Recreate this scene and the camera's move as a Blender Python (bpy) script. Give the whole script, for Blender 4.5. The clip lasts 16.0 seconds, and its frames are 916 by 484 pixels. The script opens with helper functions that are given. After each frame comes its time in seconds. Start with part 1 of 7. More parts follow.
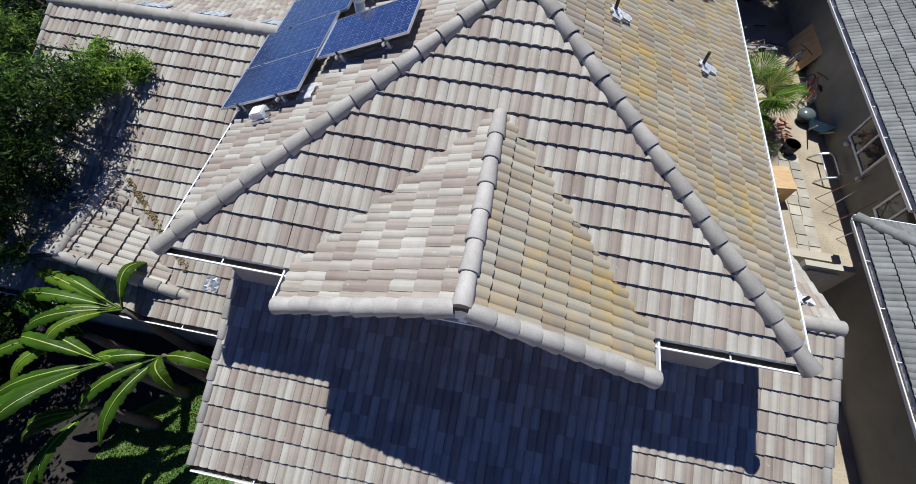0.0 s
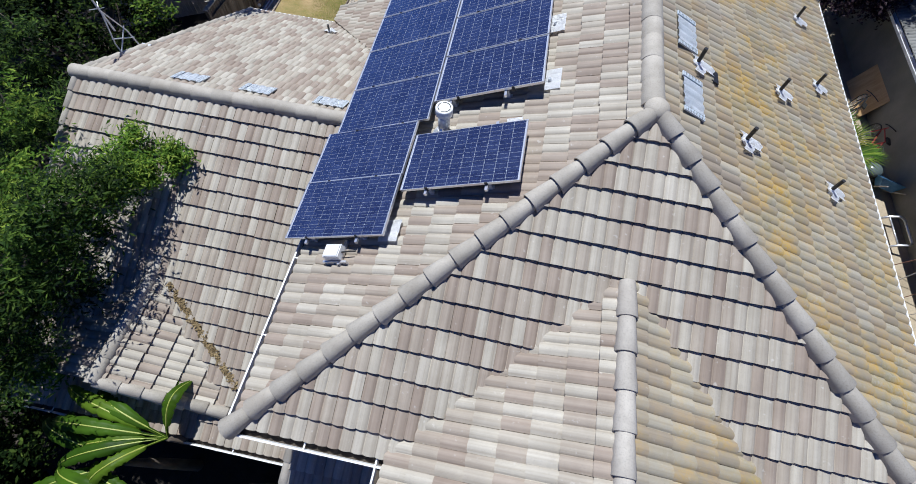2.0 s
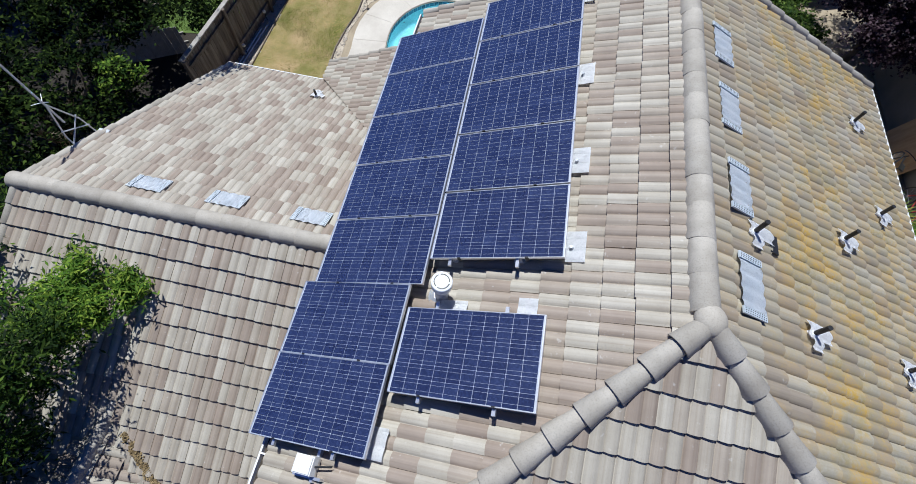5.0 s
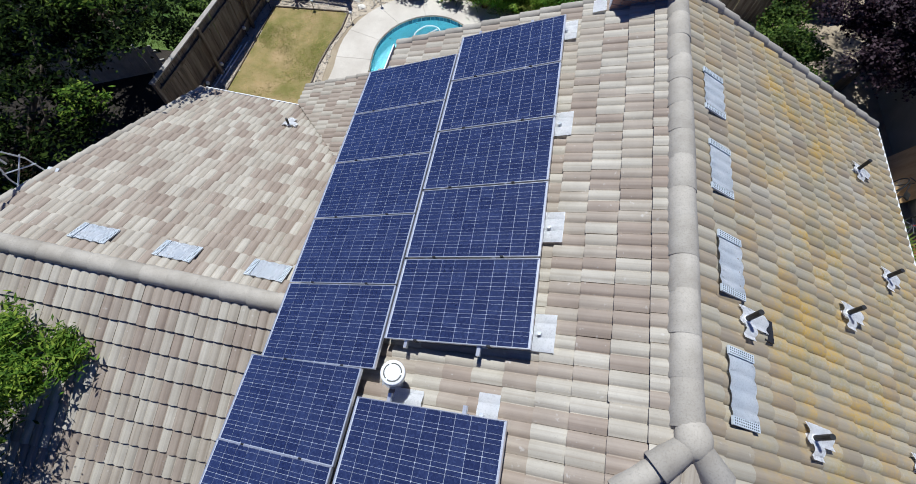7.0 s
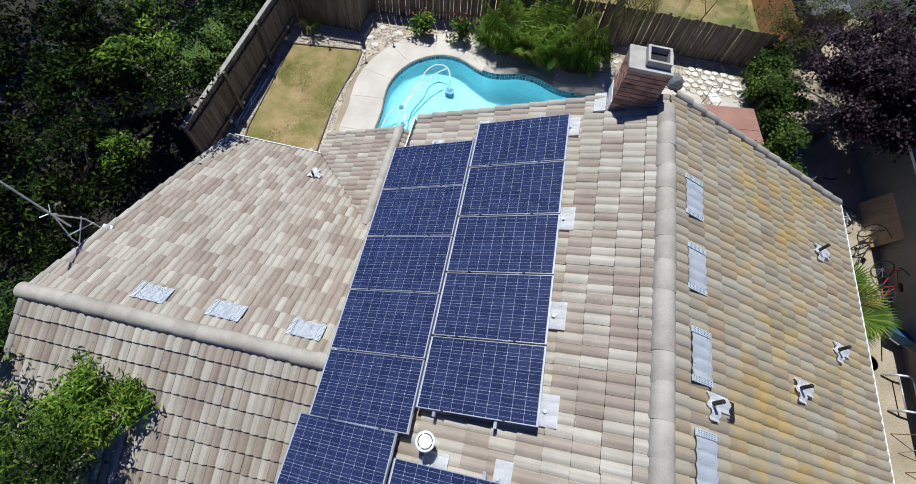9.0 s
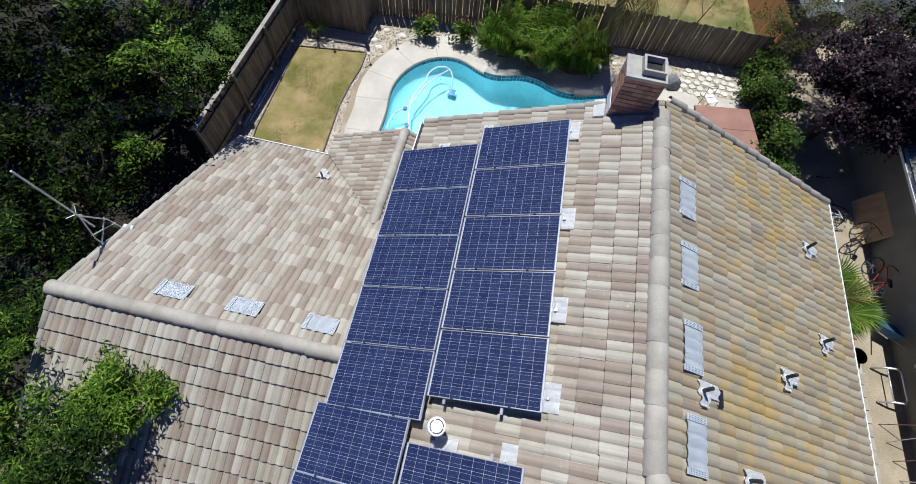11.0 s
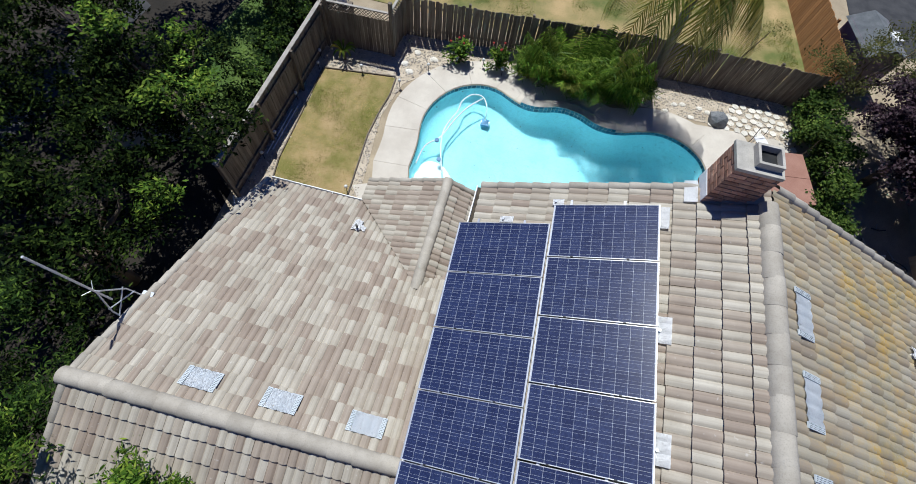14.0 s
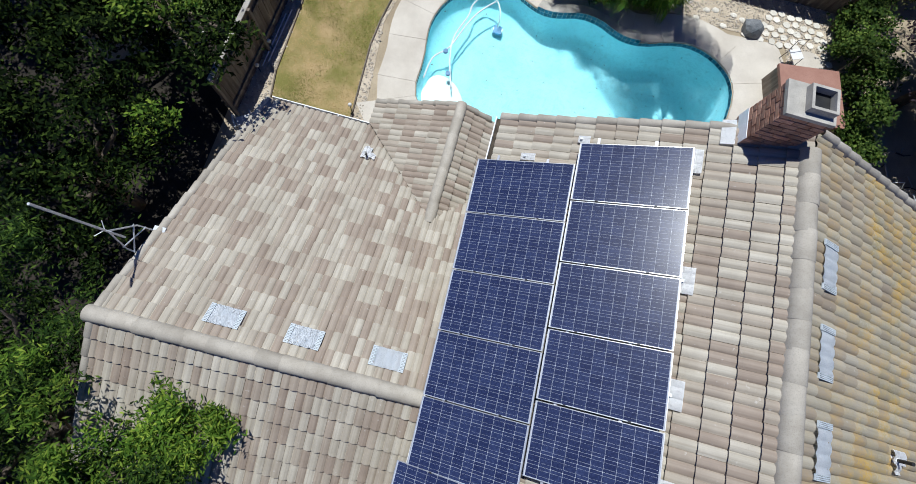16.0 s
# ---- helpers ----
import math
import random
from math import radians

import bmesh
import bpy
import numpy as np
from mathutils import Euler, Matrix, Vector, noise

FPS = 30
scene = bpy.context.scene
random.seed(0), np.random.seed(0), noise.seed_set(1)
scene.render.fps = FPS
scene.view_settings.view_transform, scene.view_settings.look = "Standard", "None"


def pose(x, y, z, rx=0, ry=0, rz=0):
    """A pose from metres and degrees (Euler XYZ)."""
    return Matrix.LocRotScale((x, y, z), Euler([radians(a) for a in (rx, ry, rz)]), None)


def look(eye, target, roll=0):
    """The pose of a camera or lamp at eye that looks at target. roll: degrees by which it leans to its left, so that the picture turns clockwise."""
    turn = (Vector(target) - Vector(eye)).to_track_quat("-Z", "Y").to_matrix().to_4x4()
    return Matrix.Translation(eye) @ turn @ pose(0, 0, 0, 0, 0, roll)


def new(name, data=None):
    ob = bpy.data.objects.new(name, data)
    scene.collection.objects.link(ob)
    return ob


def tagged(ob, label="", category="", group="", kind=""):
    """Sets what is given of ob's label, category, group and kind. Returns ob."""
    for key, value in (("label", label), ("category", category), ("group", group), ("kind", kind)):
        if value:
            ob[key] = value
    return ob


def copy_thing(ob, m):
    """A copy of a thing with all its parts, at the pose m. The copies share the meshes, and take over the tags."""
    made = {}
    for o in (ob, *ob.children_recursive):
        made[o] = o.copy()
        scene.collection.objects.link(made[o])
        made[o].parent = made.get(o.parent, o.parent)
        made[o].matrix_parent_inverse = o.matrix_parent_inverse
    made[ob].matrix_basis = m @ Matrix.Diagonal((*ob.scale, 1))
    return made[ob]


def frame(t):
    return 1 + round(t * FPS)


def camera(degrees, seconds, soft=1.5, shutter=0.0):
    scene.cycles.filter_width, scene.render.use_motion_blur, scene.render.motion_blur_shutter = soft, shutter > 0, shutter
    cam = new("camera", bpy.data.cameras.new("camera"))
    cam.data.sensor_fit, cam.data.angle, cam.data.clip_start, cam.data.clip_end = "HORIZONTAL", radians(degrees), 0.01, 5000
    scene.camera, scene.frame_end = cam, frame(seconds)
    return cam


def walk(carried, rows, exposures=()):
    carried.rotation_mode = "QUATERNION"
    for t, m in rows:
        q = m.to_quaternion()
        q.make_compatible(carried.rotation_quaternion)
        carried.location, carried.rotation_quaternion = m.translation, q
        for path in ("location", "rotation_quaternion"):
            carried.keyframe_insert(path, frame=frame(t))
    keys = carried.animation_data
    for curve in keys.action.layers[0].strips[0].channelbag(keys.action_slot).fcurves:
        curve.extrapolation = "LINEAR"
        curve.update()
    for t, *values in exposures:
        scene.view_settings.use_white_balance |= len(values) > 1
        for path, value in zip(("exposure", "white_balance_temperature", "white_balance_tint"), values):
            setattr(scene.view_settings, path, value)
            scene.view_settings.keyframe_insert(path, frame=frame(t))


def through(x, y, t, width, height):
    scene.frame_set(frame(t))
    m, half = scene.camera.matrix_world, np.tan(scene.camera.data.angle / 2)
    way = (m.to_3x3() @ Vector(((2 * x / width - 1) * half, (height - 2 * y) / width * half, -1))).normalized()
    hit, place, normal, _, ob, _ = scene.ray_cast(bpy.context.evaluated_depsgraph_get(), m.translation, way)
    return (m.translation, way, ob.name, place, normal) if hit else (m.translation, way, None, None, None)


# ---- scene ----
cam = camera(91.3, 16.0, soft=0.9)
PATH = [
    (0, (0.203, -6.762, 10.545), (0.052, -5.764, 8.818), 2.7),
    (0.5, (-0.267, -6.235, 10.705), (-0.404, -5.267, 8.961), 3.5),
    (1, (-0.672, -5.755, 10.828), (-0.807, -4.803, 9.075), 3.4),
    (1.5, (-1.175, -5.05, 10.93), (-1.311, -4.135, 9.156), 3.7),
    (2, (-1.786, -4.469, 10.973), (-1.903, -3.545, 9.203), 4.6),
    (2.5, (-2.21, -3.957, 11.072), (-2.314, -3.041, 9.297), 5.1),
    (3, (-2.343, -3.505, 11.19), (-2.444, -2.601, 9.408), 5.1),
    (3.5, (-2.33, -3.16, 11.288), (-2.433, -2.265, 9.502), 5.0),
    (4, (-2.357, -2.853, 11.223), (-2.458, -1.954, 9.439), 5.2),
    (4.5, (-2.376, -2.276, 11.146), (-2.482, -1.393, 9.355), 5.2),
    (7, (-2.074, -0.61, 10.951), (-2.185, 0.274, 9.161), 5.2),
    (7.5, (-2.255, -0.42, 11.182), (-2.365, 0.459, 9.389), 5.6),
    (8, (-2.44, -0.21, 11.62), (-2.548, 0.655, 9.822), 5.9),
    (8.5, (-2.557, -0.046, 12.069), (-2.648, 0.829, 10.273), 7.3),
    (11, (-2.729, -0.255, 12.793), (-2.812, 0.61, 10.991), 7.6),
    (11.5, (-2.829, 0.199, 12.789), (-2.91, 1.058, 10.984), 7.8),
    (12, (-2.973, 0.466, 12.833), (-3.034, 1.324, 11.027), 7.8),
    (12.5, (-3.394, 0.598, 12.759), (-3.45, 1.459, 10.954), 8.5),
    (13, (-3.741, 0.931, 12.648), (-3.818, 1.782, 10.84), 9.4),
    (13.5, (-3.99, 1.166, 12.58), (-4.063, 2.016, 10.771), 9.8),
    (14, (-4.288, 1.335, 12.524), (-4.36, 2.185, 10.715), 10.1),
    (14.5, (-4.409, 1.53, 12.518), (-4.476, 2.363, 10.7), 10.5),
    (15, (-4.508, 1.687, 12.52), (-4.551, 2.432, 10.664), 11.8),
    (15.5, (-4.675, 1.83, 12.515), (-4.671, 2.426, 10.606), 15.3),
    (16, (-4.778, 1.887, 12.502), (-4.738, 2.353, 10.558), 19.8),
]
walk(cam, [(t, look(eye, target, roll)) for t, eye, target, roll in PATH], exposures=[(0.0, 0.14, 6000, 8), (2.0, 0.14, 5970, 8), (4.5, 0.06, 5960, 7), (8.0, 0.0, 6080, 7), (12.0, -0.02, 6150, 7), (16.0, -0.09, 6160, 6)])

# ---- sky and sun ----
SUN_TO = Vector((-0.20, 0.38, 1.0)).normalized()
world = bpy.data.worlds.new("sky")
scene.world = world
world.use_nodes = True
wn = world.node_tree
sky = wn.nodes.new("ShaderNodeTexSky")
sky.sky_type = "NISHITA"
sky.sun_disc = False
sky.dust_density = 0.0
sky.ozone_density = 8.0
sky.altitude = 2500
sky.sun_elevation = math.asin(SUN_TO.z)
sky.sun_rotation = math.atan2(SUN_TO.x, SUN_TO.y)
deep = wn.nodes.new("ShaderNodeMix")
deep.data_type, deep.blend_type = "RGBA", "MULTIPLY"
deep.inputs[0].default_value = 1.0
deep.inputs[7].default_value = (0.40, 0.70, 1.36, 1)
wn.links.new(sky.outputs[0], deep.inputs[6])
wn.links.new(deep.outputs[2], wn.nodes["Background"].inputs[0])
wn.nodes["Background"].inputs[1].default_value = 0.05
sun = new("sun", bpy.data.lights.new("sun", "SUN"))
sun.data.energy = 5.0
sun.data.angle = radians(0.55)
sun.data.color = (1.0, 0.985, 0.96)
sun.matrix_world = look(SUN_TO * 30, (0, 0, 0))


# ---- materials ----
def nodes_of(m):
    m.use_nodes = True
    return m.node_tree, m.node_tree.nodes["Principled BSDF"]


def ramp(nt, fac, stops, mode="LINEAR"):
    r = nt.nodes.new("ShaderNodeValToRGB")
    r.color_ramp.interpolation = mode
    while len(r.color_ramp.elements) < len(stops):
        r.color_ramp.elements.new(0.5)
    for e, (p, c) in zip(r.color_ramp.elements, stops):
        e.position, e.color = p, (*c, 1)
    nt.links.new(fac, r.inputs[0])
    return r.outputs[0]


def mixed(nt, fac, a, b, kind="MIX"):
    m = nt.nodes.new("ShaderNodeMix")
    m.data_type, m.blend_type = "RGBA", kind
    for sock, v in ((m.inputs[0], fac), (m.inputs[6], a), (m.inputs[7], b)):
        if isinstance(v, (int, float)):
            sock.default_value = v
        elif isinstance(v, tuple):
            sock.default_value = (*v, 1)
        else:
            nt.links.new(v, sock)
    return m.outputs[2]


def noisy(nt, scale, detail=4, rough=0.6, vec=None, stretch=None):
    n = nt.nodes.new("ShaderNodeTexNoise")
    n.inputs["Scale"].default_value, n.inputs["Detail"].default_value = scale, detail
    n.inputs["Roughness"].default_value = rough
    if vec is None:
        vec = nt.nodes.new("ShaderNodeNewGeometry").outputs["Position"]
    if stretch:
        mp = nt.nodes.new("ShaderNodeMapping")
        mp.inputs["Scale"].default_value = stretch
        nt.links.new(vec, mp.inputs[0])
        vec = mp.outputs[0]
    nt.links.new(vec, n.inputs["Vector"])
    return n.outputs[0]


def bumped(nt, bsdf, height, strength=0.3, dist=0.01):
    b = nt.nodes.new("ShaderNodeBump")
    b.inputs["Strength"].default_value, b.inputs["Distance"].default_value = strength, dist
    nt.links.new(height, b.inputs["Height"])
    nt.links.new(b.outputs[0], bsdf.inputs["Normal"])


def piece_random(nt):
    """A number for each piece: by object, and by island in joined ones."""
    o = nt.nodes.new("ShaderNodeObjectInfo").outputs["Random"]
    g = nt.nodes.new("ShaderNodeNewGeometry").outputs["Random Per Island"]
    a = nt.nodes.new("ShaderNodeMath")
    nt.links.new(o, a.inputs[0])
    nt.links.new(g, a.inputs[1])
    f = nt.nodes.new("ShaderNodeMath")
    f.operation = "FRACT"
    nt.links.new(a.outputs[0], f.inputs[0])
    return f.outputs[0]


def mat(name, c1, c2, scale=3.0, fine=40.0, rough=0.75, metal=0.0, bump=0.25, dist=0.01, vary=0.0, stretch=None, spec=0.4):
    m = bpy.data.materials.new(name)
    nt, b = nodes_of(m)
    big, small = noisy(nt, scale, stretch=stretch), noisy(nt, fine, 3, stretch=stretch)
    col = ramp(nt, big, [(0.35, c1), (0.65, c2)])
    dark = tuple(v * 0.6 for v in c1)
    f = nt.nodes.new("ShaderNodeMapRange")
    f.inputs[1].default_value, f.inputs[2].default_value = 0.5, 0.75
    f.inputs[3].default_value, f.inputs[4].default_value = 0.0, 0.45
    nt.links.new(small, f.inputs[0])
    col = mixed(nt, f.outputs[0], col, dark)
    if vary:
        v = ramp(nt, piece_random(nt), [(0, (1 - vary,) * 3), (1, (1 + vary * 0.6,) * 3)])
        col = mixed(nt, 1.0, col, v, "MULTIPLY")
    nt.links.new(col, b.inputs["Base Color"])
    b.inputs["Roughness"].default_value, b.inputs["Metallic"].default_value = rough, metal
    b.inputs["Specular IOR Level"].default_value = spec
    bumped(nt, b, small, bump, dist)
    return m


def tile_material(name, lichen, shift=0.0):
    """Variegated concrete roof tile; the lichen of the sunny side grows in yellow patches."""
    m = bpy.data.materials.new(name)
    nt, b = nodes_of(m)
    uv = nt.nodes.new("ShaderNodeUVMap")
    s = nt.nodes.new("ShaderNodeSeparateXYZ")
    nt.links.new(uv.outputs[0], s.inputs[0])
    twice = nt.nodes.new("ShaderNodeMath")
    twice.operation = "MULTIPLY"
    twice.inputs[1].default_value = 1.999
    nt.links.new(s.outputs[0], twice.inputs[0])
    fl = nt.nodes.new("ShaderNodeMath")
    fl.operation = "FLOOR"
    nt.links.new(twice.outputs[0], fl.inputs[0])
    c = nt.nodes.new("ShaderNodeCombineXYZ")
    nt.links.new(piece_random(nt), c.inputs[0])
    nt.links.new(fl.outputs[0], c.inputs[1])
    w = nt.nodes.new("ShaderNodeTexWhiteNoise")
    nt.links.new(c.outputs[0], w.inputs["Vector"])
    light = mixed(nt, shift, (0.43, 0.37, 0.305), (0.43, 0.37, 0.305))
    col = ramp(nt, w.outputs["Value"], [(0.0, (0.275, 0.217, 0.172)), (0.25, (0.325, 0.268, 0.216)), (0.48, (0.375, 0.33, 0.268)), (0.7, (0.42, 0.388, 0.32)), (1.0, (0.495, 0.462, 0.39))])
    col = mixed(nt, 0.12, col, light)
    # colour drifts down a tile's length and in soft weathered streaks
    streak = ramp(nt, noisy(nt, 2.2, 5), [(0.3, (0.84, 0.82, 0.8)), (0.7, (1.08, 1.07, 1.06))])
    col = mixed(nt, 1.0, col, streak, "MULTIPLY")
    # brushed pigment runs down each tile in soft stripes
    run = nt.nodes.new("ShaderNodeCombineXYZ")
    along = nt.nodes.new("ShaderNodeMath")
    along.operation = "MULTIPLY_ADD"
    along.inputs[1].default_value = 60.0
    nt.links.new(w.outputs["Value"], along.inputs[0])
    nt.links.new(s.outputs[0], along.inputs[2])
    nt.links.new(along.outputs[0], run.inputs[0])
    brush = noisy(nt, 7.0, 3, 0.6, run.outputs[0])
    col = mixed(nt, 1.0, col, ramp(nt, brush, [(0.3, (0.80, 0.77, 0.74)), (0.52, (1, 1, 1)), (0.72, (1.13, 1.14, 1.13))]), "MULTIPLY")
    speck = noisy(nt, 90, 2)
    col = mixed(nt, ramp(nt, speck, [(0.58, (0, 0, 0)), (0.75, (0.5, 0.5, 0.5))]), col, (0.24, 0.21, 0.18))
    spots = noisy(nt, 14, 3)
    col = mixed(nt, ramp(nt, spots, [(0.66, (0, 0, 0)), (0.74, (0.45, 0.45, 0.45))]), col, (0.60, 0.57, 0.52))
    if lichen:
        lic = noisy(nt, 1.1, 6, 0.7)
        lm = ramp(nt, lic, [(0.36, (0.08, 0.08, 0.08)), (0.50, (0.5, 0.5, 0.5)), (0.62, (1, 1, 1))])
        fine = ramp(nt, noisy(nt, 26, 4, 0.7), [(0.34, (0.3, 0.3, 0.3)), (0.58, (1, 1, 1))])
        lm = mixed(nt, 1.0, lm, fine, "MULTIPLY")
        # it grows thickest half-way down the slope and thins out towards the dry ridge
        place = nt.nodes.new("ShaderNodeSeparateXYZ")
        nt.links.new(nt.nodes.new("ShaderNodeNewGeometry").outputs["Position"], place.inputs[0])
        fifth = nt.nodes.new("ShaderNodeMath")
        fifth.operation = "MULTIPLY"
        fifth.inputs[1].default_value = 0.2
        nt.links.new(place.outputs[0], fifth.inputs[0])
        lm = mixed(nt, 1.0, lm, ramp(nt, fifth.outputs[0], [(0.1, (0.45, 0.45, 0.45)), (0.36, (1, 1, 1)), (0.7, (1, 1, 1)), (0.95, (0.6, 0.6, 0.6))]), "MULTIPLY")
        hue = ramp(nt, noisy(nt, 3.1, 3), [(0.36, (0.27, 0.23, 0.12)), (0.47, (0.38, 0.28, 0.09)), (0.57, (0.52, 0.31, 0.025))])
        col = mixed(nt, lm, col, hue)
        col = mixed(nt, 0.28, col, (0.225, 0.205, 0.15))
    nt.links.new(col, b.inputs["Base Color"])
    b.inputs["Roughness"].default_value = 0.72
    b.inputs["Specular IOR Level"].default_value = 0.45
    bumped(nt, b, noisy(nt, 70, 4), 0.25, 0.004)
    return m


def glass_material(name, tint, rough):
    m = bpy.data.materials.new(name)
    nt, b = nodes_of(m)
    b.inputs["Base Color"].default_value = (*tint, 1)
    b.inputs["Roughness"].default_value = rough
    b.inputs["Transmission Weight"].default_value = 1.0
    b.inputs["IOR"].default_value = 1.33
    return m


def leaf_material(name, c1, c2, c3, rough=0.65, through=0.3, spec=0.10):
    m = bpy.data.materials.new(name)
    nt, b = nodes_of(m)
    col = ramp(nt, piece_random(nt), [(0.0, c1), (0.6, c2), (1.0, c3)])
    # wide dark and bright patches stand in for shaded and sunlit clumps
    col = mixed(nt, 1.0, col, ramp(nt, noisy(nt, 0.9, 3), [(0.32, (0.45, 0.45, 0.45)), (0.68, (1.45, 1.42, 1.35))]), "MULTIPLY")
    nt.links.new(col, b.inputs["Base Color"])
    b.inputs["Roughness"].default_value = rough
    b.inputs["Specular IOR Level"].default_value = spec
    t = nt.nodes.new("ShaderNodeBsdfTranslucent")
    nt.links.new(col, t.inputs[0])
    mx = nt.nodes.new("ShaderNodeMixShader")
    mx.inputs[0].default_value = through
    nt.links.new(b.outputs[0], mx.inputs[1])
    nt.links.new(t.outputs[0], mx.inputs[2])
    nt.links.new(mx.outputs[0], nt.nodes["Material Output"].inputs[0])
    return m


TILE = tile_material("roof tile concrete", False)
TILE_MOSSY = tile_material("roof tile with lichen", True)
TILE_GREY = mat("grey roof tile", (0.17, 0.168, 0.152), (0.245, 0.24, 0.22), 2, 50, 0.75, vary=0.25)
CAP = mat("ridge tile concrete", (0.36, 0.322, 0.265), (0.48, 0.438, 0.37), 2.5, 60, 0.75, bump=0.35, dist=0.006, vary=0.12)
# lighter copy of the ridge tile: sunlight on the gable is in the colour
CAP_SUNLIT = mat("ridge tile with sun in colour", (0.41, 0.37, 0.315), (0.54, 0.495, 0.425), 3, 60, 0.75, bump=0.35, dist=0.006, vary=0.1)
DECK = mat("roofing felt", (0.05, 0.045, 0.04), (0.09, 0.08, 0.07), 4, 60, 0.9)
WHITE = mat("white paint", (0.74, 0.74, 0.73), (0.82, 0.82, 0.8), 3, 40, 0.45, bump=0.05)
STUCCO = mat("beige stucco", (0.42, 0.36, 0.27), (0.50, 0.43, 0.33), 1.2, 120, 0.9, bump=0.5)
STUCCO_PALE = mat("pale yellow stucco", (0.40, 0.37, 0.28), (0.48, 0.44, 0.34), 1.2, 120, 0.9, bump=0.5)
# darker copy of the pale stucco, the wall's shade mixed into it
STUCCO_SHADE = mat("pale stucco with shade in colour", (0.20, 0.195, 0.165), (0.26, 0.25, 0.21), 1.2, 120, 0.9, bump=0.5)
GUTTER_DARK = mat("gutter dirt", (0.05, 0.04, 0.03), (0.10, 0.08, 0.06), 9, 60, 0.95)
GALV = mat("galvanised steel", (0.55, 0.58, 0.62), (0.70, 0.72, 0.75), 5, 60, 0.4, 0.35, 0.1)
LEAD = mat("white flashing sheet", (0.82, 0.83, 0.84), (0.92, 0.92, 0.92), 6, 50, 0.45, 0.0, 0.2)
ALU = mat("anodised aluminium", (0.70, 0.71, 0.73), (0.8, 0.8, 0.82), 5, 60, 0.32, 0.7, 0.05)
BLACK = mat("black plastic", (0.012, 0.012, 0.012), (0.03, 0.03, 0.03), 6, 60, 0.45, bump=0.1)
CONCRETE = mat("pale concrete", (0.52, 0.47, 0.40), (0.64, 0.59, 0.51), 0.9, 70, 0.85, bump=0.2)
CONCRETE_GREY = mat("grey concrete", (0.36, 0.34, 0.30), (0.50, 0.47, 0.42), 4, 60, 0.85)
BRICK = mat("red brick", (0.36, 0.18, 0.12), (0.52, 0.31, 0.22), 7, 60, 0.85, bump=0.4, vary=0.4)
MORTAR = mat("mortar", (0.28, 0.25, 0.22), (0.40, 0.37, 0.33), 6, 80, 0.95)
DIRT = mat("dry dirt", (0.31, 0.25, 0.17), (0.45, 0.37, 0.26), 0.8, 22, 0.95, bump=0.6, dist=0.03)
GRAVEL = mat("river gravel", (0.46, 0.38, 0.28), (0.62, 0.53, 0.41), 2, 45, 0.9, bump=0.8, dist=0.03)
PEBBLE = mat("pebble", (0.42, 0.37, 0.30), (0.62, 0.55, 0.46), 3, 50, 0.8, vary=0.4)
# near-black on purpose: the trees' shade is put into the soil colour
SOIL_SHADE = mat("soil with shade in colour", (0.018, 0.015, 0.011), (0.04, 0.032, 0.024), 1.2, 25, 0.95, bump=0.6, dist=0.03)
LAWN_DRY = mat("dry lawn soil", (0.20, 0.19, 0.05), (0.44, 0.32, 0.16), 1.1, 30, 0.95, bump=0.8, dist=0.03)
LAWN_BACK = mat("half dry lawn soil", (0.13, 0.15, 0.04), (0.46, 0.33, 0.16), 0.5, 30, 0.95, bump=0.8, dist=0.03)
# paving colour kept this dark to carry the shade lying on it
PAVING_SHADE = mat("paving with shade in colour", (0.035, 0.036, 0.04), (0.06, 0.06, 0.063), 2, 60, 0.9)
LAWN_GREEN = mat("green lawn soil", (0.06, 0.12, 0.025), (0.12, 0.18, 0.04), 0.8, 30, 0.95, bump=0.8, dist=0.03)
FENCE = mat("weathered fence wood", (0.12, 0.096, 0.074), (0.23, 0.19, 0.15), 2.5, 30, 0.85, vary=0.3, stretch=(4, 4, 0.5))
FENCE_NEW = mat("new cedar fence", (0.40, 0.19, 0.07), (0.52, 0.27, 0.11), 2.5, 30, 0.75, vary=0.25, stretch=(4, 4, 0.5))
PLY = mat("plywood", (0.50, 0.32, 0.15), (0.62, 0.43, 0.22), 2, 30, 0.7, stretch=(1, 5, 1))
TRUNK = mat("bark", (0.11, 0.085, 0.06), (0.20, 0.16, 0.12), 5, 40, 0.95, bump=0.8, dist=0.02, stretch=(1, 1, 0.3))
PLASTER = mat("pool plaster", (0.30, 0.62, 0.68), (0.36, 0.68, 0.74), 0.8, 8, 0.7, bump=0.05)
POOLTILE = mat("pool waterline tile", (0.02, 0.12, 0.20), (0.05, 0.22, 0.32), 9, 30, 0.2, vary=0.4)
FLAG = mat("pale flagstone", (0.62, 0.58, 0.50), (0.78, 0.74, 0.66), 2, 40, 0.85, vary=0.15)
ROCK = mat("grey boulder", (0.10, 0.11, 0.12), (0.22, 0.23, 0.24), 3, 30, 0.85, bump=0.8, dist=0.03)
REDSLAB = mat("red-brown slab", (0.30, 0.15, 0.11), (0.37, 0.20, 0.15), 1.5, 40, 0.7)
BLUE = mat("blue plastic", (0.05, 0.16, 0.32), (0.09, 0.24, 0.42), 3, 40, 0.45)
PALEBLUE = mat("pale blue plastic", (0.40, 0.55, 0.66), (0.5, 0.64, 0.74), 3, 40, 0.4)
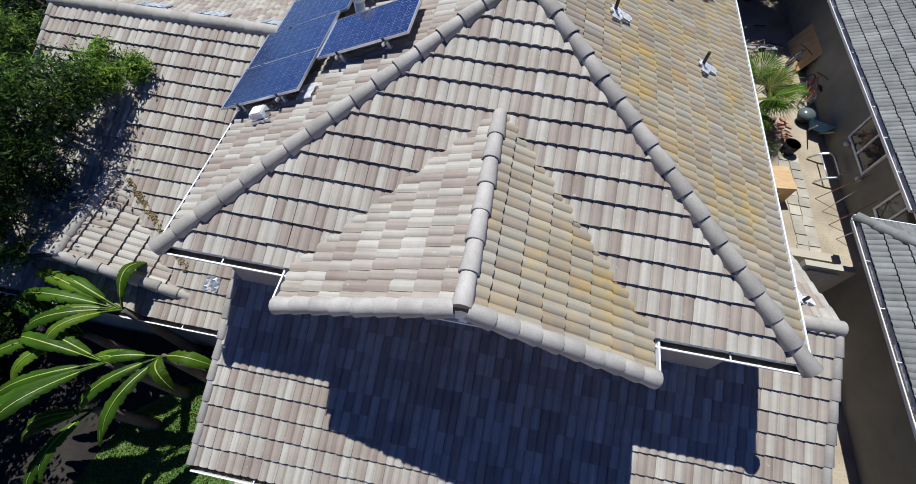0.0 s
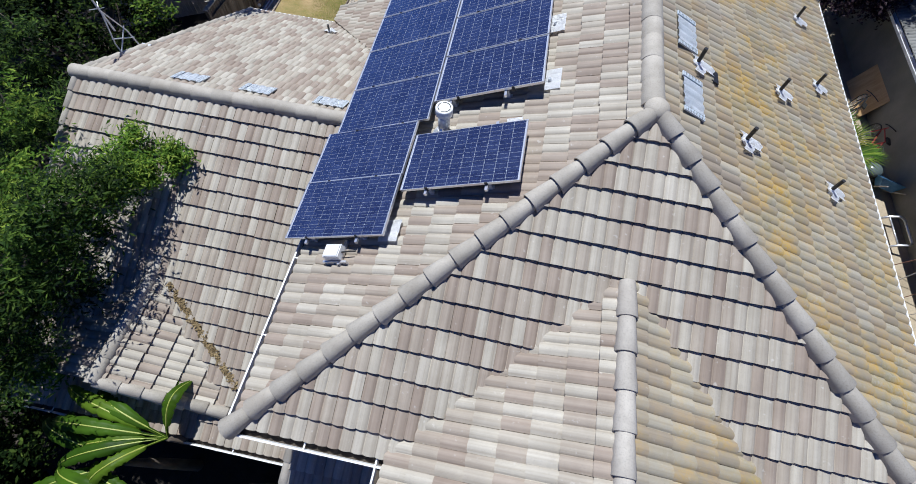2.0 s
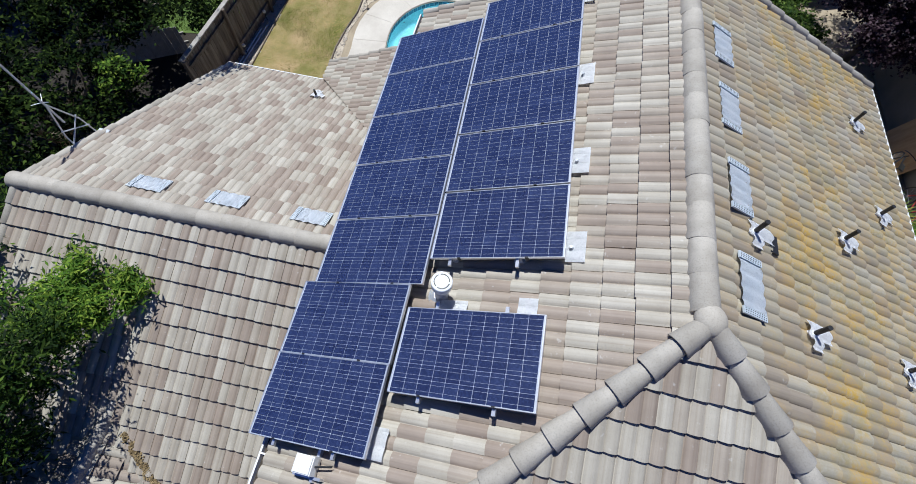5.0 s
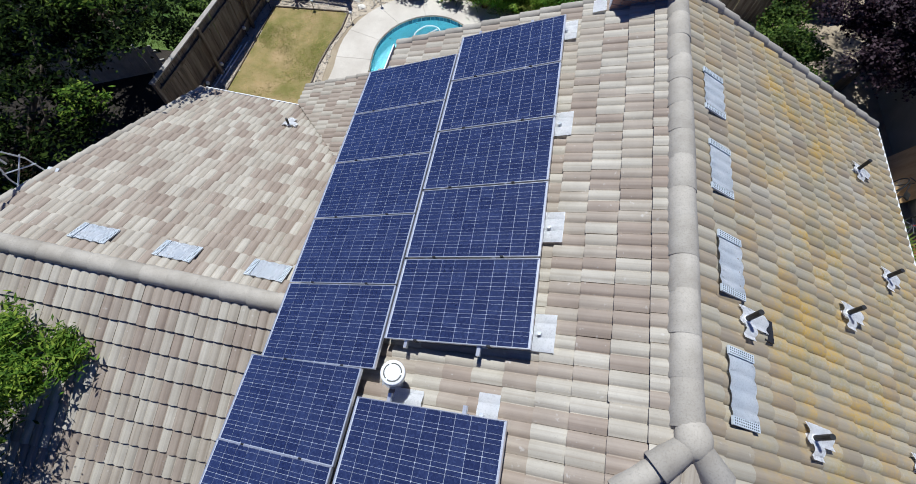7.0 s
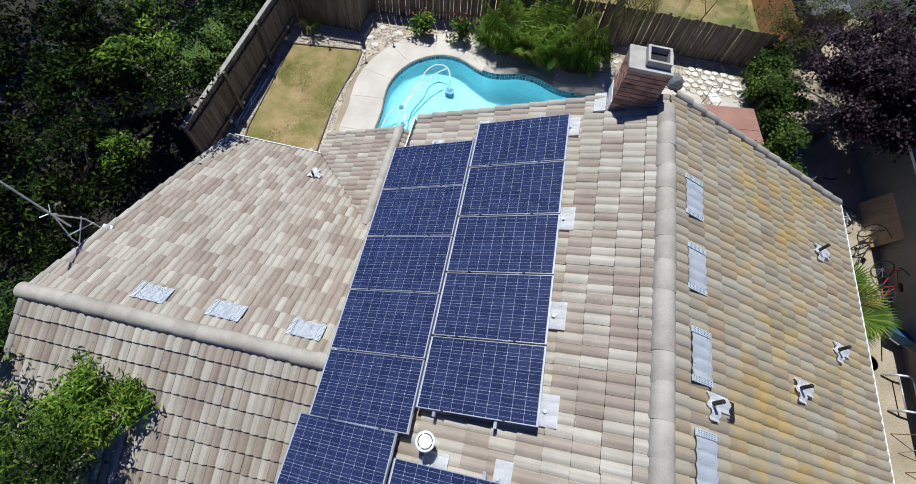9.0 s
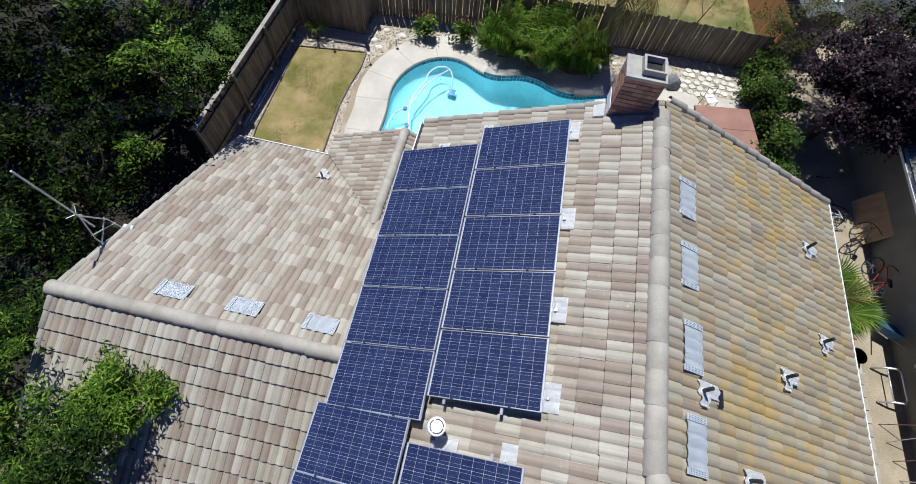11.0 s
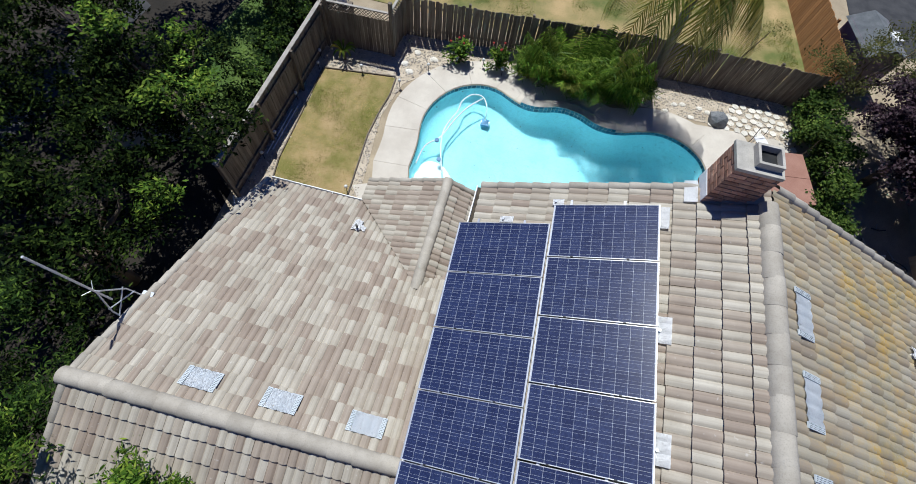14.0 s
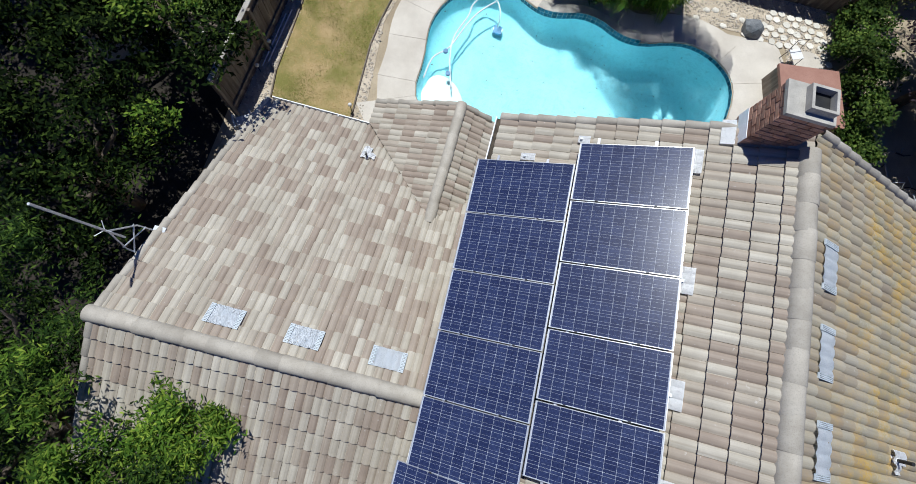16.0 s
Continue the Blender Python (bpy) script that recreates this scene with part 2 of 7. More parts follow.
DARKGLASS = mat("dark window pane", (0.03, 0.035, 0.04), (0.05, 0.055, 0.06), 1, 5, 0.08, bump=0.0, spec=0.9)
RUST = mat("rusty steel", (0.16, 0.075, 0.05), (0.30, 0.15, 0.10), 8, 40, 0.7, 0.4)
DARKMETAL = mat("dark painted steel", (0.02, 0.02, 0.022), (0.05, 0.05, 0.055), 8, 40, 0.5, 0.5)
REDPAINT = mat("red paint", (0.30, 0.03, 0.03), (0.4, 0.05, 0.04), 5, 40, 0.4)
SHINGLE = mat("grey shingle", (0.20, 0.22, 0.24), (0.30, 0.32, 0.34), 3, 60, 0.9, vary=0.2)
LILAC = mat("faded purple siding", (0.20, 0.16, 0.20), (0.28, 0.22, 0.27), 2, 40, 0.8)
WATER = glass_material("pool water", (0.70, 0.96, 1.0), 0.0)
# the crowns' shade, and the lit copy's sun, are put into these two colours
LEAF_SHADED = leaf_material("broad leaves, shade and sun in colour", (0.004, 0.009, 0.003), (0.008, 0.018, 0.004), (0.060, 0.095, 0.018), 0.75, 0.10, 0.03)
LEAF_MID = leaf_material("leaves with sunlight in colour", (0.009, 0.024, 0.005), (0.024, 0.055, 0.009), (0.10, 0.165, 0.024))
# young green; on the western trees it paints sunlit clumps
LEAF_BRIGHT = leaf_material("young and sunlit leaves", (0.03, 0.075, 0.010), (0.09, 0.17, 0.020), (0.24, 0.32, 0.045))
LEAF_PURPLE = leaf_material("purple leaves", (0.016, 0.009, 0.014), (0.036, 0.021, 0.029), (0.085, 0.058, 0.070), 0.45, 0.12)
LEAF_PALM = leaf_material("palm leaflets", (0.07, 0.115, 0.02), (0.15, 0.20, 0.035), (0.33, 0.29, 0.075))
LEAF_BANANA = leaf_material("banana leaf", (0.03, 0.075, 0.007), (0.055, 0.12, 0.010), (0.10, 0.175, 0.015), 0.45)
GRASS_GREEN = leaf_material("grass blades green", (0.10, 0.17, 0.03), (0.17, 0.25, 0.05), (0.25, 0.32, 0.08))
GRASS_MIXED = leaf_material("grass blades yellow-green", (0.13, 0.18, 0.03), (0.20, 0.24, 0.045), (0.30, 0.31, 0.07))
GRASS_DRY = leaf_material("grass blades dry", (0.33, 0.23, 0.09), (0.43, 0.31, 0.14), (0.52, 0.39, 0.20))


def cell_material():
    m = bpy.data.materials.new("solar cell")
    nt, b = nodes_of(m)
    v = nt.nodes.new("ShaderNodeTexVoronoi")
    v.inputs["Scale"].default_value = 55
    nt.links.new(nt.nodes.new("ShaderNodeNewGeometry").outputs["Position"], v.inputs["Vector"])
    s = nt.nodes.new("ShaderNodeSeparateColor")
    nt.links.new(v.outputs["Color"], s.inputs[0])
    grain = ramp(nt, s.outputs[0], [(0, (0.018, 0.025, 0.070)), (0.6, (0.024, 0.033, 0.088)), (1, (0.034, 0.047, 0.116))])
    grain = mixed(nt, 1.0, grain, ramp(nt, piece_random(nt), [(0, (0.75, 0.75, 0.8)), (1, (1.15, 1.15, 1.1))]), "MULTIPLY")
    nt.links.new(grain, b.inputs["Base Color"])
    b.inputs["Roughness"].default_value = 0.22
    b.inputs["Coat Weight"].default_value = 1.0
    b.inputs["Coat Roughness"].default_value = 0.09
    b.inputs["Specular IOR Level"].default_value = 0.5
    return m


CELL = cell_material()
VENT = mat("white painted steel", (0.72, 0.77, 0.82), (0.82, 0.85, 0.88), 5, 60, 0.4, 0.0, 0.04)
CHAIR_WHITE = mat("weathered white resin", (0.50, 0.51, 0.52), (0.62, 0.62, 0.62), 4, 40, 0.5, bump=0.05)
VENT_GREY = mat("grey perforated steel", (0.50, 0.56, 0.60), (0.60, 0.65, 0.68), 5, 60, 0.45, 0.0, 0.1)
BACKSHEET = mat("panel backsheet", (0.42, 0.45, 0.53), (0.48, 0.51, 0.59), 3, 40, 0.3, bump=0.0)


# ---- building helpers ----
def mesh_of(name, verts, faces, material, uvs=None, smooth=False):
    me = bpy.data.meshes.new(name)
    me.from_pydata([tuple(v) for v in verts], [], [tuple(f) for f in faces])
    me.materials.append(material)
    if uvs is not None:
        layer = me.uv_layers.new(name="uv")
        idx = np.empty(len(me.loops), dtype=np.int32)
        me.loops.foreach_get("vertex_index", idx)
        layer.data.foreach_set("uv", np.asarray(uvs, dtype=np.float32)[idx].ravel())
    if smooth:
        me.polygons.foreach_set("use_smooth", smooth if isinstance(smooth, list) else [True] * len(me.polygons))
    me.update()
    return me


def link(name, me, parent=None, m=None, label=""):
    ob = new(name, me)
    if parent:
        ob.parent = parent
    if m is not None:
        ob.matrix_basis = m
    if label:
        ob["label"] = label
    return ob


def part(name, bm, material, parent=None, label="", smooth=False, bevel=0.0):
    if bevel:
        bmesh.ops.bevel(bm, geom=[e for e in bm.edges if e.calc_face_angle(0) > 0.6], offset=bevel, segments=2, profile=0.6, affect="EDGES", clamp_overlap=True)
    me = bpy.data.meshes.new(name)
    bm.to_mesh(me)
    bm.free()
    me.materials.append(material)
    if smooth:
        me.polygons.foreach_set("use_smooth", [True] * len(me.polygons))
    return link(name, me, parent, None, label)


def thing(name, at, label, category, group="", kind=""):
    ob = new(name)
    ob.empty_display_size = 0.1
    ob.matrix_basis = at if isinstance(at, Matrix) else Matrix.Translation(at)
    return tagged(ob, label, category, group, kind)


def box(bm, x0, x1, y0, y1, z0, z1, m=None):
    vs = [bm.verts.new((x, y, z)) for z in (z0, z1) for y in (y0, y1) for x in (x0, x1)]
    for f in ((0, 2, 3, 1), (4, 5, 7, 6), (0, 1, 5, 4), (2, 6, 7, 3), (0, 4, 6, 2), (1, 3, 7, 5)):
        bm.faces.new([vs[i] for i in f])
    if m is not None:
        bmesh.ops.transform(bm, matrix=m, verts=vs)
    return bm


def tube(bm, pts, radii, n=8, cap=True):
    pts = [Vector(p) for p in pts]
    if isinstance(radii, (int, float)):
        radii = [radii] * len(pts)
    rings = []
    for i, p in enumerate(pts):
        d = (pts[min(i + 1, len(pts) - 1)] - pts[max(i - 1, 0)]).normalized()
        a = d.orthogonal().normalized() if i == 0 else (side - d * side.dot(d)).normalized()
        side = a
        b = d.cross(a)
        rings.append([bm.verts.new(p + radii[i] * (math.cos(k * math.tau / n) * a + math.sin(k * math.tau / n) * b)) for k in range(n)])
    for r, s in zip(rings, rings[1:]):
        for k in range(n):
            bm.faces.new((r[k], r[(k + 1) % n], s[(k + 1) % n], s[k]))
    if cap:
        bm.faces.new(rings[0][::-1])
        bm.faces.new(rings[-1])
    return bm


def prism(bm, poly, z0, z1):
    a = [bm.verts.new((x, y, z0)) for x, y in poly]
    b = [bm.verts.new((x, y, z1)) for x, y in poly]
    n = len(poly)
    bm.faces.new(b)
    bm.faces.new(a[::-1])
    for i in range(n):
        bm.faces.new((a[i], a[(i + 1) % n], b[(i + 1) % n], b[i]))
    return bm


def beam(bm, p, q, w, h):
    """A squared bar from p to q."""
    p, q = Vector(p), Vector(q)
    d = (q - p)
    m = Matrix.Translation(p) @ d.to_track_quat("X", "Z").to_matrix().to_4x4()
    return box(bm, 0, d.length, -w / 2, w / 2, -h / 2, h / 2, m)


def curved(pts, n=6):
    """A smooth run of points through the given ones."""
    p = [Vector(pts[0])] + [Vector(q) for q in pts] + [Vector(pts[-1])]
    out = []
    for a, b, c, d in zip(p, p[1:], p[2:], p[3:]):
        for k in range(n):
            t = k / n
            out.append(0.5 * (2 * b + (c - a) * t + (2 * a - 5 * b + 4 * c - d) * t * t + (3 * b - a - 3 * c + d) * t ** 3))
    return out + [p[-1]]


def smooth_loop(pts, times=2):
    for _ in range(times):
        pts = [q for a, b in zip(pts, pts[1:] + pts[:1]) for q in ((0.75 * a[0] + 0.25 * b[0], 0.75 * a[1] + 0.25 * b[1]), (0.25 * a[0] + 0.75 * b[0], 0.25 * a[1] + 0.75 * b[1]))]
    return pts


def inside(p, poly):
    r = False
    for (x0, y0), (x1, y1) in zip(poly, poly[1:] + poly[:1]):
        if (y0 > p[1]) != (y1 > p[1]) and p[0] < (x1 - x0) * (p[1] - y0) / (y1 - y0) + x0:
            r = not r
    return r


# ---- roof tiles ----
G = -0.4          # the ground
SL = 0.449        # all roofs rise alike
PITCH = math.atan(SL)
TW, TE = 0.30, 0.345
ROLL = [(0.0, -0.012), (0.05, 0.003), (0.2, 0.0165), (0.35, 0.025), (0.5, 0.028), (0.65, 0.025), (0.8, 0.0165), (0.95, 0.003)]


def tile_arrays(seed=0):
    """One double-roll tile: x along the eave, y up the slope."""
    rnd = random.Random(seed)
    xs = [(k + f) * TW / 2 for k in range(2) for f, _ in ROLL] + [TW]
    zs = [h for k in range(2) for _, h in ROLL] + [0.0]
    n, back = len(xs), TE + 0.05
    tip = [rnd.uniform(-0.004, 0.004) for _ in range(3)]
    verts, uvs = [], []
    for y, lift in ((0.0, 0.052), (back, 0.006)):
        for x, z in zip(xs, zs):
            verts.append((x, y + (tip[0] if y == 0 else 0), z + lift + tip[1] * x))
            uvs.append((x / TW, y / back))
    for x, z in zip(xs, zs):
        verts.append((x, tip[0] + 0.004, z * 0.9 + 0.004))
        uvs.append((x / TW, 0))
    # the front lip and the side keep corners of their own, so that the rounded top ends sharp
    verts += verts[:n] + [verts[n - 1], verts[2 * n - 1], (TW, tip[0], 0.0), (TW, back, 0.0)]
    uvs += uvs[:n] + [uvs[n - 1], uvs[2 * n - 1], (0.99, 0), (0.99, 1)]
    faces = [(i, i + 1, n + i + 1, n + i) for i in range(n - 1)] + [(2 * n + i, 2 * n + i + 1, 3 * n + i + 1, 3 * n + i) for i in range(n - 1)]
    faces.append((4 * n, 4 * n + 2, 4 * n + 3, 4 * n + 1))
    return verts, faces, uvs


TILES = [tile_arrays(s) for s in range(3)]
TOPS = 2 * len(ROLL)  # the first faces of a tile are its rounded top


def roof_slope(name, corner, along, up, poly, material, label, near=(0, 0), start=(0.0, 0.0), pieces=300, thick=0.12):
    """A sloping roof on a deck. corner: the eave's left end; along: the eave's way; up: the level way uphill. poly: its convex outline, in metres along the eave and up the slope."""
    a = Vector(along).normalized()
    u = (Vector(up).normalized() * math.cos(PITCH) + Vector((0, 0, 1)) * math.sin(PITCH)).normalized()
    nrm = a.cross(u)
    m = Matrix((a, u, nrm)).transposed().to_4x4()
    m.translation = corner
    bm = prism(bmesh.new(), poly, -thick, -0.004)
    deck = part(name, bm, DECK)
    deck.matrix_basis = m
    tagged(deck, label, "roof", kind="structure")
    sides = []
    for (x0, y0), (x1, y1) in zip(poly, poly[1:] + poly[:1]):
        d = Vector((x1 - x0, y1 - y0)).normalized()
        sides.append((Vector((x0, y0)), Vector((-d.y, d.x))))
    meshes = [mesh_of("roof_tile", v, f, material, t, [k < TOPS for k in range(len(f))]) for v, f, t in TILES]
    whole, cut = [], []
    xs, ys = [p[0] for p in poly], [p[1] for p in poly]
    rnd = random.Random(name)
    for j in range(int((max(ys) - min(ys)) / TE) + 2):
        for i in range(-1, int((max(xs) - min(xs)) / TW) + 2):
            x, y = min(xs) + start[0] + i * TW, min(ys) + start[1] + j * TE
            corners = [Vector((x, y)), Vector((x + TW, y)), Vector((x + TW, y + TE + 0.05)), Vector((x, y + TE + 0.05))]
            dist = [[(c - p).dot(n) for c in corners] for p, n in sides]
            if any(max(d) < 0.02 for d in dist):
                continue
            (whole if all(min(d) > -0.012 for d in dist) else cut).append((x, y))
    whole.sort(key=lambda p: (p[0] - near[0]) ** 2 + (p[1] - near[1]) ** 2)
    for x, y in whole[:pieces]:
        wob = pose(x + rnd.uniform(-0.003, 0.003), y + rnd.uniform(-0.006, 0.006), rnd.uniform(0, 0.003), 0, 0, rnd.uniform(-0.35, 0.35))
        link("roof_tile", rnd.choice(meshes), deck, wob)
    verts, faces, uvs, rounded = [], [], [], []
    for x, y in whole[pieces:]:
        tv, tf, tu = rnd.choice(TILES)
        base = len(verts)
        dx, dy = x + rnd.uniform(-0.003, 0.003), y + rnd.uniform(-0.006, 0.006)
        verts += [(vx + dx, vy + dy, vz) for vx, vy, vz in tv]
        uvs += tu
        faces += [tuple(k + base for k in f) for f in tf]
        rounded += [k < TOPS for k in range(len(tf))]
    for x, y in cut:
        tv, tf, tu = rnd.choice(TILES)
        bm = bmesh.new()
        vs = [bm.verts.new((vx + x, vy + y, vz)) for vx, vy, vz in tv]
        for k, f in enumerate(tf):
            bm.faces.new([vs[i] for i in f]).smooth = k < TOPS
        for p, n in sides:
            if min((Vector((v.co.x, v.co.y)) - p).dot(n) for v in bm.verts) < 0:
                bmesh.ops.bisect_plane(bm, geom=bm.verts[:] + bm.edges[:] + bm.faces[:], dist=1e-5, plane_co=(p.x, p.y, 0), plane_no=(-n.x, -n.y, 0), clear_outer=True)
            if not bm.verts:
                break
        base = len(verts)
        bm.verts.index_update()
        verts += [tuple(v.co) for v in bm.verts]
        uvs += [(min(max((v.co.x - x) / TW, 0), 1), 0.5) for v in bm.verts]
        faces += [tuple(v.index + base for v in f.verts) for f in bm.faces]
        rounded += [f.smooth for f in bm.faces]
        bm.free()
    if verts:
        rest = link("roof_tiles", mesh_of("roof_tiles", verts, faces, material, uvs, rounded), deck)
        rest["kind"] = "stuff"
    return deck


def cap_arrays(r0, r1, length, thick=0.018, arc=200, n=9, seed=0):
    """A half-round cap tile along +y, wide end at y = 0."""
    verts, faces = [], []
    half = radians(arc / 2)
    for y, r in ((0.0, r0 - thick), (0.0, r0 - 0.002), (0.0, r0 - 0.002), (0.006, r0 + 0.003), (length, r1)):
        for k in range(n):
            t = -half + 2 * half * k / (n - 1)
            verts.append((r * math.sin(t), y, r * math.cos(t)))
    for row in (0, 2, 3):
        for k in range(n - 1):
            a = row * n + k
            faces.append((a, a + 1, a + n + 1, a + n))
    return verts, faces


CAP_MESH = {}


def cap_row(name, start, end, label, r=0.115, step=0.40, lap=0.04, taper=0.022, sink=0.05, arc=200, material=None, end_cap=True):
    """Cap tiles from start up to end, each lapping over the one after it."""
    p, q = Vector(start), Vector(end)
    d = (q - p)
    count = max(1, round(d.length / step))
    step = d.length / count
    m = d.to_track_quat("Y", "Z").to_matrix().to_4x4()
    m.translation = p
    row = tagged(new(name), label, "ridge tiles", kind="structure")
    row.empty_display_size = 0.1
    row.matrix_basis = m
    key = (round(r, 3), round(step, 3), taper, arc, material.name if material else "")
    if key not in CAP_MESH:
        v, f = cap_arrays(r, r - taper, step + lap, arc=arc)
        CAP_MESH[key] = mesh_of("ridge_tile", v, f, material or CAP, None, True)
    rnd = random.Random(name)
    for i in range(count):
        link("ridge_tile", CAP_MESH[key], row, pose(rnd.uniform(-0.006, 0.006), i * step - 0.01, -sink + rnd.uniform(-0.004, 0.004), 0.8, rnd.uniform(-2, 2), rnd.uniform(-0.8, 0.8)))
    if end_cap:
        bm = bmesh.new()
        vs = [bm.verts.new(((r - 0.012) * math.sin(t), 0.004, (r - 0.012) * math.cos(t) - sink)) for t in [radians(-arc / 2 + arc * k / 10) for k in range(11)]]
        bm.faces.new(vs)
        part("end_mortar", bm, CAP, row)
    return row


def gutter(p, q, out, label="white painted metal eaves gutter"):
    """An open eaves trough from p to q, its front rim towards out."""
    p, q = Vector(p), Vector(q)
    d, o = (q - p).normalized(), Vector(out).normalized()
    prof = [(0.0, 0.0), (0.0, -0.09), (0.085, -0.10), (0.105, -0.01), (0.128, -0.01), (0.128, -0.025), (0.118, -0.03), (0.10, -0.115), (-0.006, -0.105), (-0.006, 0.0)]
    g = thing("gutter", p, label, "gutter", "eaves gutters", "structure")
    bm = bmesh.new()
    rings = [[bm.verts.new(e - p + o * x + Vector((0, 0, z))) for x, z in prof] for e in (p, q)]
    n = len(prof)
    for k in range(n):
        bm.faces.new((rings[0][k], rings[0][(k + 1) % n], rings[1][(k + 1) % n], rings[1][k]))
    bm.faces.new(rings[0])
    bm.faces.new(rings[1][::-1])
    bmesh.ops.recalc_face_normals(bm, faces=bm.faces[:])
    part("trough", bm, WHITE, g)
    bm = bmesh.new()
    w = [bm.verts.new(e - p + o * x + Vector((0, 0, -0.075))) for e, x in ((p, 0.004), (q, 0.004), (q, 0.096), (p, 0.096))]
    bm.faces.new(w)
    part("silt", bm, GUTTER_DARK, g, "dark leaf dirt in the gutter")
    length = (q - p).length
    for k in range(1, int(length / 1.2) + 1):
        bm = bmesh.new()
        c = d * (k * length / (int(length / 1.2) + 1))
        beam(bm, c + Vector((0, 0, -0.006)), c + o * 0.12 + Vector((0, 0, -0.006)), 0.02, 0.004)
        part("strap", bm, WHITE, g)
    return g


# ---- ground, yard and pool ----
POOL = [(-7.11, 9.4), (-7.08, 10.6), (-7.22, 11.5), (-7.22, 12.1), (-7.02, 12.81), (-6.62, 13.45), (-6.05, 13.91), (-5.4, 14.12), (-4.81, 14.04), (-4.29, 13.75), (-3.8, 13.55), (-3.24, 13.55), (-2.38, 13.85), (-1.69, 13.76), (-1.21, 13.5), (-0.74, 13.36), (-0.08, 13.4), (0.78, 13.73), (1.44, 13.88), (2.12, 13.75), (2.68, 13.42), (3.08, 12.95), (3.22, 12.3), (3.05, 11.2), (2.2, 10.2), (0.2, 9.5), (-2.5, 8.9), (-5.0, 8.5), (-6.6, 8.7)]
POOL = smooth_loop(POOL, 1)
BASE = Matrix.Translation((0, 0, 0))


def sheet_with_hole(name, outer, hole, z, material):
    bm = bmesh.new()
    edges = []
    for loop in (outer, hole):
        vs = [bm.verts.new((x, y, z)) for x, y in loop]
        edges += [bm.edges.new((a, b)) for a, b in zip(vs, vs[1:] + vs[:1])]
    bmesh.ops.triangle_fill(bm, use_beauty=True, edges=edges)
    bmesh.ops.recalc_face_normals(bm, faces=bm.faces[:])
    for f in bm.faces:
        if f.normal.z < 0:
            f.normal_flip()
    return part(name, bm, material)


def flat(name, poly, z, material, label, category, thick=0.0, kind="structure"):
    bm = prism(bmesh.new(), poly, G - 0.05, z)
    return tagged(part(name, bm, material), label, category, kind=kind)


tagged(sheet_with_hole("ground", [(-400, -400), (400, -400), (400, 400), (-400, 400)], POOL, G, DIRT), "dry bare dirt ground of the lots", "ground", kind="structure")

# pool shell: walls, sloping floor with a pale shelf
pool = thing("swimming_pool", (0, 0, G), "free-form swimming pool with pale blue plaster", "pool", "", "structure")
bm = bmesh.new()
cx, cy = -2.2, 11.4


def depth(x):
    """The floor falls from the shallow west end to the deep east end."""
    s = min(1.0, max(0.0, (x + 6.5) / 9.5))
    return 0.75 + 0.9 * s


rings = []
for f, z in ((1.0, 0.0), (1.0, -0.2), (0.978, -0.6), (0.945, -0.9), (0.885, -1.1), (0.78, -1.22), (0.6, -1.28), (0.4, -1.31), (0.2, -1.32), (0.02, -1.32)):
    rings.append([bm.verts.new((cx + (x - cx) * f, cy + (y - cy) * f, z * (depth(cx + (x - cx) * f) if z < -0.2 else 1.0))) for x, y in POOL])
for r, s in zip(rings, rings[1:]):
    for k in range(len(r)):
        bm.faces.new((r[k], r[(k + 1) % len(r)], s[(k + 1) % len(r)], s[k]))
bm.faces.new(rings[-1])
bmesh.ops.recalc_face_normals(bm, faces=bm.faces[:])
bm.normal_update()
bm.faces.ensure_lookup_table()
if bm.faces[len(bm.faces) - 1].normal.z < 0:
    bmesh.ops.reverse_faces(bm, faces=bm.faces[:])
part("shell", bm, PLASTER, pool, "pale blue plaster basin", True)
bm = bmesh.new()
n = len(POOL)
for k in range(n):
    (x0, y0), (x1, y1) = POOL[k], POOL[(k + 1) % n]
    d = Vector((x1 - x0, y1 - y0)).normalized()
    i0 = [Vector((x0, y0)) - Vector((-d.y, d.x)) * s for s in (0.0, 0.004)]
    cnt = max(1, round(math.hypot(x1 - x0, y1 - y0) / 0.15))
    for c in range(cnt):
        a, b = (c + 0.04) / cnt, (c + 0.96) / cnt
        px, py, qx, qy = x0 + (x1 - x0) * a, y0 + (y1 - y0) * a, x0 + (x1 - x0) * b, y0 + (y1 - y0) * b
        off = (Vector((cx, cy)) - Vector((px, py))).normalized() * 0.006
        bm.faces.new([bm.verts.new((u + off.x, v + off.y, z)) for u, v, z in ((px, py, -0.17), (qx, qy, -0.17), (qx, qy, -0.01), (px, py, -0.01))])
o = part("waterline_tiles", bm, POOLTILE, pool, "dark blue waterline tiles")
o["kind"] = "stuff"
bm = bmesh.new()
sheet = bm.faces.new([bm.verts.new((x, y, -0.13)) for x, y in POOL])
sheet.normal_update()
if sheet.normal.z < 0:
    sheet.normal_flip()
water = part("water", bm, WATER, pool, "clear still water")
water.visible_shadow = False
rnd = random.Random(17)
verts, faces = [], []
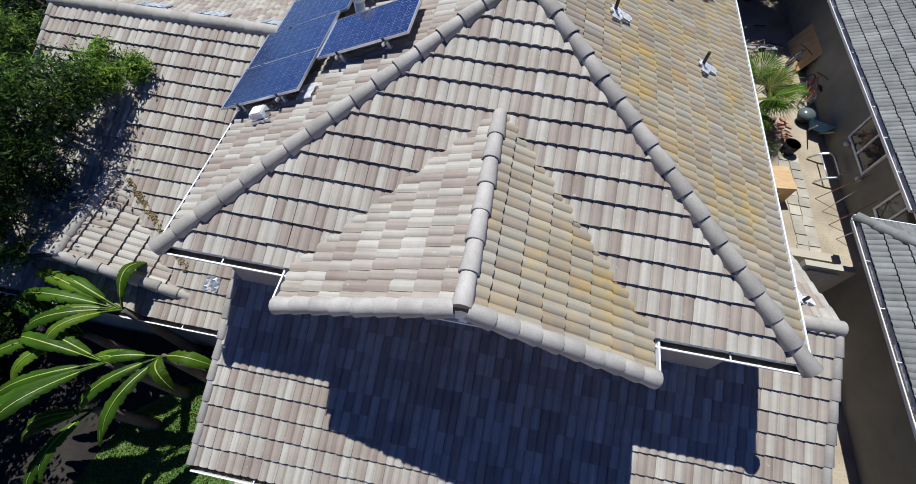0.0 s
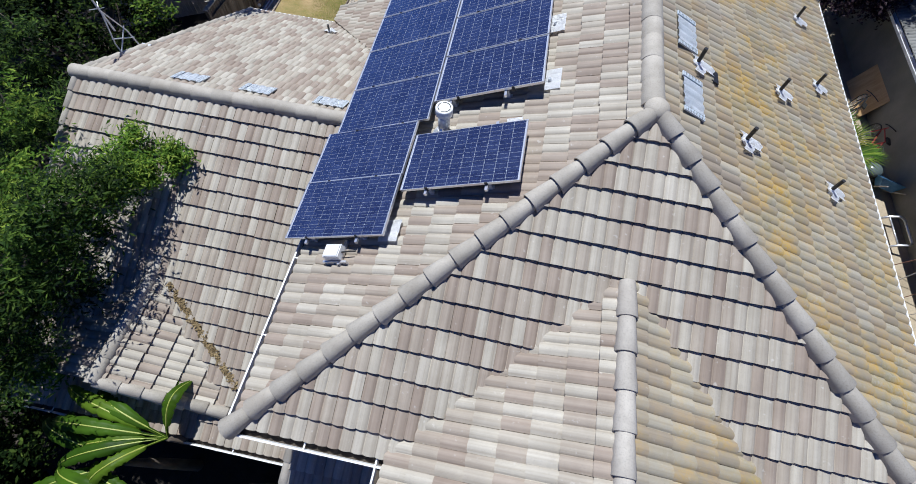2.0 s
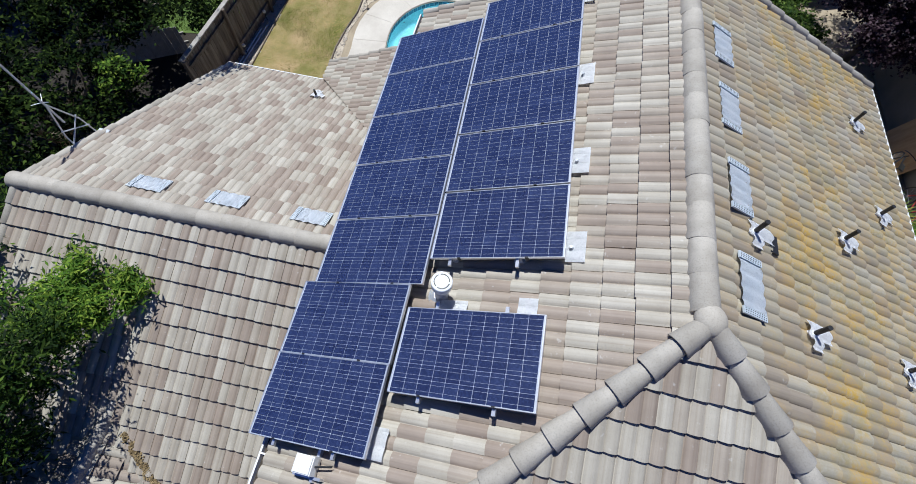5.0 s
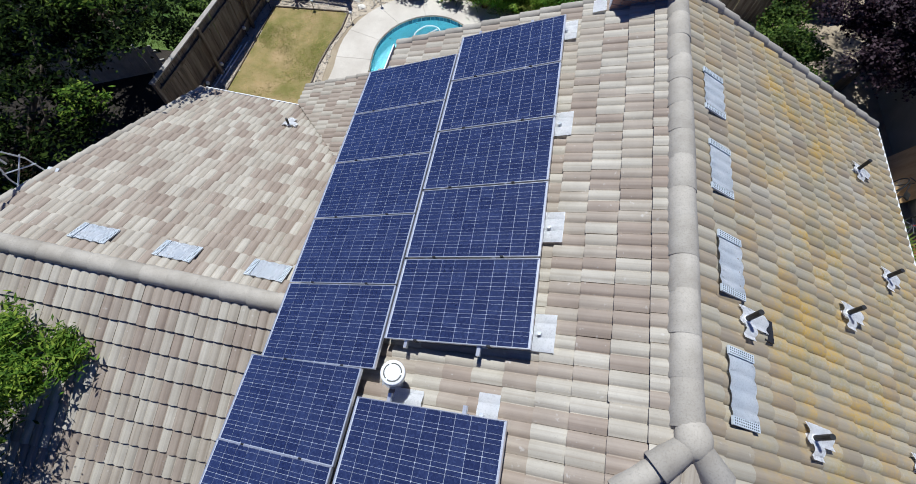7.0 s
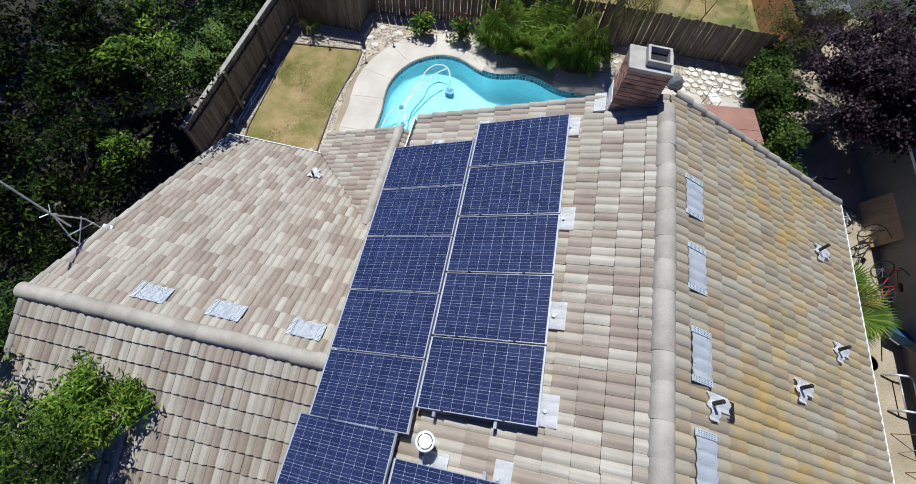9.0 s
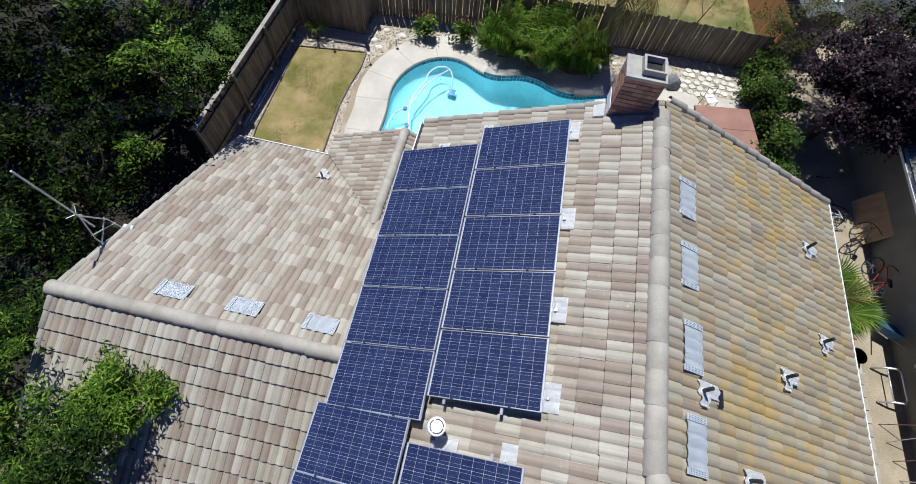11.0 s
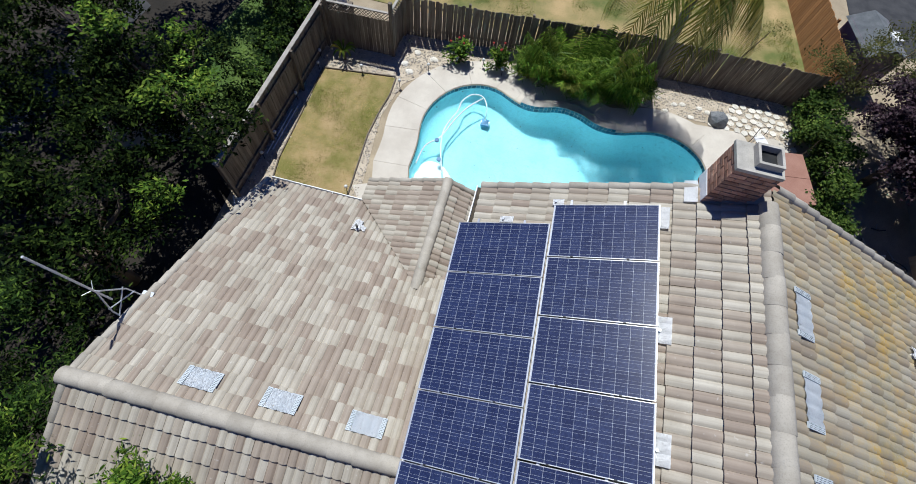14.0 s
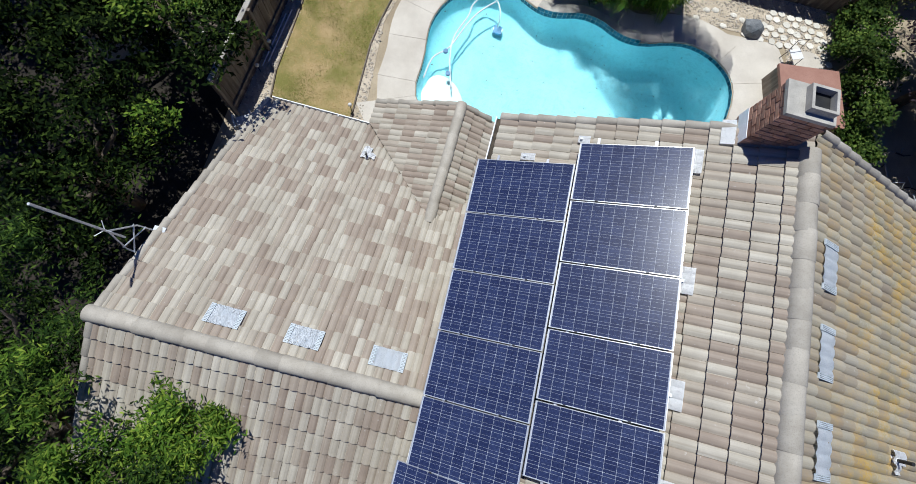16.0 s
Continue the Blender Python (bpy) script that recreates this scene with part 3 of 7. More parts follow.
while len(faces) < 70:
    x, y = rnd.uniform(-7, 3.2), rnd.uniform(8.5, 14)
    if inside((x, y), POOL):
        a, s, b = rnd.uniform(0, 6), rnd.uniform(0.012, 0.03), len(verts)
        verts += [(x + s * w * math.cos(a + q * 1.57), y + s * w * math.sin(a + q * 1.57), -0.126) for q, w in enumerate((1.6, 0.6, 1.6, 0.6))]
        faces.append((b, b + 1, b + 2, b + 3))
litter = tagged(link("floating_leaf_litter", mesh_of("floating_leaf_litter", verts, faces, GUTTER_DARK)), "small dark leaves floating on the pool", "leaves", kind="stuff")
litter.matrix_basis = pose(0, 0, G)

# pale step in the shallow corner
bm = prism(bmesh.new(), smooth_loop([(-6.95, 8.9), (-6.9, 10.2), (-6.4, 10.5), (-5.7, 10.1), (-5.2, 8.9)], 2), -1.3, -0.5)
part("step", bm, mat("white pool plaster", (0.7, 0.78, 0.78), (0.8, 0.86, 0.86), 1, 8, 0.7, bump=0.02), pool, "white plastered entry step", bevel=0.03)



def ring_segments(outer_off, inner_off, loop, k0, k1):
    out, inn = [], []
    c = len(loop)
    for k in range(k0, k1 + 1):
        a, b = Vector(loop[(k - 1) % c]), Vector(loop[(k + 1) % c])
        d = (b - a).normalized()
        nn = Vector((-d.y, d.x))
        if nn.dot(Vector(loop[k % c]) - Vector((cx, cy))) < 0:
            nn = -nn
        p = Vector(loop[k % c])
        out.append(tuple(p + nn * outer_off))
        inn.append(tuple(p + nn * inner_off))
    return inn + out[::-1]


# concrete deck round the pool, in cast bays with joints
deck = thing("pool_deck", (0, 0, 0), "pale cast concrete deck with joints round the pool", "deck", "", "structure")
first = min(range(n), key=lambda k: (POOL[k][0] + 7.1) ** 2 + (POOL[k][1] - 8.9) ** 2)
k = 0
while k < n:
    k2 = min(k + 3, n)
    mid = POOL[(k + 1) % n]
    wide = 1.25 if mid[0] < -4.0 else 1.15
    if mid[1] < 11.0 and -6.5 < mid[0] < 2.6:
        wide = 1.9
    bm = prism(bmesh.new(), ring_segments(wide, 0.03, POOL, k, k2), G - 0.1, G + 0.035)
    bmesh.ops.recalc_face_normals(bm, faces=bm.faces[:])
    for v in bm.verts:
        c0 = Vector((sum(POOL[j % n][0] for j in range(k, k2 + 1)) / (k2 - k + 1), sum(POOL[j % n][1] for j in range(k, k2 + 1)) / (k2 - k + 1)))
        w = Vector((v.co.x, v.co.y)) - c0
        v.co.x, v.co.y = c0.x + w.x * 0.992, c0.y + w.y * 0.992
    part("slab", bm, CONCRETE, deck)
    k = k2
for poly in ([(2.7, 14.7), (4.55, 14.85), (4.95, 14.0), (5.0, 12.6), (4.35, 11.6), (4.2, 13.2)], [(4.2, 13.2), (4.35, 11.6), (5.0, 12.6), (5.0, 6.4), (3.3, 6.4), (3.4, 11.0)]):
    bm = prism(bmesh.new(), poly, G - 0.1, G + 0.03)
    bmesh.ops.recalc_face_normals(bm, faces=bm.faces[:])
    part("slab", bm, CONCRETE, deck)
# raised tiled edge behind the bench
ledge = thing("raised_pool_wall", (0, 0, G), "low raised pool wall faced in blue tile", "wall", "", "structure")
ks = [k for k in range(n) if POOL[k][1] > 13.2 and -4.0 < POOL[k][0] < 0.1]
bm = prism(bmesh.new(), ring_segments(0.32, 0.0, POOL, ks[0], ks[-1]), -0.1, 0.14)
bmesh.ops.recalc_face_normals(bm, faces=bm.faces[:])
part("core", bm, CONCRETE_GREY, ledge)
bm = bmesh.new()
seg = ring_segments(0.3, -0.006, POOL, ks[0], ks[-1])[: len(ks)]
for (x0, y0), (x1, y1) in zip(seg, seg[1:]):
    cnt = max(1, round(math.hypot(x1 - x0, y1 - y0) / 0.15))
    for c in range(cnt):
        a, b = (c + 0.04) / cnt, (c + 0.96) / cnt
        for z0, z1 in ((-0.14, -0.01), (0.0, 0.13)):
            bm.faces.new([bm.verts.new((x0 + (x1 - x0) * f, y0 + (y1 - y0) * f, z)) for f, z in ((a, z0), (b, z0), (b, z1), (a, z1))])
o = part("tiles", bm, POOLTILE, ledge, "dark blue glazed tiles")
o["kind"] = "stuff"

# gravel bed, lawn, side yards, and a dark sheet for lawn shade
YARD = [(-12.1, 6.0), (-12.0, 15.8), (6.6, 17.0), (6.6, 11.6), (5.0, 12.6), (4.9, 15.0), (2.6, 14.9), (1.4, 15.0), (-4.0, 14.8), (-6.4, 15.3), (-8.4, 13.2), (-8.7, 11.5), (-8.4, 8.7), (-8.1, 6.0)]
flat("gravel_bed", YARD, G + 0.012, GRAVEL, "gravel bed of tan river pebbles round the deck", "gravel")
LAWN = [(-11.42, 13.0), (-8.75, 13.39), (-8.72, 12.53), (-8.85, 11.49), (-8.9, 10.53), (-8.8, 9.03), (-8.7, 7.6), (-11.1, 7.3), (-11.34, 8.79), (-11.37, 10.9)]
flat("lawn", LAWN, G + 0.03, LAWN_DRY, "patchy dry yellow-green back lawn", "lawn")
WEST = [(-13, -30), (-4.2, -30), (-4.2, -7.4), (-4.4, -4.5), (-9.8, -4.5), (-9.8, 6.8), (-12.2, 7.2), (-12.2, 30), (-40, 30), (-40, -30)]
flat("west_yard", [(-40, -30), (-12.3, -30), (-12.3, 40), (-40, 40)], G + 0.008, SOIL_SHADE, "dark leaf-littered soil under trees, shade put into its colour", "ground")
FRONT = [(-7.9, -16), (-4.3, -16), (-4.3, -5.2), (-6.2, -5.5), (-7.2, -6.4), (-7.6, -8.0)]
# dark sheet added where the front lawn lies in shade
LAWN_SHADE = [(-12.0, -16), (-7.9, -16), (-7.6, -8.0), (-7.2, -6.4), (-6.2, -5.5), (-4.3, -5.2), (-4.3, -4.6), (-9.7, -4.6), (-9.7, 0), (-12.0, 0)]
flat("lawn_shade_patch", LAWN_SHADE, G + 0.016, SOIL_SHADE, "added dark sheet standing in for lawn shade under the banana plants", "soil")
flat("front_lawn", FRONT, G + 0.02, LAWN_GREEN, "green front lawn under banana plants", "lawn")
flat("side_lawn", [(-16.6, 9.6), (-12.7, 10.2), (-12.5, 15.8), (-15.6, 16.4)], G + 0.022, LAWN_GREEN, "strip of green lawn behind the fence", "lawn")
flat("path", [(-21.0, 4.0), (-20.2, 4.0), (-18.9, 14.0), (-19.7, 14.5)], G + 0.02, PAVING_SHADE, "grey path beneath the trees, darkened for their shade", "path")
flat("neighbour_lawn", [(-12, 17.2), (7.4, 17.4), (6.7, 34), (-12, 34)], G + 0.02, LAWN_BACK, "half dry lawn of the lot behind", "lawn")
flat("far_road", [(9.8, 21.5), (30, 21.5), (30, 40), (9.8, 40)], G + 0.015, PAVING_SHADE, "paving beyond the shed, darkened for shade", "paving")


def scatter_blades(name, polys, count, material, label, height=0.05, seed=1, parent=None, z=G + 0.03, patch=None, wide=0.016):
    rnd = np.random.RandomState(seed)
    verts, faces = [], []
    for poly in polys:
        xs, ys = [p[0] for p in poly], [p[1] for p in poly]
        got = 0
        while got < count:
            x, y = rnd.uniform(min(xs), max(xs)), rnd.uniform(min(ys), max(ys))
            if not inside((x, y), poly):
                got += 0.3
                continue
            if patch and noise.noise((x * 0.7, y * 0.7, patch)) < rnd.uniform(-0.08, 0.2):
                got += 0.3
                continue
            got += 1
            a, h = rnd.uniform(0, math.tau), height * rnd.uniform(0.5, 1.4)
            w = wide
            b = len(verts)
            lx, ly = rnd.uniform(-0.04, 0.04, 2)
            verts += [(x - w * math.cos(a), y - w * math.sin(a), z), (x + w * math.cos(a), y + w * math.sin(a), z), (x + lx, y + ly, z + h)]
            faces.append((b, b + 1, b + 2))
    o = link(name, mesh_of(name, verts, faces, material), parent)
    return tagged(o, label, "grass", kind="stuff")


scatter_blades("grass", [LAWN], 10000, GRASS_DRY, "short dry straw-coloured grass blades", 0.022, 1, wide=0.008)
scatter_blades("grass", [LAWN], 13000, GRASS_MIXED, "patches of green grass blades", 0.022, 2, patch=3.0, wide=0.008)
scatter_blades("grass", [[(-7.8, -10), (-4.4, -10), (-4.4, -5.3), (-6.2, -5.6), (-7.2, -6.5), (-7.6, -8.0)]], 16000, GRASS_GREEN, "green lawn grass blades", 0.05, 3)

scatter_blades("grass", [[(-16.4, 9.7), (-12.8, 10.3), (-12.6, 15.7), (-15.5, 16.2)]], 9000, GRASS_GREEN, "green grass of the side lawn", 0.05, 6)
scatter_blades("grass", [[(-8, 17.3), (7.2, 17.5), (6.8, 23), (-8, 23)]], 26000, GRASS_MIXED, "patchy green grass of the lot behind", 0.04, 4, patch=9.0, wide=0.012)

# pebbles on the beds
rnd = random.Random(5)
verts, faces = [], []
while len(faces) < 6500 * 8:
    x, y = rnd.uniform(-12, 6.5), rnd.uniform(6.5, 16.9)
    if not inside((x, y), YARD) or inside((x, y), LAWN):
        continue
    r, b, a = rnd.uniform(0.018, 0.05), len(verts), rnd.uniform(0, 3)
    z = G + 0.012
    ring = [(x + r * math.cos(a + k * math.pi / 2) * (1.3 if k % 2 else 0.8), y + r * math.sin(a + k * math.pi / 2) * (1.3 if k % 2 else 0.8), z + r * 0.35) for k in range(4)]
    verts += ring + [(x, y, z + r * 0.9), (x, y, z - 0.01)]
    for k in range(4):
        faces += [(b + k, b + (k + 1) % 4, b + 4), (b + (k + 1) % 4, b + k, b + 5)]
tagged(link("pebbles", mesh_of("pebbles", verts, faces, PEBBLE)), "loose tan and grey river pebbles", "gravel", kind="stuff")


# ---- house walls ----
def wall_block(name, outline, axis, lo, hi, material, label):
    """A solid storey: an outline in (across, z), drawn out along x or y."""
    bm = bmesh.new()
    put = (lambda c, z, t: (t, c, z)) if axis == "x" else (lambda c, z, t: (c, t, z))
    a, b = [[bm.verts.new(put(c, z, t)) for c, z in outline] for t in (lo, hi)]
    bm.faces.new(a)
    bm.faces.new(b[::-1])
    for k in range(len(a)):
        bm.faces.new((a[k], b[k], b[(k + 1) % len(a)], a[(k + 1) % len(a)]))
    bmesh.ops.recalc_face_normals(bm, faces=bm.faces[:])
    return tagged(part(name, bm, material), label, "wall", kind="structure")


RZ = 6.88
EZ = RZ - SL * 4.4
wall_block("wall_main", [(-4.05, G), (4.05, G), (4.05, EZ + 0.05), (0, RZ - 0.22), (-4.05, EZ + 0.05)], "y", 0.1, 6.02, STUCCO, "beige stucco two-storey house wall")
wall_block("wall_front", [(-4.05, G), (4.05, G), (4.05, EZ - 0.06), (-4.05, EZ - 0.06)], "y", -4.08, 0.1, STUCCO, "beige stucco front wall above the garage")
WR, WE = 4.5, 1.9
wall_block("wall_wing", [(-4.55, G), (6.5, G), (6.5, WE), (1.0, WR - 0.2), (-4.55, WE)], "x", -9.95, -4.06, STUCCO, "beige stucco wall of the single-storey wing")
wall_block("wall_garage", [(-6.75, G), (-4.085, G), (-4.085, 3.0), (-6.75, 1.78)], "x", -3.95, 5.8, STUCCO, "beige stucco garage wall")
wall_block("wall_side", [(-4.08, G), (0.2, G), (0.2, 1.95), (-3.1, 3.38), (-4.08, 2.98)], "x", 4.06, 5.8, STUCCO, "beige stucco wall below the side roof")
wall_block("wall_gable", [(-2.35, 4.7), (2.35, 4.7), (2.35, 4.85), (0, 5.88), (-2.35, 4.85)], "y", -4.55, -4.0, STUCCO, "stucco gable wall with a band of windows")
CS = 1 / math.cos(PITCH)

# main roof
roof_slope("roof_west", (-4.4, 6.22, EZ), (0, -1, 0), (1, 0, 0), [(0, 0), (10.62, 0), (6.22, 4.4 * CS), (0, 4.4 * CS)], TILE, "sunlit slope of variegated tan concrete tiles", near=(5.5, 3))
roof_slope("roof_east", (4.4, -4.4, EZ), (0, 1, 0), (-1, 0, 0), [(0, 0), (10.75, 0), (10.62, 4.4 * CS), (4.4, 4.4 * CS)], TILE_MOSSY, "tan concrete tile slope with yellow lichen", near=(6, 3))
roof_slope("roof_hip", (-4.4, -4.4, EZ), (1, 0, 0), (0, 1, 0), [(0, 0), (8.8, 0), (4.4, 4.4 * CS)], TILE, "front hip slope of variegated tan tiles", near=(4.4, 2.5), start=(0.0, -0.06))
GR = 6.02
gl = 2.45
gz = GR - SL * gl
vy = -(RZ - GR) / SL
roof_slope("roof_gable_west", (-gl, vy, gz), (0, -1, 0), (1, 0, 0), [(gl - 0.1, 0), (4.93 + vy, 0), (4.93 + vy, gl * CS), (-0.15, gl * CS)], TILE, "small gable slope of pinkish tan tiles", near=(2, 1))
roof_slope("roof_gable_east", (gl, -4.93, gz), (0, 1, 0), (-1, 0, 0), [(0, 0), (4.93 + vy - gl + 0.1, 0), (4.93 + vy + 0.15, gl * CS), (0, gl * CS)], TILE_MOSSY, "small gable slope of tiles with yellow lichen", near=(1, 1))
# wing
wl = 5.72
wz = WR - SL * wl
roof_slope("roof_wing_front", (-10.2, 1.0 - wl, wz), (1, 0, 0), (0, 1, 0), [(0, 0), (6.12, 0), (6.12, wl * CS), (0, wl * CS)], TILE, "front slope of the wing in tan tiles", near=(3.5, 4))
roof_slope("roof_wing_back", (-4.08, 1.0 + wl, wz), (-1, 0, 0), (0, -1, 0), [(0, 0), (6.0, 0), (6.12, wl * CS), (0, wl * CS)], TILE, "back slope of the wing in tan tiles", near=(3, 3))
# gable over the pool side
SR, sx = 2.93, -5.32
sw = 2.15
roof_slope("roof_pool_gable_west", (sx - sw, 7.4, SR - SL * sw), (0, -1, 0), (1, 0, 0), [(0, 0), (0.6, 0), (2.9, sw * CS), (0, sw * CS)], TILE, "small pool-side gable slope of tan tiles")
roof_slope("roof_pool_gable_east", (sx + 1.25, 4.5, SR - SL * 1.25), (0, 1, 0), (-1, 0, 0), [(1.2, 0), (2.9, 0), (2.9, 1.25 * CS), (0, 1.25 * CS)], TILE, "narrow pool-side gable slope of tan tiles")
# gable over the wing's front
LR, lx = 3.06, -7.75
roof_slope("roof_small_gable_east", (lx + 2.35, -4.2, LR - SL * 2.35), (0, 1, 0), (-1, 0, 0), [(0, 0), (0.05, 0), (2.1, 2.35 * CS), (0, 2.35 * CS)], TILE, "small front gable slope of weathered tiles")
roof_slope("roof_small_gable_west", (lx - 2.0, -2.2, LR - SL * 2.0), (0, -1, 0), (1, 0, 0), [(1.6, 0), (2.0, 0), (2.0, 2.0 * CS), (0, 2.0 * CS)], TILE, "shaded small gable slope of weathered tiles")
wall_block("wall_small_gable", [(lx - 1.9, 1.9), (lx + 2.2, 1.9), (lx + 2.2, 1.95), (lx, 2.9), (lx - 1.9, 2.05)], "y", -4.1, -3.0, STUCCO, "stucco wall of the small front gable")
wall_block("wall_pool_gable", [(sx - 2.0, G), (sx + 1.15, G), (sx + 1.15, 2.2), (sx, 2.75), (sx - 2.0, 1.8)], "y", 6.4, 7.1, STUCCO, "stucco wall of the pool-side gable")
# garage and side roof
KR, ky = 3.6, -3.1
kl = 3.9
roof_slope("roof_garage", (-4.2, ky - kl, KR - SL * kl), (1, 0, 0), (0, 1, 0), [(0, 0), (10.25, 0), (10.25, kl * CS), (0, kl * CS)], TILE, "long garage roof of tan tiles below the windows", near=(5, 2))
roof_slope("roof_side", (6.05, ky + 3.5, KR - SL * 3.5), (-1, 0, 0), (0, -1, 0), [(0, 0), (2.0, 0), (2.0, 3.5 * CS), (0, 3.5 * CS)], TILE, "side roof of tan tiles below the main eave")

# ridges and hips
UP = 0.03
ridge_z = RZ + UP
cap_row("ridge_main", (-0.03, 0.1, ridge_z), (-0.03, 5.9, ridge_z), "grey concrete ridge tiles bedded in mortar", r=0.16, step=0.42, taper=0.006, sink=0.085)
for s in (-1, 1):
    cap_row("hip_ridge", (s * 4.47, -4.47, EZ + 0.02), (0, 0.0, ridge_z), "stepped half-round hip tiles of grey concrete", r=0.142, step=0.385, taper=0.045, sink=0.02)
bm = bmesh.new()
bmesh.ops.create_icosphere(bm, subdivisions=3, radius=0.16)
bmesh.ops.scale(bm, vec=(1.0, 1.1, 0.72), verts=bm.verts)
bmesh.ops.translate(bm, vec=(0, 0.02, ridge_z - 0.01), verts=bm.verts)
tagged(part("ridge_junction", bm, CAP, smooth=True), "mortared joint where hips meet the ridge", "ridge tiles", kind="structure")
cap_row("ridge_gable", (0, -4.95, GR + UP), (0, vy - 0.10, GR + UP), "stepped ridge tiles of the small gable", r=0.125, step=0.40, taper=0.028, sink=0.02, material=CAP_SUNLIT)
cap_row("ridge_wing", (-10.28, 1.0, WR + UP), (-4.45, 1.0, WR + UP), "grey concrete ridge tiles of the wing", r=0.145, step=0.42, taper=0.006, sink=0.03)
cap_row("ridge_pool_gable", (sx, 7.45, SR + UP), (sx, 4.45, SR + UP), "smooth ridge tiles of the pool-side gable", r=0.13, step=0.42, taper=0.006, sink=0.04)
cap_row("ridge_small_gable", (lx, -4.25, LR + UP), (lx, -2.1, LR + UP), "ridge tiles of the small front gable", r=0.13, step=0.42, taper=0.02, sink=0.04)
cap_row("ridge_side", (6.1, ky, KR + UP), (4.1, ky, KR + UP), "ridge tiles of the side roof", r=0.135, step=0.42, taper=0.006, sink=0.03)


def rake(name, low, high, label, r=0.095, step=0.35, material=None):
    cap_row(name, low, high, label, r=r, step=step, taper=0.026, sink=0.02, arc=215, material=material)


rake("rake_gable_west", (-gl - 0.02, -4.96, gz + 0.03), (-0.08, -4.96, GR - 0.01), "rounded verge tiles along the gable edge", 0.125, 0.31, CAP_SUNLIT)
rake("rake_gable_east", (gl + 0.05, -4.96, gz + 0.03), (0.08, -4.96, GR - 0.01), "rounded verge tiles along the gable edge", 0.125, 0.31, CAP_SUNLIT)
rake("rake_main_west", (-4.42, 6.24, EZ + 0.03), (-0.95, 6.24, RZ - SL * 0.95 + 0.03), "verge tiles along the back gable")
rake("rake_main_east", (4.42, 6.36, EZ + 0.03), (0.1, 6.24, RZ + 0.02), "verge tiles along the back gable")
rake("rake_wing_front", (-10.2, 1.0 - wl, wz + 0.03), (-10.2, 0.95, WR), "verge tiles along the wing gable")
rake("rake_wing_back", (-10.1, 1.0 + wl, wz + 0.03), (-10.2, 1.05, WR), "verge tiles along the wing gable")
rake("rake_garage_west", (-4.2, ky - kl, KR - SL * kl + 0.03), (-4.2, ky - 0.3, KR - SL * 0.3 + 0.03), "verge tiles along the garage roof")
rake("rake_garage_east", (6.07, ky - kl, KR - SL * kl + 0.03), (6.07, ky - 0.1, KR - 0.02), "verge tiles along the garage roof")
rake("rake_side_east", (6.07, ky + 3.5, KR - SL * 3.5 + 0.03), (6.07, ky + 0.1, KR - 0.02), "verge tiles along the side roof")
rake("rake_pool_gable_west", (sx - sw, 7.42, SR - SL * sw + 0.03), (sx - 0.05, 7.42, SR), "verge tiles along the pool-side gable", 0.09)
rake("rake_pool_gable_east", (sx + 0.75, 7.42, SR - SL * 0.75 + 0.03), (sx + 0.05, 7.42, SR), "verge tiles along the pool-side gable", 0.09)
rake("rake_small_gable", (lx + 2.3, -4.22, LR - SL * 2.3 + 0.04), (lx + 0.05, -4.22, LR), "verge tiles along the small front gable", 0.12)

gutter((-4.40, -4.45, EZ), (-4.40, 6.25, EZ), (-1, 0, 0))
gutter((4.40, -4.45, EZ), (4.40, 6.35, EZ), (1, 0, 0))
gutter((-4.45, -4.40, EZ), (-gl - 0.05, -4.40, EZ), (0, -1, 0))
gutter((gl + 0.05, -4.40, EZ), (4.45, -4.40, EZ), (0, -1, 0))
gutter((-gl, -4.93, gz), (-gl, -4.40, gz), (-1, 0, 0))
gutter((gl, -4.93, gz), (gl, -4.40, gz), (1, 0, 0))
gutter((-10.2, 1.0 - wl, wz), (-4.35, 1.0 - wl, wz), (0, -1, 0))
gutter((-10.05, 1.0 + wl, wz), (-7.45, 1.0 + wl, wz), (0, 1, 0))
gutter((-4.2, ky - kl, KR - SL * kl), (6.05, ky - kl, KR - SL * kl), (0, -1, 0))
for x0, x1, y0, y1 in ((-4.38, -4.05, -4.38, 6.15), (4.05, 4.38, -4.38, 6.15)):
    tagged(part("soffit", box(bmesh.new(), x0, x1, y0, y1, EZ - 0.11, EZ - 0.08), WHITE), "white boarded eaves soffit", "soffit", kind="structure")


# ---- things on the roofs ----
def on_slope(side, x, y, lift=0.0):
    """A pose on a main slope: local x uphill, local z off the roof. side: west or east."""
    s = -1 if side == "west" else 1
    u = Vector((-s * math.cos(PITCH), 0, math.sin(PITCH)))
    v = Vector((0, -s, 0))
    nrm = u.cross(v)
    m = Matrix((u, v, nrm)).transposed().to_4x4()
    m.translation = Vector((x, y, RZ - SL * abs(x))) + nrm * lift
    return m


def on_wing(front, x, y, lift=0.0):
    s = 1 if front else -1
    u = Vector((0, s * math.cos(PITCH), math.sin(PITCH)))
    v = Vector((-s, 0, 0))
    nrm = u.cross(v)
    m = Matrix((u, v, nrm)).transposed().to_4x4()
    m.translation = Vector((x, y, WR - SL * abs(y - 1.0))) + nrm * lift
    return m


PL_, PW = 1.70, 1.008


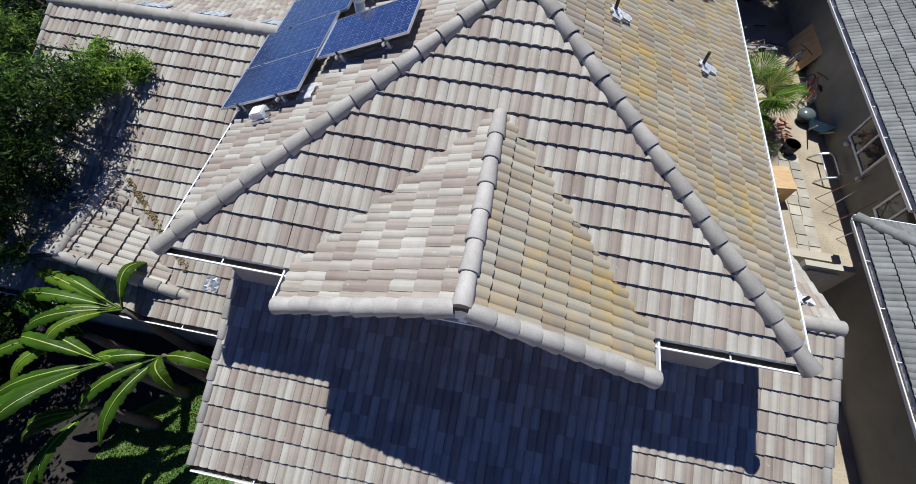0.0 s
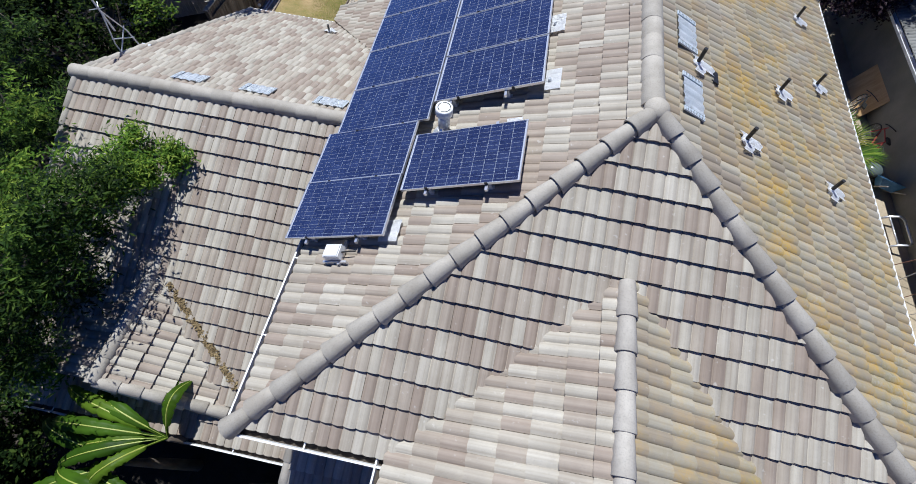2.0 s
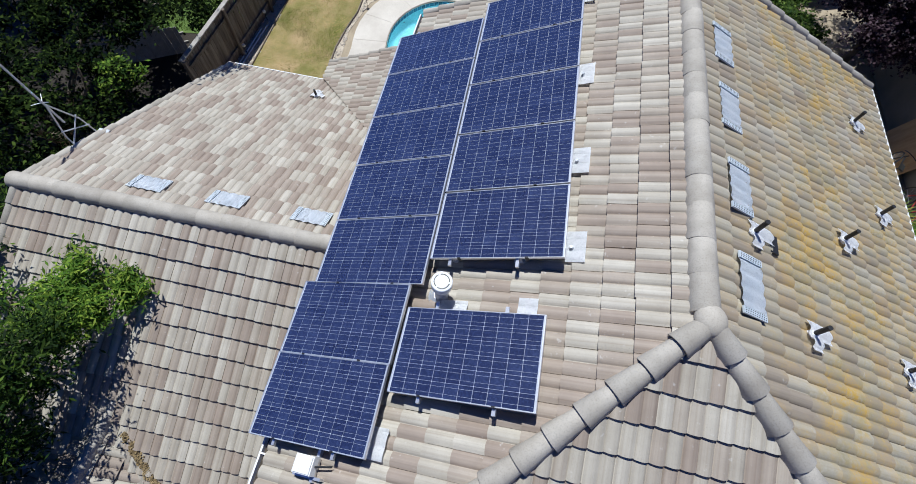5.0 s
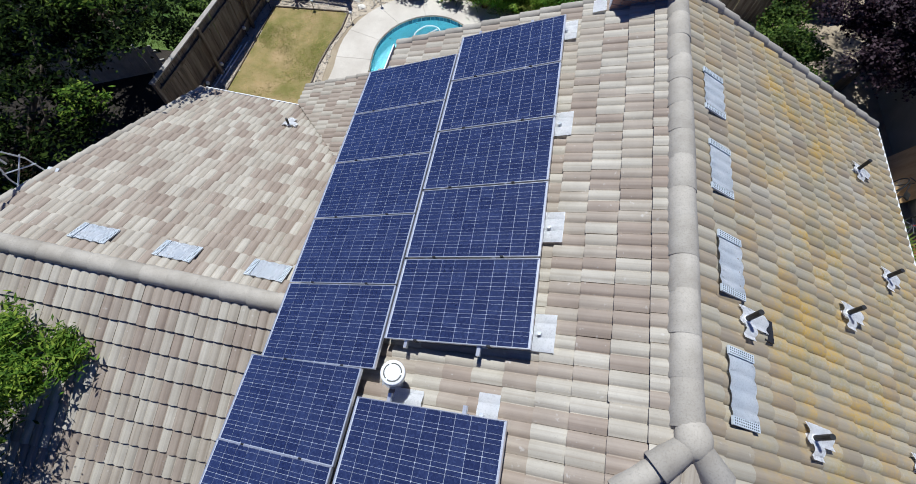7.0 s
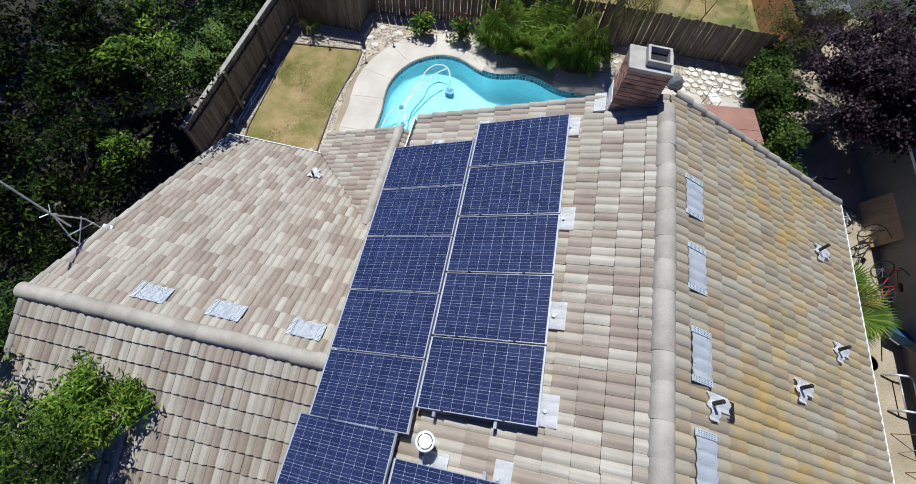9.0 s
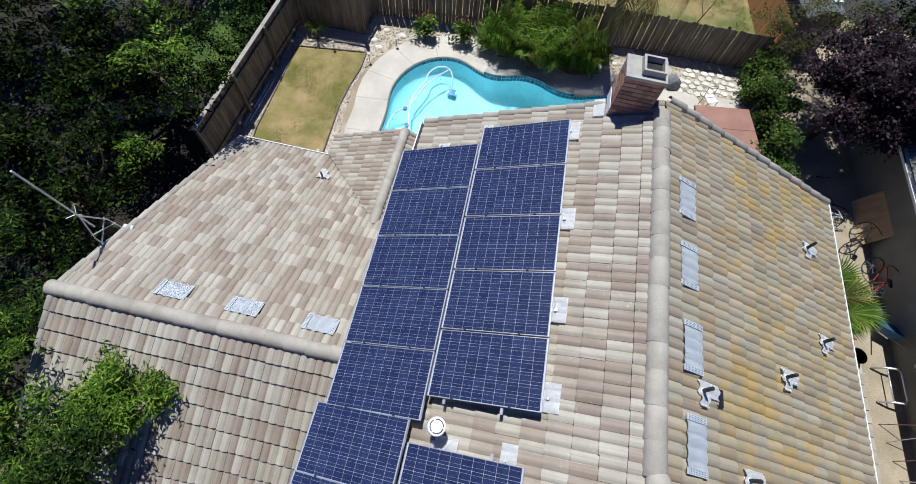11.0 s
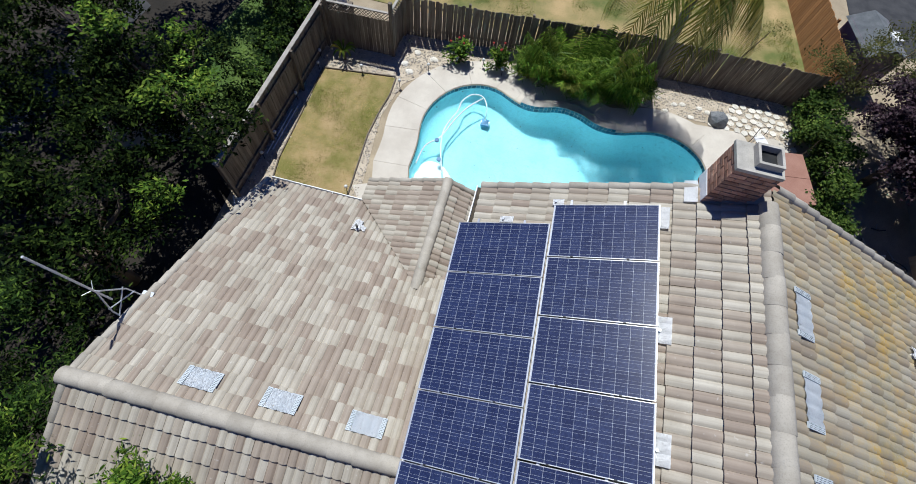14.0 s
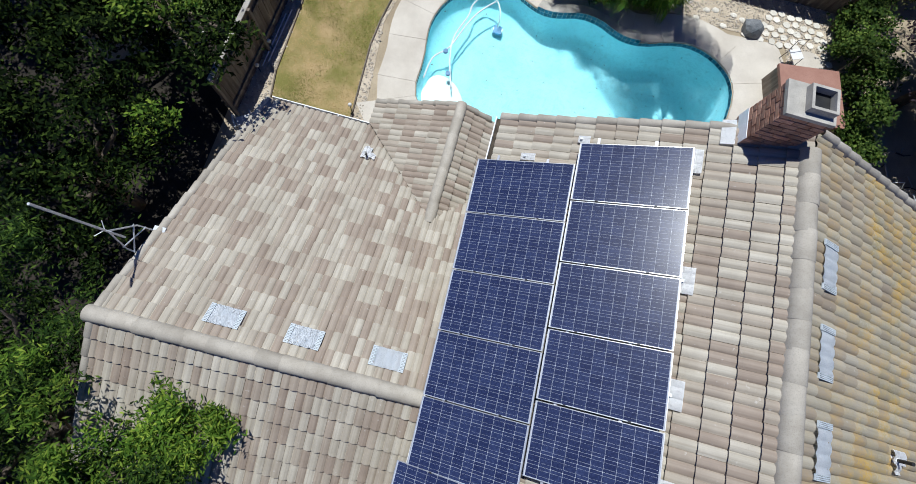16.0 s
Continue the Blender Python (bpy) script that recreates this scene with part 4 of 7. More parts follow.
def solar_panel():
    p = thing("solar_panel", (0, 0, 0), "dark blue polycrystalline solar panel in a silver frame", "solar panel", "roof solar panels")
    bm = bmesh.new()
    for x0, x1, y0, y1 in ((0, PL_, 0, 0.008), (0, PL_, PW - 0.008, PW), (0, 0.013, 0.008, PW - 0.008), (PL_ - 0.013, PL_, 0.008, PW - 0.008)):
        box(bm, x0, x1, y0, y1, -0.02, 0.020)
    part("frame", bm, ALU, p, "silver aluminium frame")
    part("backsheet", box(bmesh.new(), 0.013, PL_ - 0.013, 0.008, PW - 0.008, 0.0, 0.010), BACKSHEET, p, "pale backsheet showing between the cells")
    ex, ey = (PL_ - 0.05) / 10, (PW - 0.022) / 6
    h = [0.5 * (e - 0.0034) for e in (ex, ey)]
    c = 0.006
    me = mesh_of("cell", [(-h[0] + c, -h[1], 0), (h[0] - c, -h[1], 0), (h[0], -h[1] + c, 0), (h[0], h[1] - c, 0), (h[0] - c, h[1], 0), (-h[0] + c, h[1], 0), (-h[0], h[1] - c, 0), (-h[0], -h[1] + c, 0)], [tuple(range(8))], CELL)
    for i in range(10):
        for j in range(6):
            link("cell", me, p, pose(0.025 + ex * (i + 0.5), 0.011 + ey * (j + 0.5), 0.0125))
    bm = bmesh.new()
    for j in range(6):
        for f in (0.27, 0.73):
            y = 0.011 + ey * (j + f)
            vs = [bm.verts.new(q) for q in ((0.035, y - 0.0009, 0.0135), (PL_ - 0.035, y - 0.0009, 0.0135), (PL_ - 0.035, y + 0.0009, 0.0135), (0.035, y + 0.0009, 0.0135))]
            bm.faces.new(vs)
    part("busbar_grid", bm, BACKSHEET, p, "thin silver bus lines")["kind"] = "stuff"
    for x in (0.4, 1.26):
        bm = box(bmesh.new(), x - 0.02, x + 0.02, -0.008, 0.012, 0.0205, 0.025)
        box(bm, x - 0.02, x + 0.02, -0.008, -0.002, -0.05, 0.0205)
        part("clamp", bm, DARKMETAL, p)
    return p


PANEL_Y = [("right", -2.845 - 0.026 * 1.034 * k, 0.52 + 1.034 * k) for k in range(5)] + [("left", -4.41 - 0.026 * 1.026 * k, 0.12 + 1.026 * k) for k in range(5)] + [("low", -4.55, -1.885), ("low", -4.55, -0.875), ("single", -2.95, -1.155)]
proto = solar_panel()
for k, (row, x, y) in enumerate(PANEL_Y):
    # a panel's own y runs down the list: its far edge lies at y
    m = on_slope("west", x, y, 0.265) @ pose(0, 0, 0, 0, 0, 1.45 if row in ("left", "right") else 0.6)
    if k == 0:
        proto.matrix_basis = m
    else:
        copy_thing(proto, m)


def rail(x, y0, y1):
    r = thing("mounting_rail", on_slope("west", x, y0, 0.225) @ pose(0, 0, 0, 0, 0, 1.4), "aluminium mounting rail on hooked feet under the panels", "rail", "panel rails")
    part("rail", box(bmesh.new(), -0.02, 0.02, 0, y1 - y0, -0.02, 0.018), ALU, r)
    k = 0.15
    while k < y1 - y0:
        bm = box(bmesh.new(), -0.025, 0.025, k - 0.02, k + 0.02, -0.21, -0.02)
        box(bm, -0.09, 0.05, k - 0.025, k + 0.025, -0.14, -0.132)
        part("foot", bm, GALV, r)
        k += 1.2
    return r


for x, y0, y1 in ((-4.1, 0.05, 5.35), (-3.3, 0.05, 5.35), (-4.2, -1.95, 0.2), (-3.4, -1.95, 0.2), (-2.6, 0.45, 5.8), (-1.8, 0.45, 5.8), (-2.6, -1.22, -0.05), (-1.8, -1.22, -0.05)):
    rail(x, y0, y1)


def wavy(bm, along, up, lift=0.0, amp=0.038, pitch=0.15, step=0.019, x0=0.0):
    """A sheet dressed over the tile rolls: local x uphill, local y along the eave."""
    rows = []
    ny = max(2, int(along / step))
    for i, x in enumerate((x0, x0 + up * 0.5, x0 + up)):
        rows.append([bm.verts.new((x, along * k / ny, lift + amp * abs(math.sin(math.pi * along * k / ny / pitch)) ** 0.8)) for k in range(ny + 1)])
    for a, b in zip(rows, rows[1:]):
        for k in range(ny):
            bm.faces.new((a[k], b[k], b[k + 1], a[k + 1]))
    return bm


def flashing(m, along, up, label="crinkled white metal flashing sheet under a panel foot"):
    f = thing("roof_flashing", m, label, "flashing", "roof flashings")
    bm = wavy(bmesh.new(), along, up, 0.092, 0.014)
    bmesh.ops.solidify(bm, geom=bm.faces[:], thickness=0.004)
    bmesh.ops.recalc_face_normals(bm, faces=bm.faces[:])
    part("sheet", bm, LEAD, f)
    bm = bmesh.new()
    tube(bm, [(up * 0.3, along * 0.45, 0.08), (up * 0.3, along * 0.45, 0.14)], 0.022, 10)
    part("bolt", bm, GALV, f)
    return f


for x, y in ((-1.50, 5.38), (-1.41, 3.48), (-1.37, 1.88), (-1.33, 0.60), (-1.76, -0.28)):
    flashing(on_slope("west", x, y, 0.0), 0.40, 0.23)
flashing(on_slope("west", -2.66, -0.3, 0.0), 0.34, 0.36)
flashing(on_slope("west", -3.18, -1.86, 0.0), 0.34, 0.30)
flashing(on_slope("west", -3.05, 5.78, 0.0), 0.13, 0.2)
flashing(on_slope("west", -3.9, 5.38, 0.0), 0.13, 0.26)


def tile_vent(m, along, up):
    """A sheet-metal roof vent pressed in the tiles' own wave, with a perforated band at both ends."""
    v = thing("roof_vent", m, "white sheet-metal roof vent with perforated end bands", "roof vent", "tile vents")
    bm = wavy(bmesh.new(), along - 0.16, up, 0.074, 0.022, 0.16)
    for q in bm.verts:
        q.co.y += 0.08
    bmesh.ops.solidify(bm, geom=bm.faces[:], thickness=0.006)
    bmesh.ops.recalc_face_normals(bm, faces=bm.faces[:])
    part("hood", bm, VENT, v, "smooth white metal hood", True)
    holes = bmesh.new()
    for y0 in (0.0, along - 0.08):
        part("louvre", box(bmesh.new(), 0.0, up, y0, y0 + 0.08, 0.072, 0.094), VENT_GREY, v, "grey perforated band", bevel=0.008)
        for r in range(3):
            for c in range(12):
                x, y = 0.025 + c * (up - 0.05) / 11, y0 + 0.017 + 0.023 * r
                box(holes, x - 0.006, x + 0.006, y - 0.006, y + 0.006, 0.094, 0.0955)
    part("perforation", holes, BLACK, v, "rows of dark vent holes")["kind"] = "stuff"
    return v


for x, y in ((0.58, 4.66), (0.61, 3.46), (0.66, 2.22), (0.70, 0.95)):
    tile_vent(on_slope("east", x, y, 0.0), 0.72, 0.36)
for x in (-7.88, -6.46, -4.96):
    tile_vent(on_wing(False, x, 1.62, 0.0) @ pose(0, -0.62, 0), 0.62, 0.36)


def plumbing_vent(m, height=0.26, dark=False, lean=0):
    v = thing("plumbing_vent", m, "black vent pipe in a crinkled white flashing apron", "vent pipe", "plumbing vents")
    bm = bmesh.new()
    wavy(bm, 0.20, 0.40, 0.090, 0.014, x0=-0.30)
    wavy(bm, 0.34, 0.17, 0.096, 0.014, x0=-0.10)
    for q in bm.verts:
        q.co.y -= 0.12
        q.co.x += 0.02 * math.sin(q.co.y * 40)
    bmesh.ops.solidify(bm, geom=bm.faces[:], thickness=0.004)
    bmesh.ops.recalc_face_normals(bm, faces=bm.faces[:])
    part("apron", bm, LEAD, v, "white lead apron dressed over the tiles")
    up = m.to_3x3().inverted() @ Vector((0.0, 0, 1))
    foot = Vector((0, 0.02, 0.04))
    bm = bmesh.new()
    tube(bm, [foot, foot + up * 0.09], [0.06, 0.036], 12)
    part("boot", bm, LEAD, v)
    bm = bmesh.new()
    tube(bm, [foot + up * 0.05, foot + up * height], 0.028, 12)
    part("pipe", bm, BLACK, v, "black plastic pipe")
    if dark:
        part("patch", box(bmesh.new(), -0.42, -0.28, -0.1, 0.14, 0.05, 0.075), DARKMETAL, v)
    return v


for x, y, d in ((0.66, 1.32, True), (2.40, 2.02, False), (3.48, 2.95, False), (1.45, 0.38, False), (3.20, 0.48, False), (3.38, 4.75, False)):
    plumbing_vent(on_slope("east", x, y), 0.30, d)
plumbing_vent(on_wing(False, -7.2, 5.72), 0.26)
plumbing_vent(Matrix.Translation((5.62, -2.65, KR - SL * 0.45)) @ pose(0, 0, 0, 0, PITCH * -57.3, -90), 0.22)

# flue between the panels
fl = thing("flue_pipe", (-2.72, 0.12, RZ - SL * 2.72), "white galvanised flue with a round slotted cap", "flue")
bm = tube(bmesh.new(), [(0, 0, -0.1), (0, 0, 0.46)], 0.088, 20)
part("pipe", bm, GALV, fl, "", True)
bm = tube(bmesh.new(), [(0, 0, 0.40), (0, 0, 0.415), (0, 0, 0.53), (0, 0, 0.535)], [0.10, 0.128, 0.128, 0.118], 24)
part("cap", bm, WHITE, fl, "white metal cap", True)
bm = bmesh.new()
for k in range(3):
    a0 = k * math.tau / 3
    ring = [a0 + 0.12 + j * (math.tau / 3 - 0.24) / 8 for j in range(9)]
    lo = [bm.verts.new((0.098 * math.cos(a), 0.098 * math.sin(a), 0.5375)) for a in ring]
    hi = [bm.verts.new((0.084 * math.cos(a), 0.084 * math.sin(a), 0.5375)) for a in ring]
    for j in range(8):
        bm.faces.new((lo[j], lo[j + 1], hi[j + 1], hi[j]))
part("slot", bm, BLACK, fl, "dark ring of slots")
bm = tube(bmesh.new(), [(0, 0, -0.02), (0, 0, 0.08)], [0.17, 0.095], 20)
part("storm_collar", bm, GALV, fl)

jb = thing("junction_box", on_slope("west", -3.86, -2.16, 0.06), "white electrical junction box on a bracket beside the panels", "box")
part("body", box(bmesh.new(), 0.0, 0.26, 0, 0.2, 0.06, 0.15), WHITE, jb, bevel=0.02)
part("lid", box(bmesh.new(), 0.012, 0.248, 0.012, 0.188, 0.151, 0.168), WHITE, jb, bevel=0.006)
part("bracket", box(bmesh.new(), -0.06, 0.34, -0.03, 0.0, -0.04, 0.05), ALU, jb)
part("bracket", box(bmesh.new(), 0.20, 0.24, -0.06, 0.32, 0.0, 0.05), ALU, jb)
bm = tube(bmesh.new(), [(0.26, 0.1, 0.1), (0.36, 0.12, 0.09), (0.46, 0.14, 0.06)], 0.012, 8)
part("conduit", bm, BLACK, jb)

# chimney
CX0, CX1, CY0, CY1, CT = -0.91, -0.24, 5.95, 6.46, 7.42
chim = thing("chimney", (0, 0, 0), "red brick chimney with a concrete cap and flue", "chimney")
part("core", box(bmesh.new(), CX0 + 0.012, CX1 - 0.012, CY0 + 0.012, CY1 - 0.012, 6.2, CT), MORTAR, chim, "grey mortar joints")
part("stack", box(bmesh.new(), CX0 + 0.03, CX1 - 0.03, CY0 + 0.4, CY1 + 0.02, G, 6.2), STUCCO, chim)
bw, bh, bd, jt = 0.235, 0.078, 0.05, 0.012
brick_mesh = {}


def brick(w):
    k = round(w, 3)
    if k not in brick_mesh:
        bm = box(bmesh.new(), 0, w, -0.001, bd, 0, bh)
        bmesh.ops.bevel(bm, geom=bm.edges[:], offset=0.004, segments=1, affect="EDGES")
        me = bpy.data.meshes.new("brick")
        bm.to_mesh(me)
        bm.free()
        me.materials.append(BRICK)
        brick_mesh[k] = me
    return brick_mesh[k]


rnd = random.Random(8)
rows = int((CT - 6.35) / (bh + jt))
for r in range(rows):
    z = CT - (r + 1) * (bh + jt) + jt
    for (ox, oy, dx, dy, length) in ((CX0, CY0, 1, 0, CX1 - CX0), (CX1, CY0, 0, 1, CY1 - CY0), (CX1, CY1, -1, 0, CX1 - CX0), (CX0, CY1, 0, -1, CY1 - CY0)):
        t = 0.0 if r % 2 else -bw / 2
        while t < length - 0.01:
            a, b = max(t, 0.0), min(t + bw, length)
            if b - a > 0.03:
                ang = math.degrees(math.atan2(dy, dx))
                link("brick", brick(b - a), chim, pose(ox + dx * a, oy + dy * a, z, 0, 0, ang) @ pose(0, rnd.uniform(-0.003, 0.003), 0))
            t += bw + jt
part("cap", box(bmesh.new(), CX0 - 0.012, CX1 + 0.012, CY0 - 0.012, CY1 + 0.012, CT, CT + 0.06), CONCRETE_GREY, chim, "weathered concrete cap", bevel=0.012)
bm = bmesh.new()
fx, fy, fr = -0.48, 6.22, 0.19
for x0, x1, y0, y1 in ((-fr, fr, -fr, -fr + 0.04), (-fr, fr, fr - 0.04, fr), (-fr, -fr + 0.04, -fr + 0.04, fr - 0.04), (fr - 0.04, fr, -fr + 0.04, fr - 0.04)):
    box(bm, fx + x0, fx + x1, fy + y0, fy + y1, CT + 0.06, CT + 0.17)
part("flue_liner", bm, CONCRETE_GREY, chim, "square clay flue liner")
part("flue_throat", box(bmesh.new(), fx - fr + 0.04, fx + fr - 0.04, fy - fr + 0.04, fy + fr - 0.04, CT + 0.02, CT + 0.065), BLACK, chim)
bm = wavy(bmesh.new(), 0.42, 0.2, 0.0, 0.004)
bmesh.ops.solidify(bm, geom=bm.faces[:], thickness=0.004)
sh = part("flashing", bm, LEAD, chim, "white metal flashing at the foot")
sh.matrix_basis = on_slope("west", -1.11, 5.92, 0.075)
part("flashing", box(bmesh.new(), CX0 - 0.012, CX0 - 0.002, CY0, CY1, 6.5, 6.72), LEAD, chim)

# window band in the gable wall
win = thing("window_1", (0, -4.56, 4.78), "white framed gable window band in shade", "window", "", "structure")
for s in (-1, 1):
    bm = bmesh.new()
    for x0, x1, z0, z1 in ((0.06, 1.5, 0, 0.06), (0.06, 1.5, 0.46, 0.52), (0.06, 0.12, 0.06, 0.46), (1.44, 1.5, 0.06, 0.46), (0.76, 0.80, 0.06, 0.46)):
        box(bm, min(s * x0, s * x1), max(s * x0, s * x1), -0.06, 0.02, z0, z1)
    part("window_frame", bm, WHITE, win)
    for a, b in ((0.12, 0.76), (0.80, 1.44)):
        part("pane", box(bmesh.new(), min(s * a, s * b), max(s * a, s * b), -0.012, 0.0, 0.06, 0.46), DARKGLASS, win)
part("mullion", box(bmesh.new(), -0.06, 0.06, -0.09, 0.02, -0.05, 1.15), WHITE, win)
part("window_sill", box(bmesh.new(), -1.55, 1.55, -0.1, 0.02, -0.05, -0.005), WHITE, win)

# leaf litter in the small gable's valley
rnd = np.random.RandomState(4)
verts, faces = [], []
for k in range(1900):
    t, w = rnd.uniform(0, 0.88), rnd.normal(0, 0.03)
    x, y = lx + 0.35 + t * 1.95, -2.35 - t * 1.65
    x, y = x + w * 0.7, y + w * 0.7
    z = max(LR - SL * abs(x - lx), WR - SL * (1.0 - y)) + 0.05 + rnd.uniform(0, 0.03)
    s, a = rnd.uniform(0.010, 0.022), rnd.uniform(0, 6.28)
    b = len(verts)
    verts += [(x + s * math.cos(a + q * 1.57), y + s * math.sin(a + q * 1.57), z + rnd.uniform(-0.008, 0.008)) for q in range(4)]
    faces.append((b, b + 1, b + 2, b + 3))
tagged(link("leaf_litter", mesh_of("leaf_litter", verts, faces, mat("dry leaves", (0.16, 0.11, 0.05), (0.30, 0.22, 0.11), 8, 60, 0.9, vary=0.5))), "dry brown leaf litter lying in the roof valley", "leaves", kind="stuff")
fs = thing("valley_flashing", (-5.25, -4.1, 2.25), "crumpled pale metal flashing at the gable foot", "flashing")
bm = bmesh.new()
grid = [[bm.verts.new((0.07 * i, 0.07 * j, 0.04 + 0.03 * math.sin(i * 2.1 + j) + 0.045 * j * SL * 1.5)) for i in range(5)] for j in range(5)]
for a, b in zip(grid, grid[1:]):
    for k in range(4):
        bm.faces.new((a[k], a[k + 1], b[k + 1], b[k]))
bmesh.ops.solidify(bm, geom=bm.faces[:], thickness=0.004)
part("sheet", bm, GALV, fs)

# mast on the wing's gable, chair below it
mast = thing("antenna_mast", (-10.28, 2.4, 3.9), "bare steel antenna mast on a tripod bracket", "antenna")
part("pole", tube(bmesh.new(), [(-0.02, -0.05, 0.5), (-0.05, -0.06, 2.45)], 0.02, 8), GALV, mast)
for dy in (-0.25, 0.25):
    part("leg", tube(bmesh.new(), [(0.0, dy, -0.1), (-0.04, dy * 0.9, 0.3), (-0.02, -0.05, 0.95)], 0.015, 8), GALV, mast)
part("strut", tube(bmesh.new(), [(0.0, -0.25, 0.12), (-0.03, 0.22, 0.42)], 0.012, 8), GALV, mast)
part("strut", tube(bmesh.new(), [(0.0, 0.25, 0.12), (-0.03, -0.22, 0.42)], 0.012, 8), GALV, mast)
for a in range(3):
    part("stub", tube(bmesh.new(), [(-0.03, -0.05, 1.0), (-0.03 + 0.16 * math.cos(a * 2.1), -0.05 + 0.16 * math.sin(a * 2.1), 1.05)], 0.006, 6), GALV, mast)
part("foot_plate", box(bmesh.new(), 0.0, 0.22, -0.35, 0.35, -0.22, -0.1), GALV, mast)
resin = thing("resin_chair", pose(-11.45, 6.7, G + 0.02, 0, 0, 215), "white lattice-backed resin garden chair by the fence", "chair")
part("seat", box(bmesh.new(), -0.23, 0.23, -0.22, 0.22, 0.40, 0.425), CHAIR_WHITE, resin, bevel=0.01)
for x in (-0.21, 0.21):
    for y in (-0.2, 0.2):
        part("leg", tube(bmesh.new(), [(x * 1.1, y * 1.15, 0), (x, y, 0.41)], [0.022, 0.028], 8), CHAIR_WHITE, resin)
    part("armrest", tube(bmesh.new(), curved([(x * 1.05, -0.2, 0.42), (x * 1.15, -0.2, 0.62), (x * 1.2, 0.0, 0.65), (x * 1.1, 0.24, 0.66)], 4), 0.024, 8), CHAIR_WHITE, resin, "", True)
part("back_rim", tube(bmesh.new(), curved([(-0.23, 0.21, 0.42), (-0.25, 0.28, 0.7), (-0.15, 0.33, 0.88), (0.15, 0.33, 0.88), (0.25, 0.28, 0.7), (0.23, 0.21, 0.42)], 5), 0.022, 8), CHAIR_WHITE, resin, "", True)
for k in range(6):
    for s2 in (-1, 1):
        part("lattice_slat", beam(bmesh.new(), (-0.22 + 0.088 * k, 0.22, 0.44), (-0.22 + 0.088 * k + 0.1 * s2 * (1 if abs(-0.22 + 0.088 * k + 0.1 * s2) < 0.23 else -0.4), 0.325, 0.86), 0.016, 0.01), CHAIR_WHITE, resin)


# ---- fences ----
def fence(p, q, label, height=1.75, material=None, board=0.14, rail_side=1, cap=None, boards=True):
    p, q = Vector((*p, G)), Vector((*q, G))
    d = q - p
    f = thing("fence", Matrix.Translation(p) @ pose(0, 0, 0, 0, 0, math.degrees(math.atan2(d.y, d.x))), label, "fence", "garden fences", "structure")
    mt = material or FENCE
    length, k, r = d.length, 0.0, random.Random(label + str(p.x))
    meshes = [mesh_of("board", *board_arrays(board - 0.008, height * s), mt) for s in (0.985, 1.0, 1.012)]
    cnt = int(length / board)
    for i in range(cnt):
        link("board", r.choice(meshes), f, pose(i * board, r.uniform(-0.004, 0.004), 0, 0, 0, r.uniform(-1, 1)) @ pose(0, 0, 0, 0, r.uniform(-0.6, 0.6), 0))
    for z in (0.35, height - 0.3):
        part("rail", box(bmesh.new(), 0, length, rail_side * 0.045 - 0.02, rail_side * 0.045 + 0.02, z - 0.045, z + 0.045), mt, f)
    for i in range(int(length / 2.4) + 1):
        part("post", box(bmesh.new(), i * 2.4 - 0.045, i * 2.4 + 0.045, rail_side * 0.11 - 0.045, rail_side * 0.11 + 0.045, 0, height + 0.05), mt, f)
    if cap:
        part("cap_rail", box(bmesh.new(), 0, length, -0.06, 0.08, height, height + 0.035), cap, f, "sun-bleached pale cap rail")
    return f


def board_arrays(w, h, t=0.018, dog=0.025):
    out = [(0, 0), (w, 0), (w, h - dog), (w - dog, h), (dog, h), (0, h - dog)]
    v = [(x, 0, z) for x, z in out] + [(x, t, z) for x, z in out]
    fcs = [tuple(range(6)), tuple(range(11, 5, -1))] + [(i, 6 + i, 6 + (i + 1) % 6, (i + 1) % 6) for i in range(6)]
    return v, fcs


PALEWOOD = mat("sun-bleached wood", (0.30, 0.275, 0.245), (0.42, 0.39, 0.35), 3, 40, 0.8)
fence((-12.02, 7.0), (-11.75, 14.6), "weathered brown board fence beside the back lawn", 1.75, cap=PALEWOOD, rail_side=-1)
fence((-9.0, 15.75), (0.3, 16.75), "weathered board fence behind the pool", 1.65)
fence((0.3, 16.75), (7.0, 16.85), "weathered board fence behind the flagstones", 1.65)
fence((7.5, 17.6), (6.75, 25.5), "new orange cedar fence of the lot behind", 1.8, FENCE_NEW, rail_side=-1)
fence((-16.2, 7.6), (-13.6, 9.2), "low slatted fence under the trees", 1.0, CONCRETE_GREY)

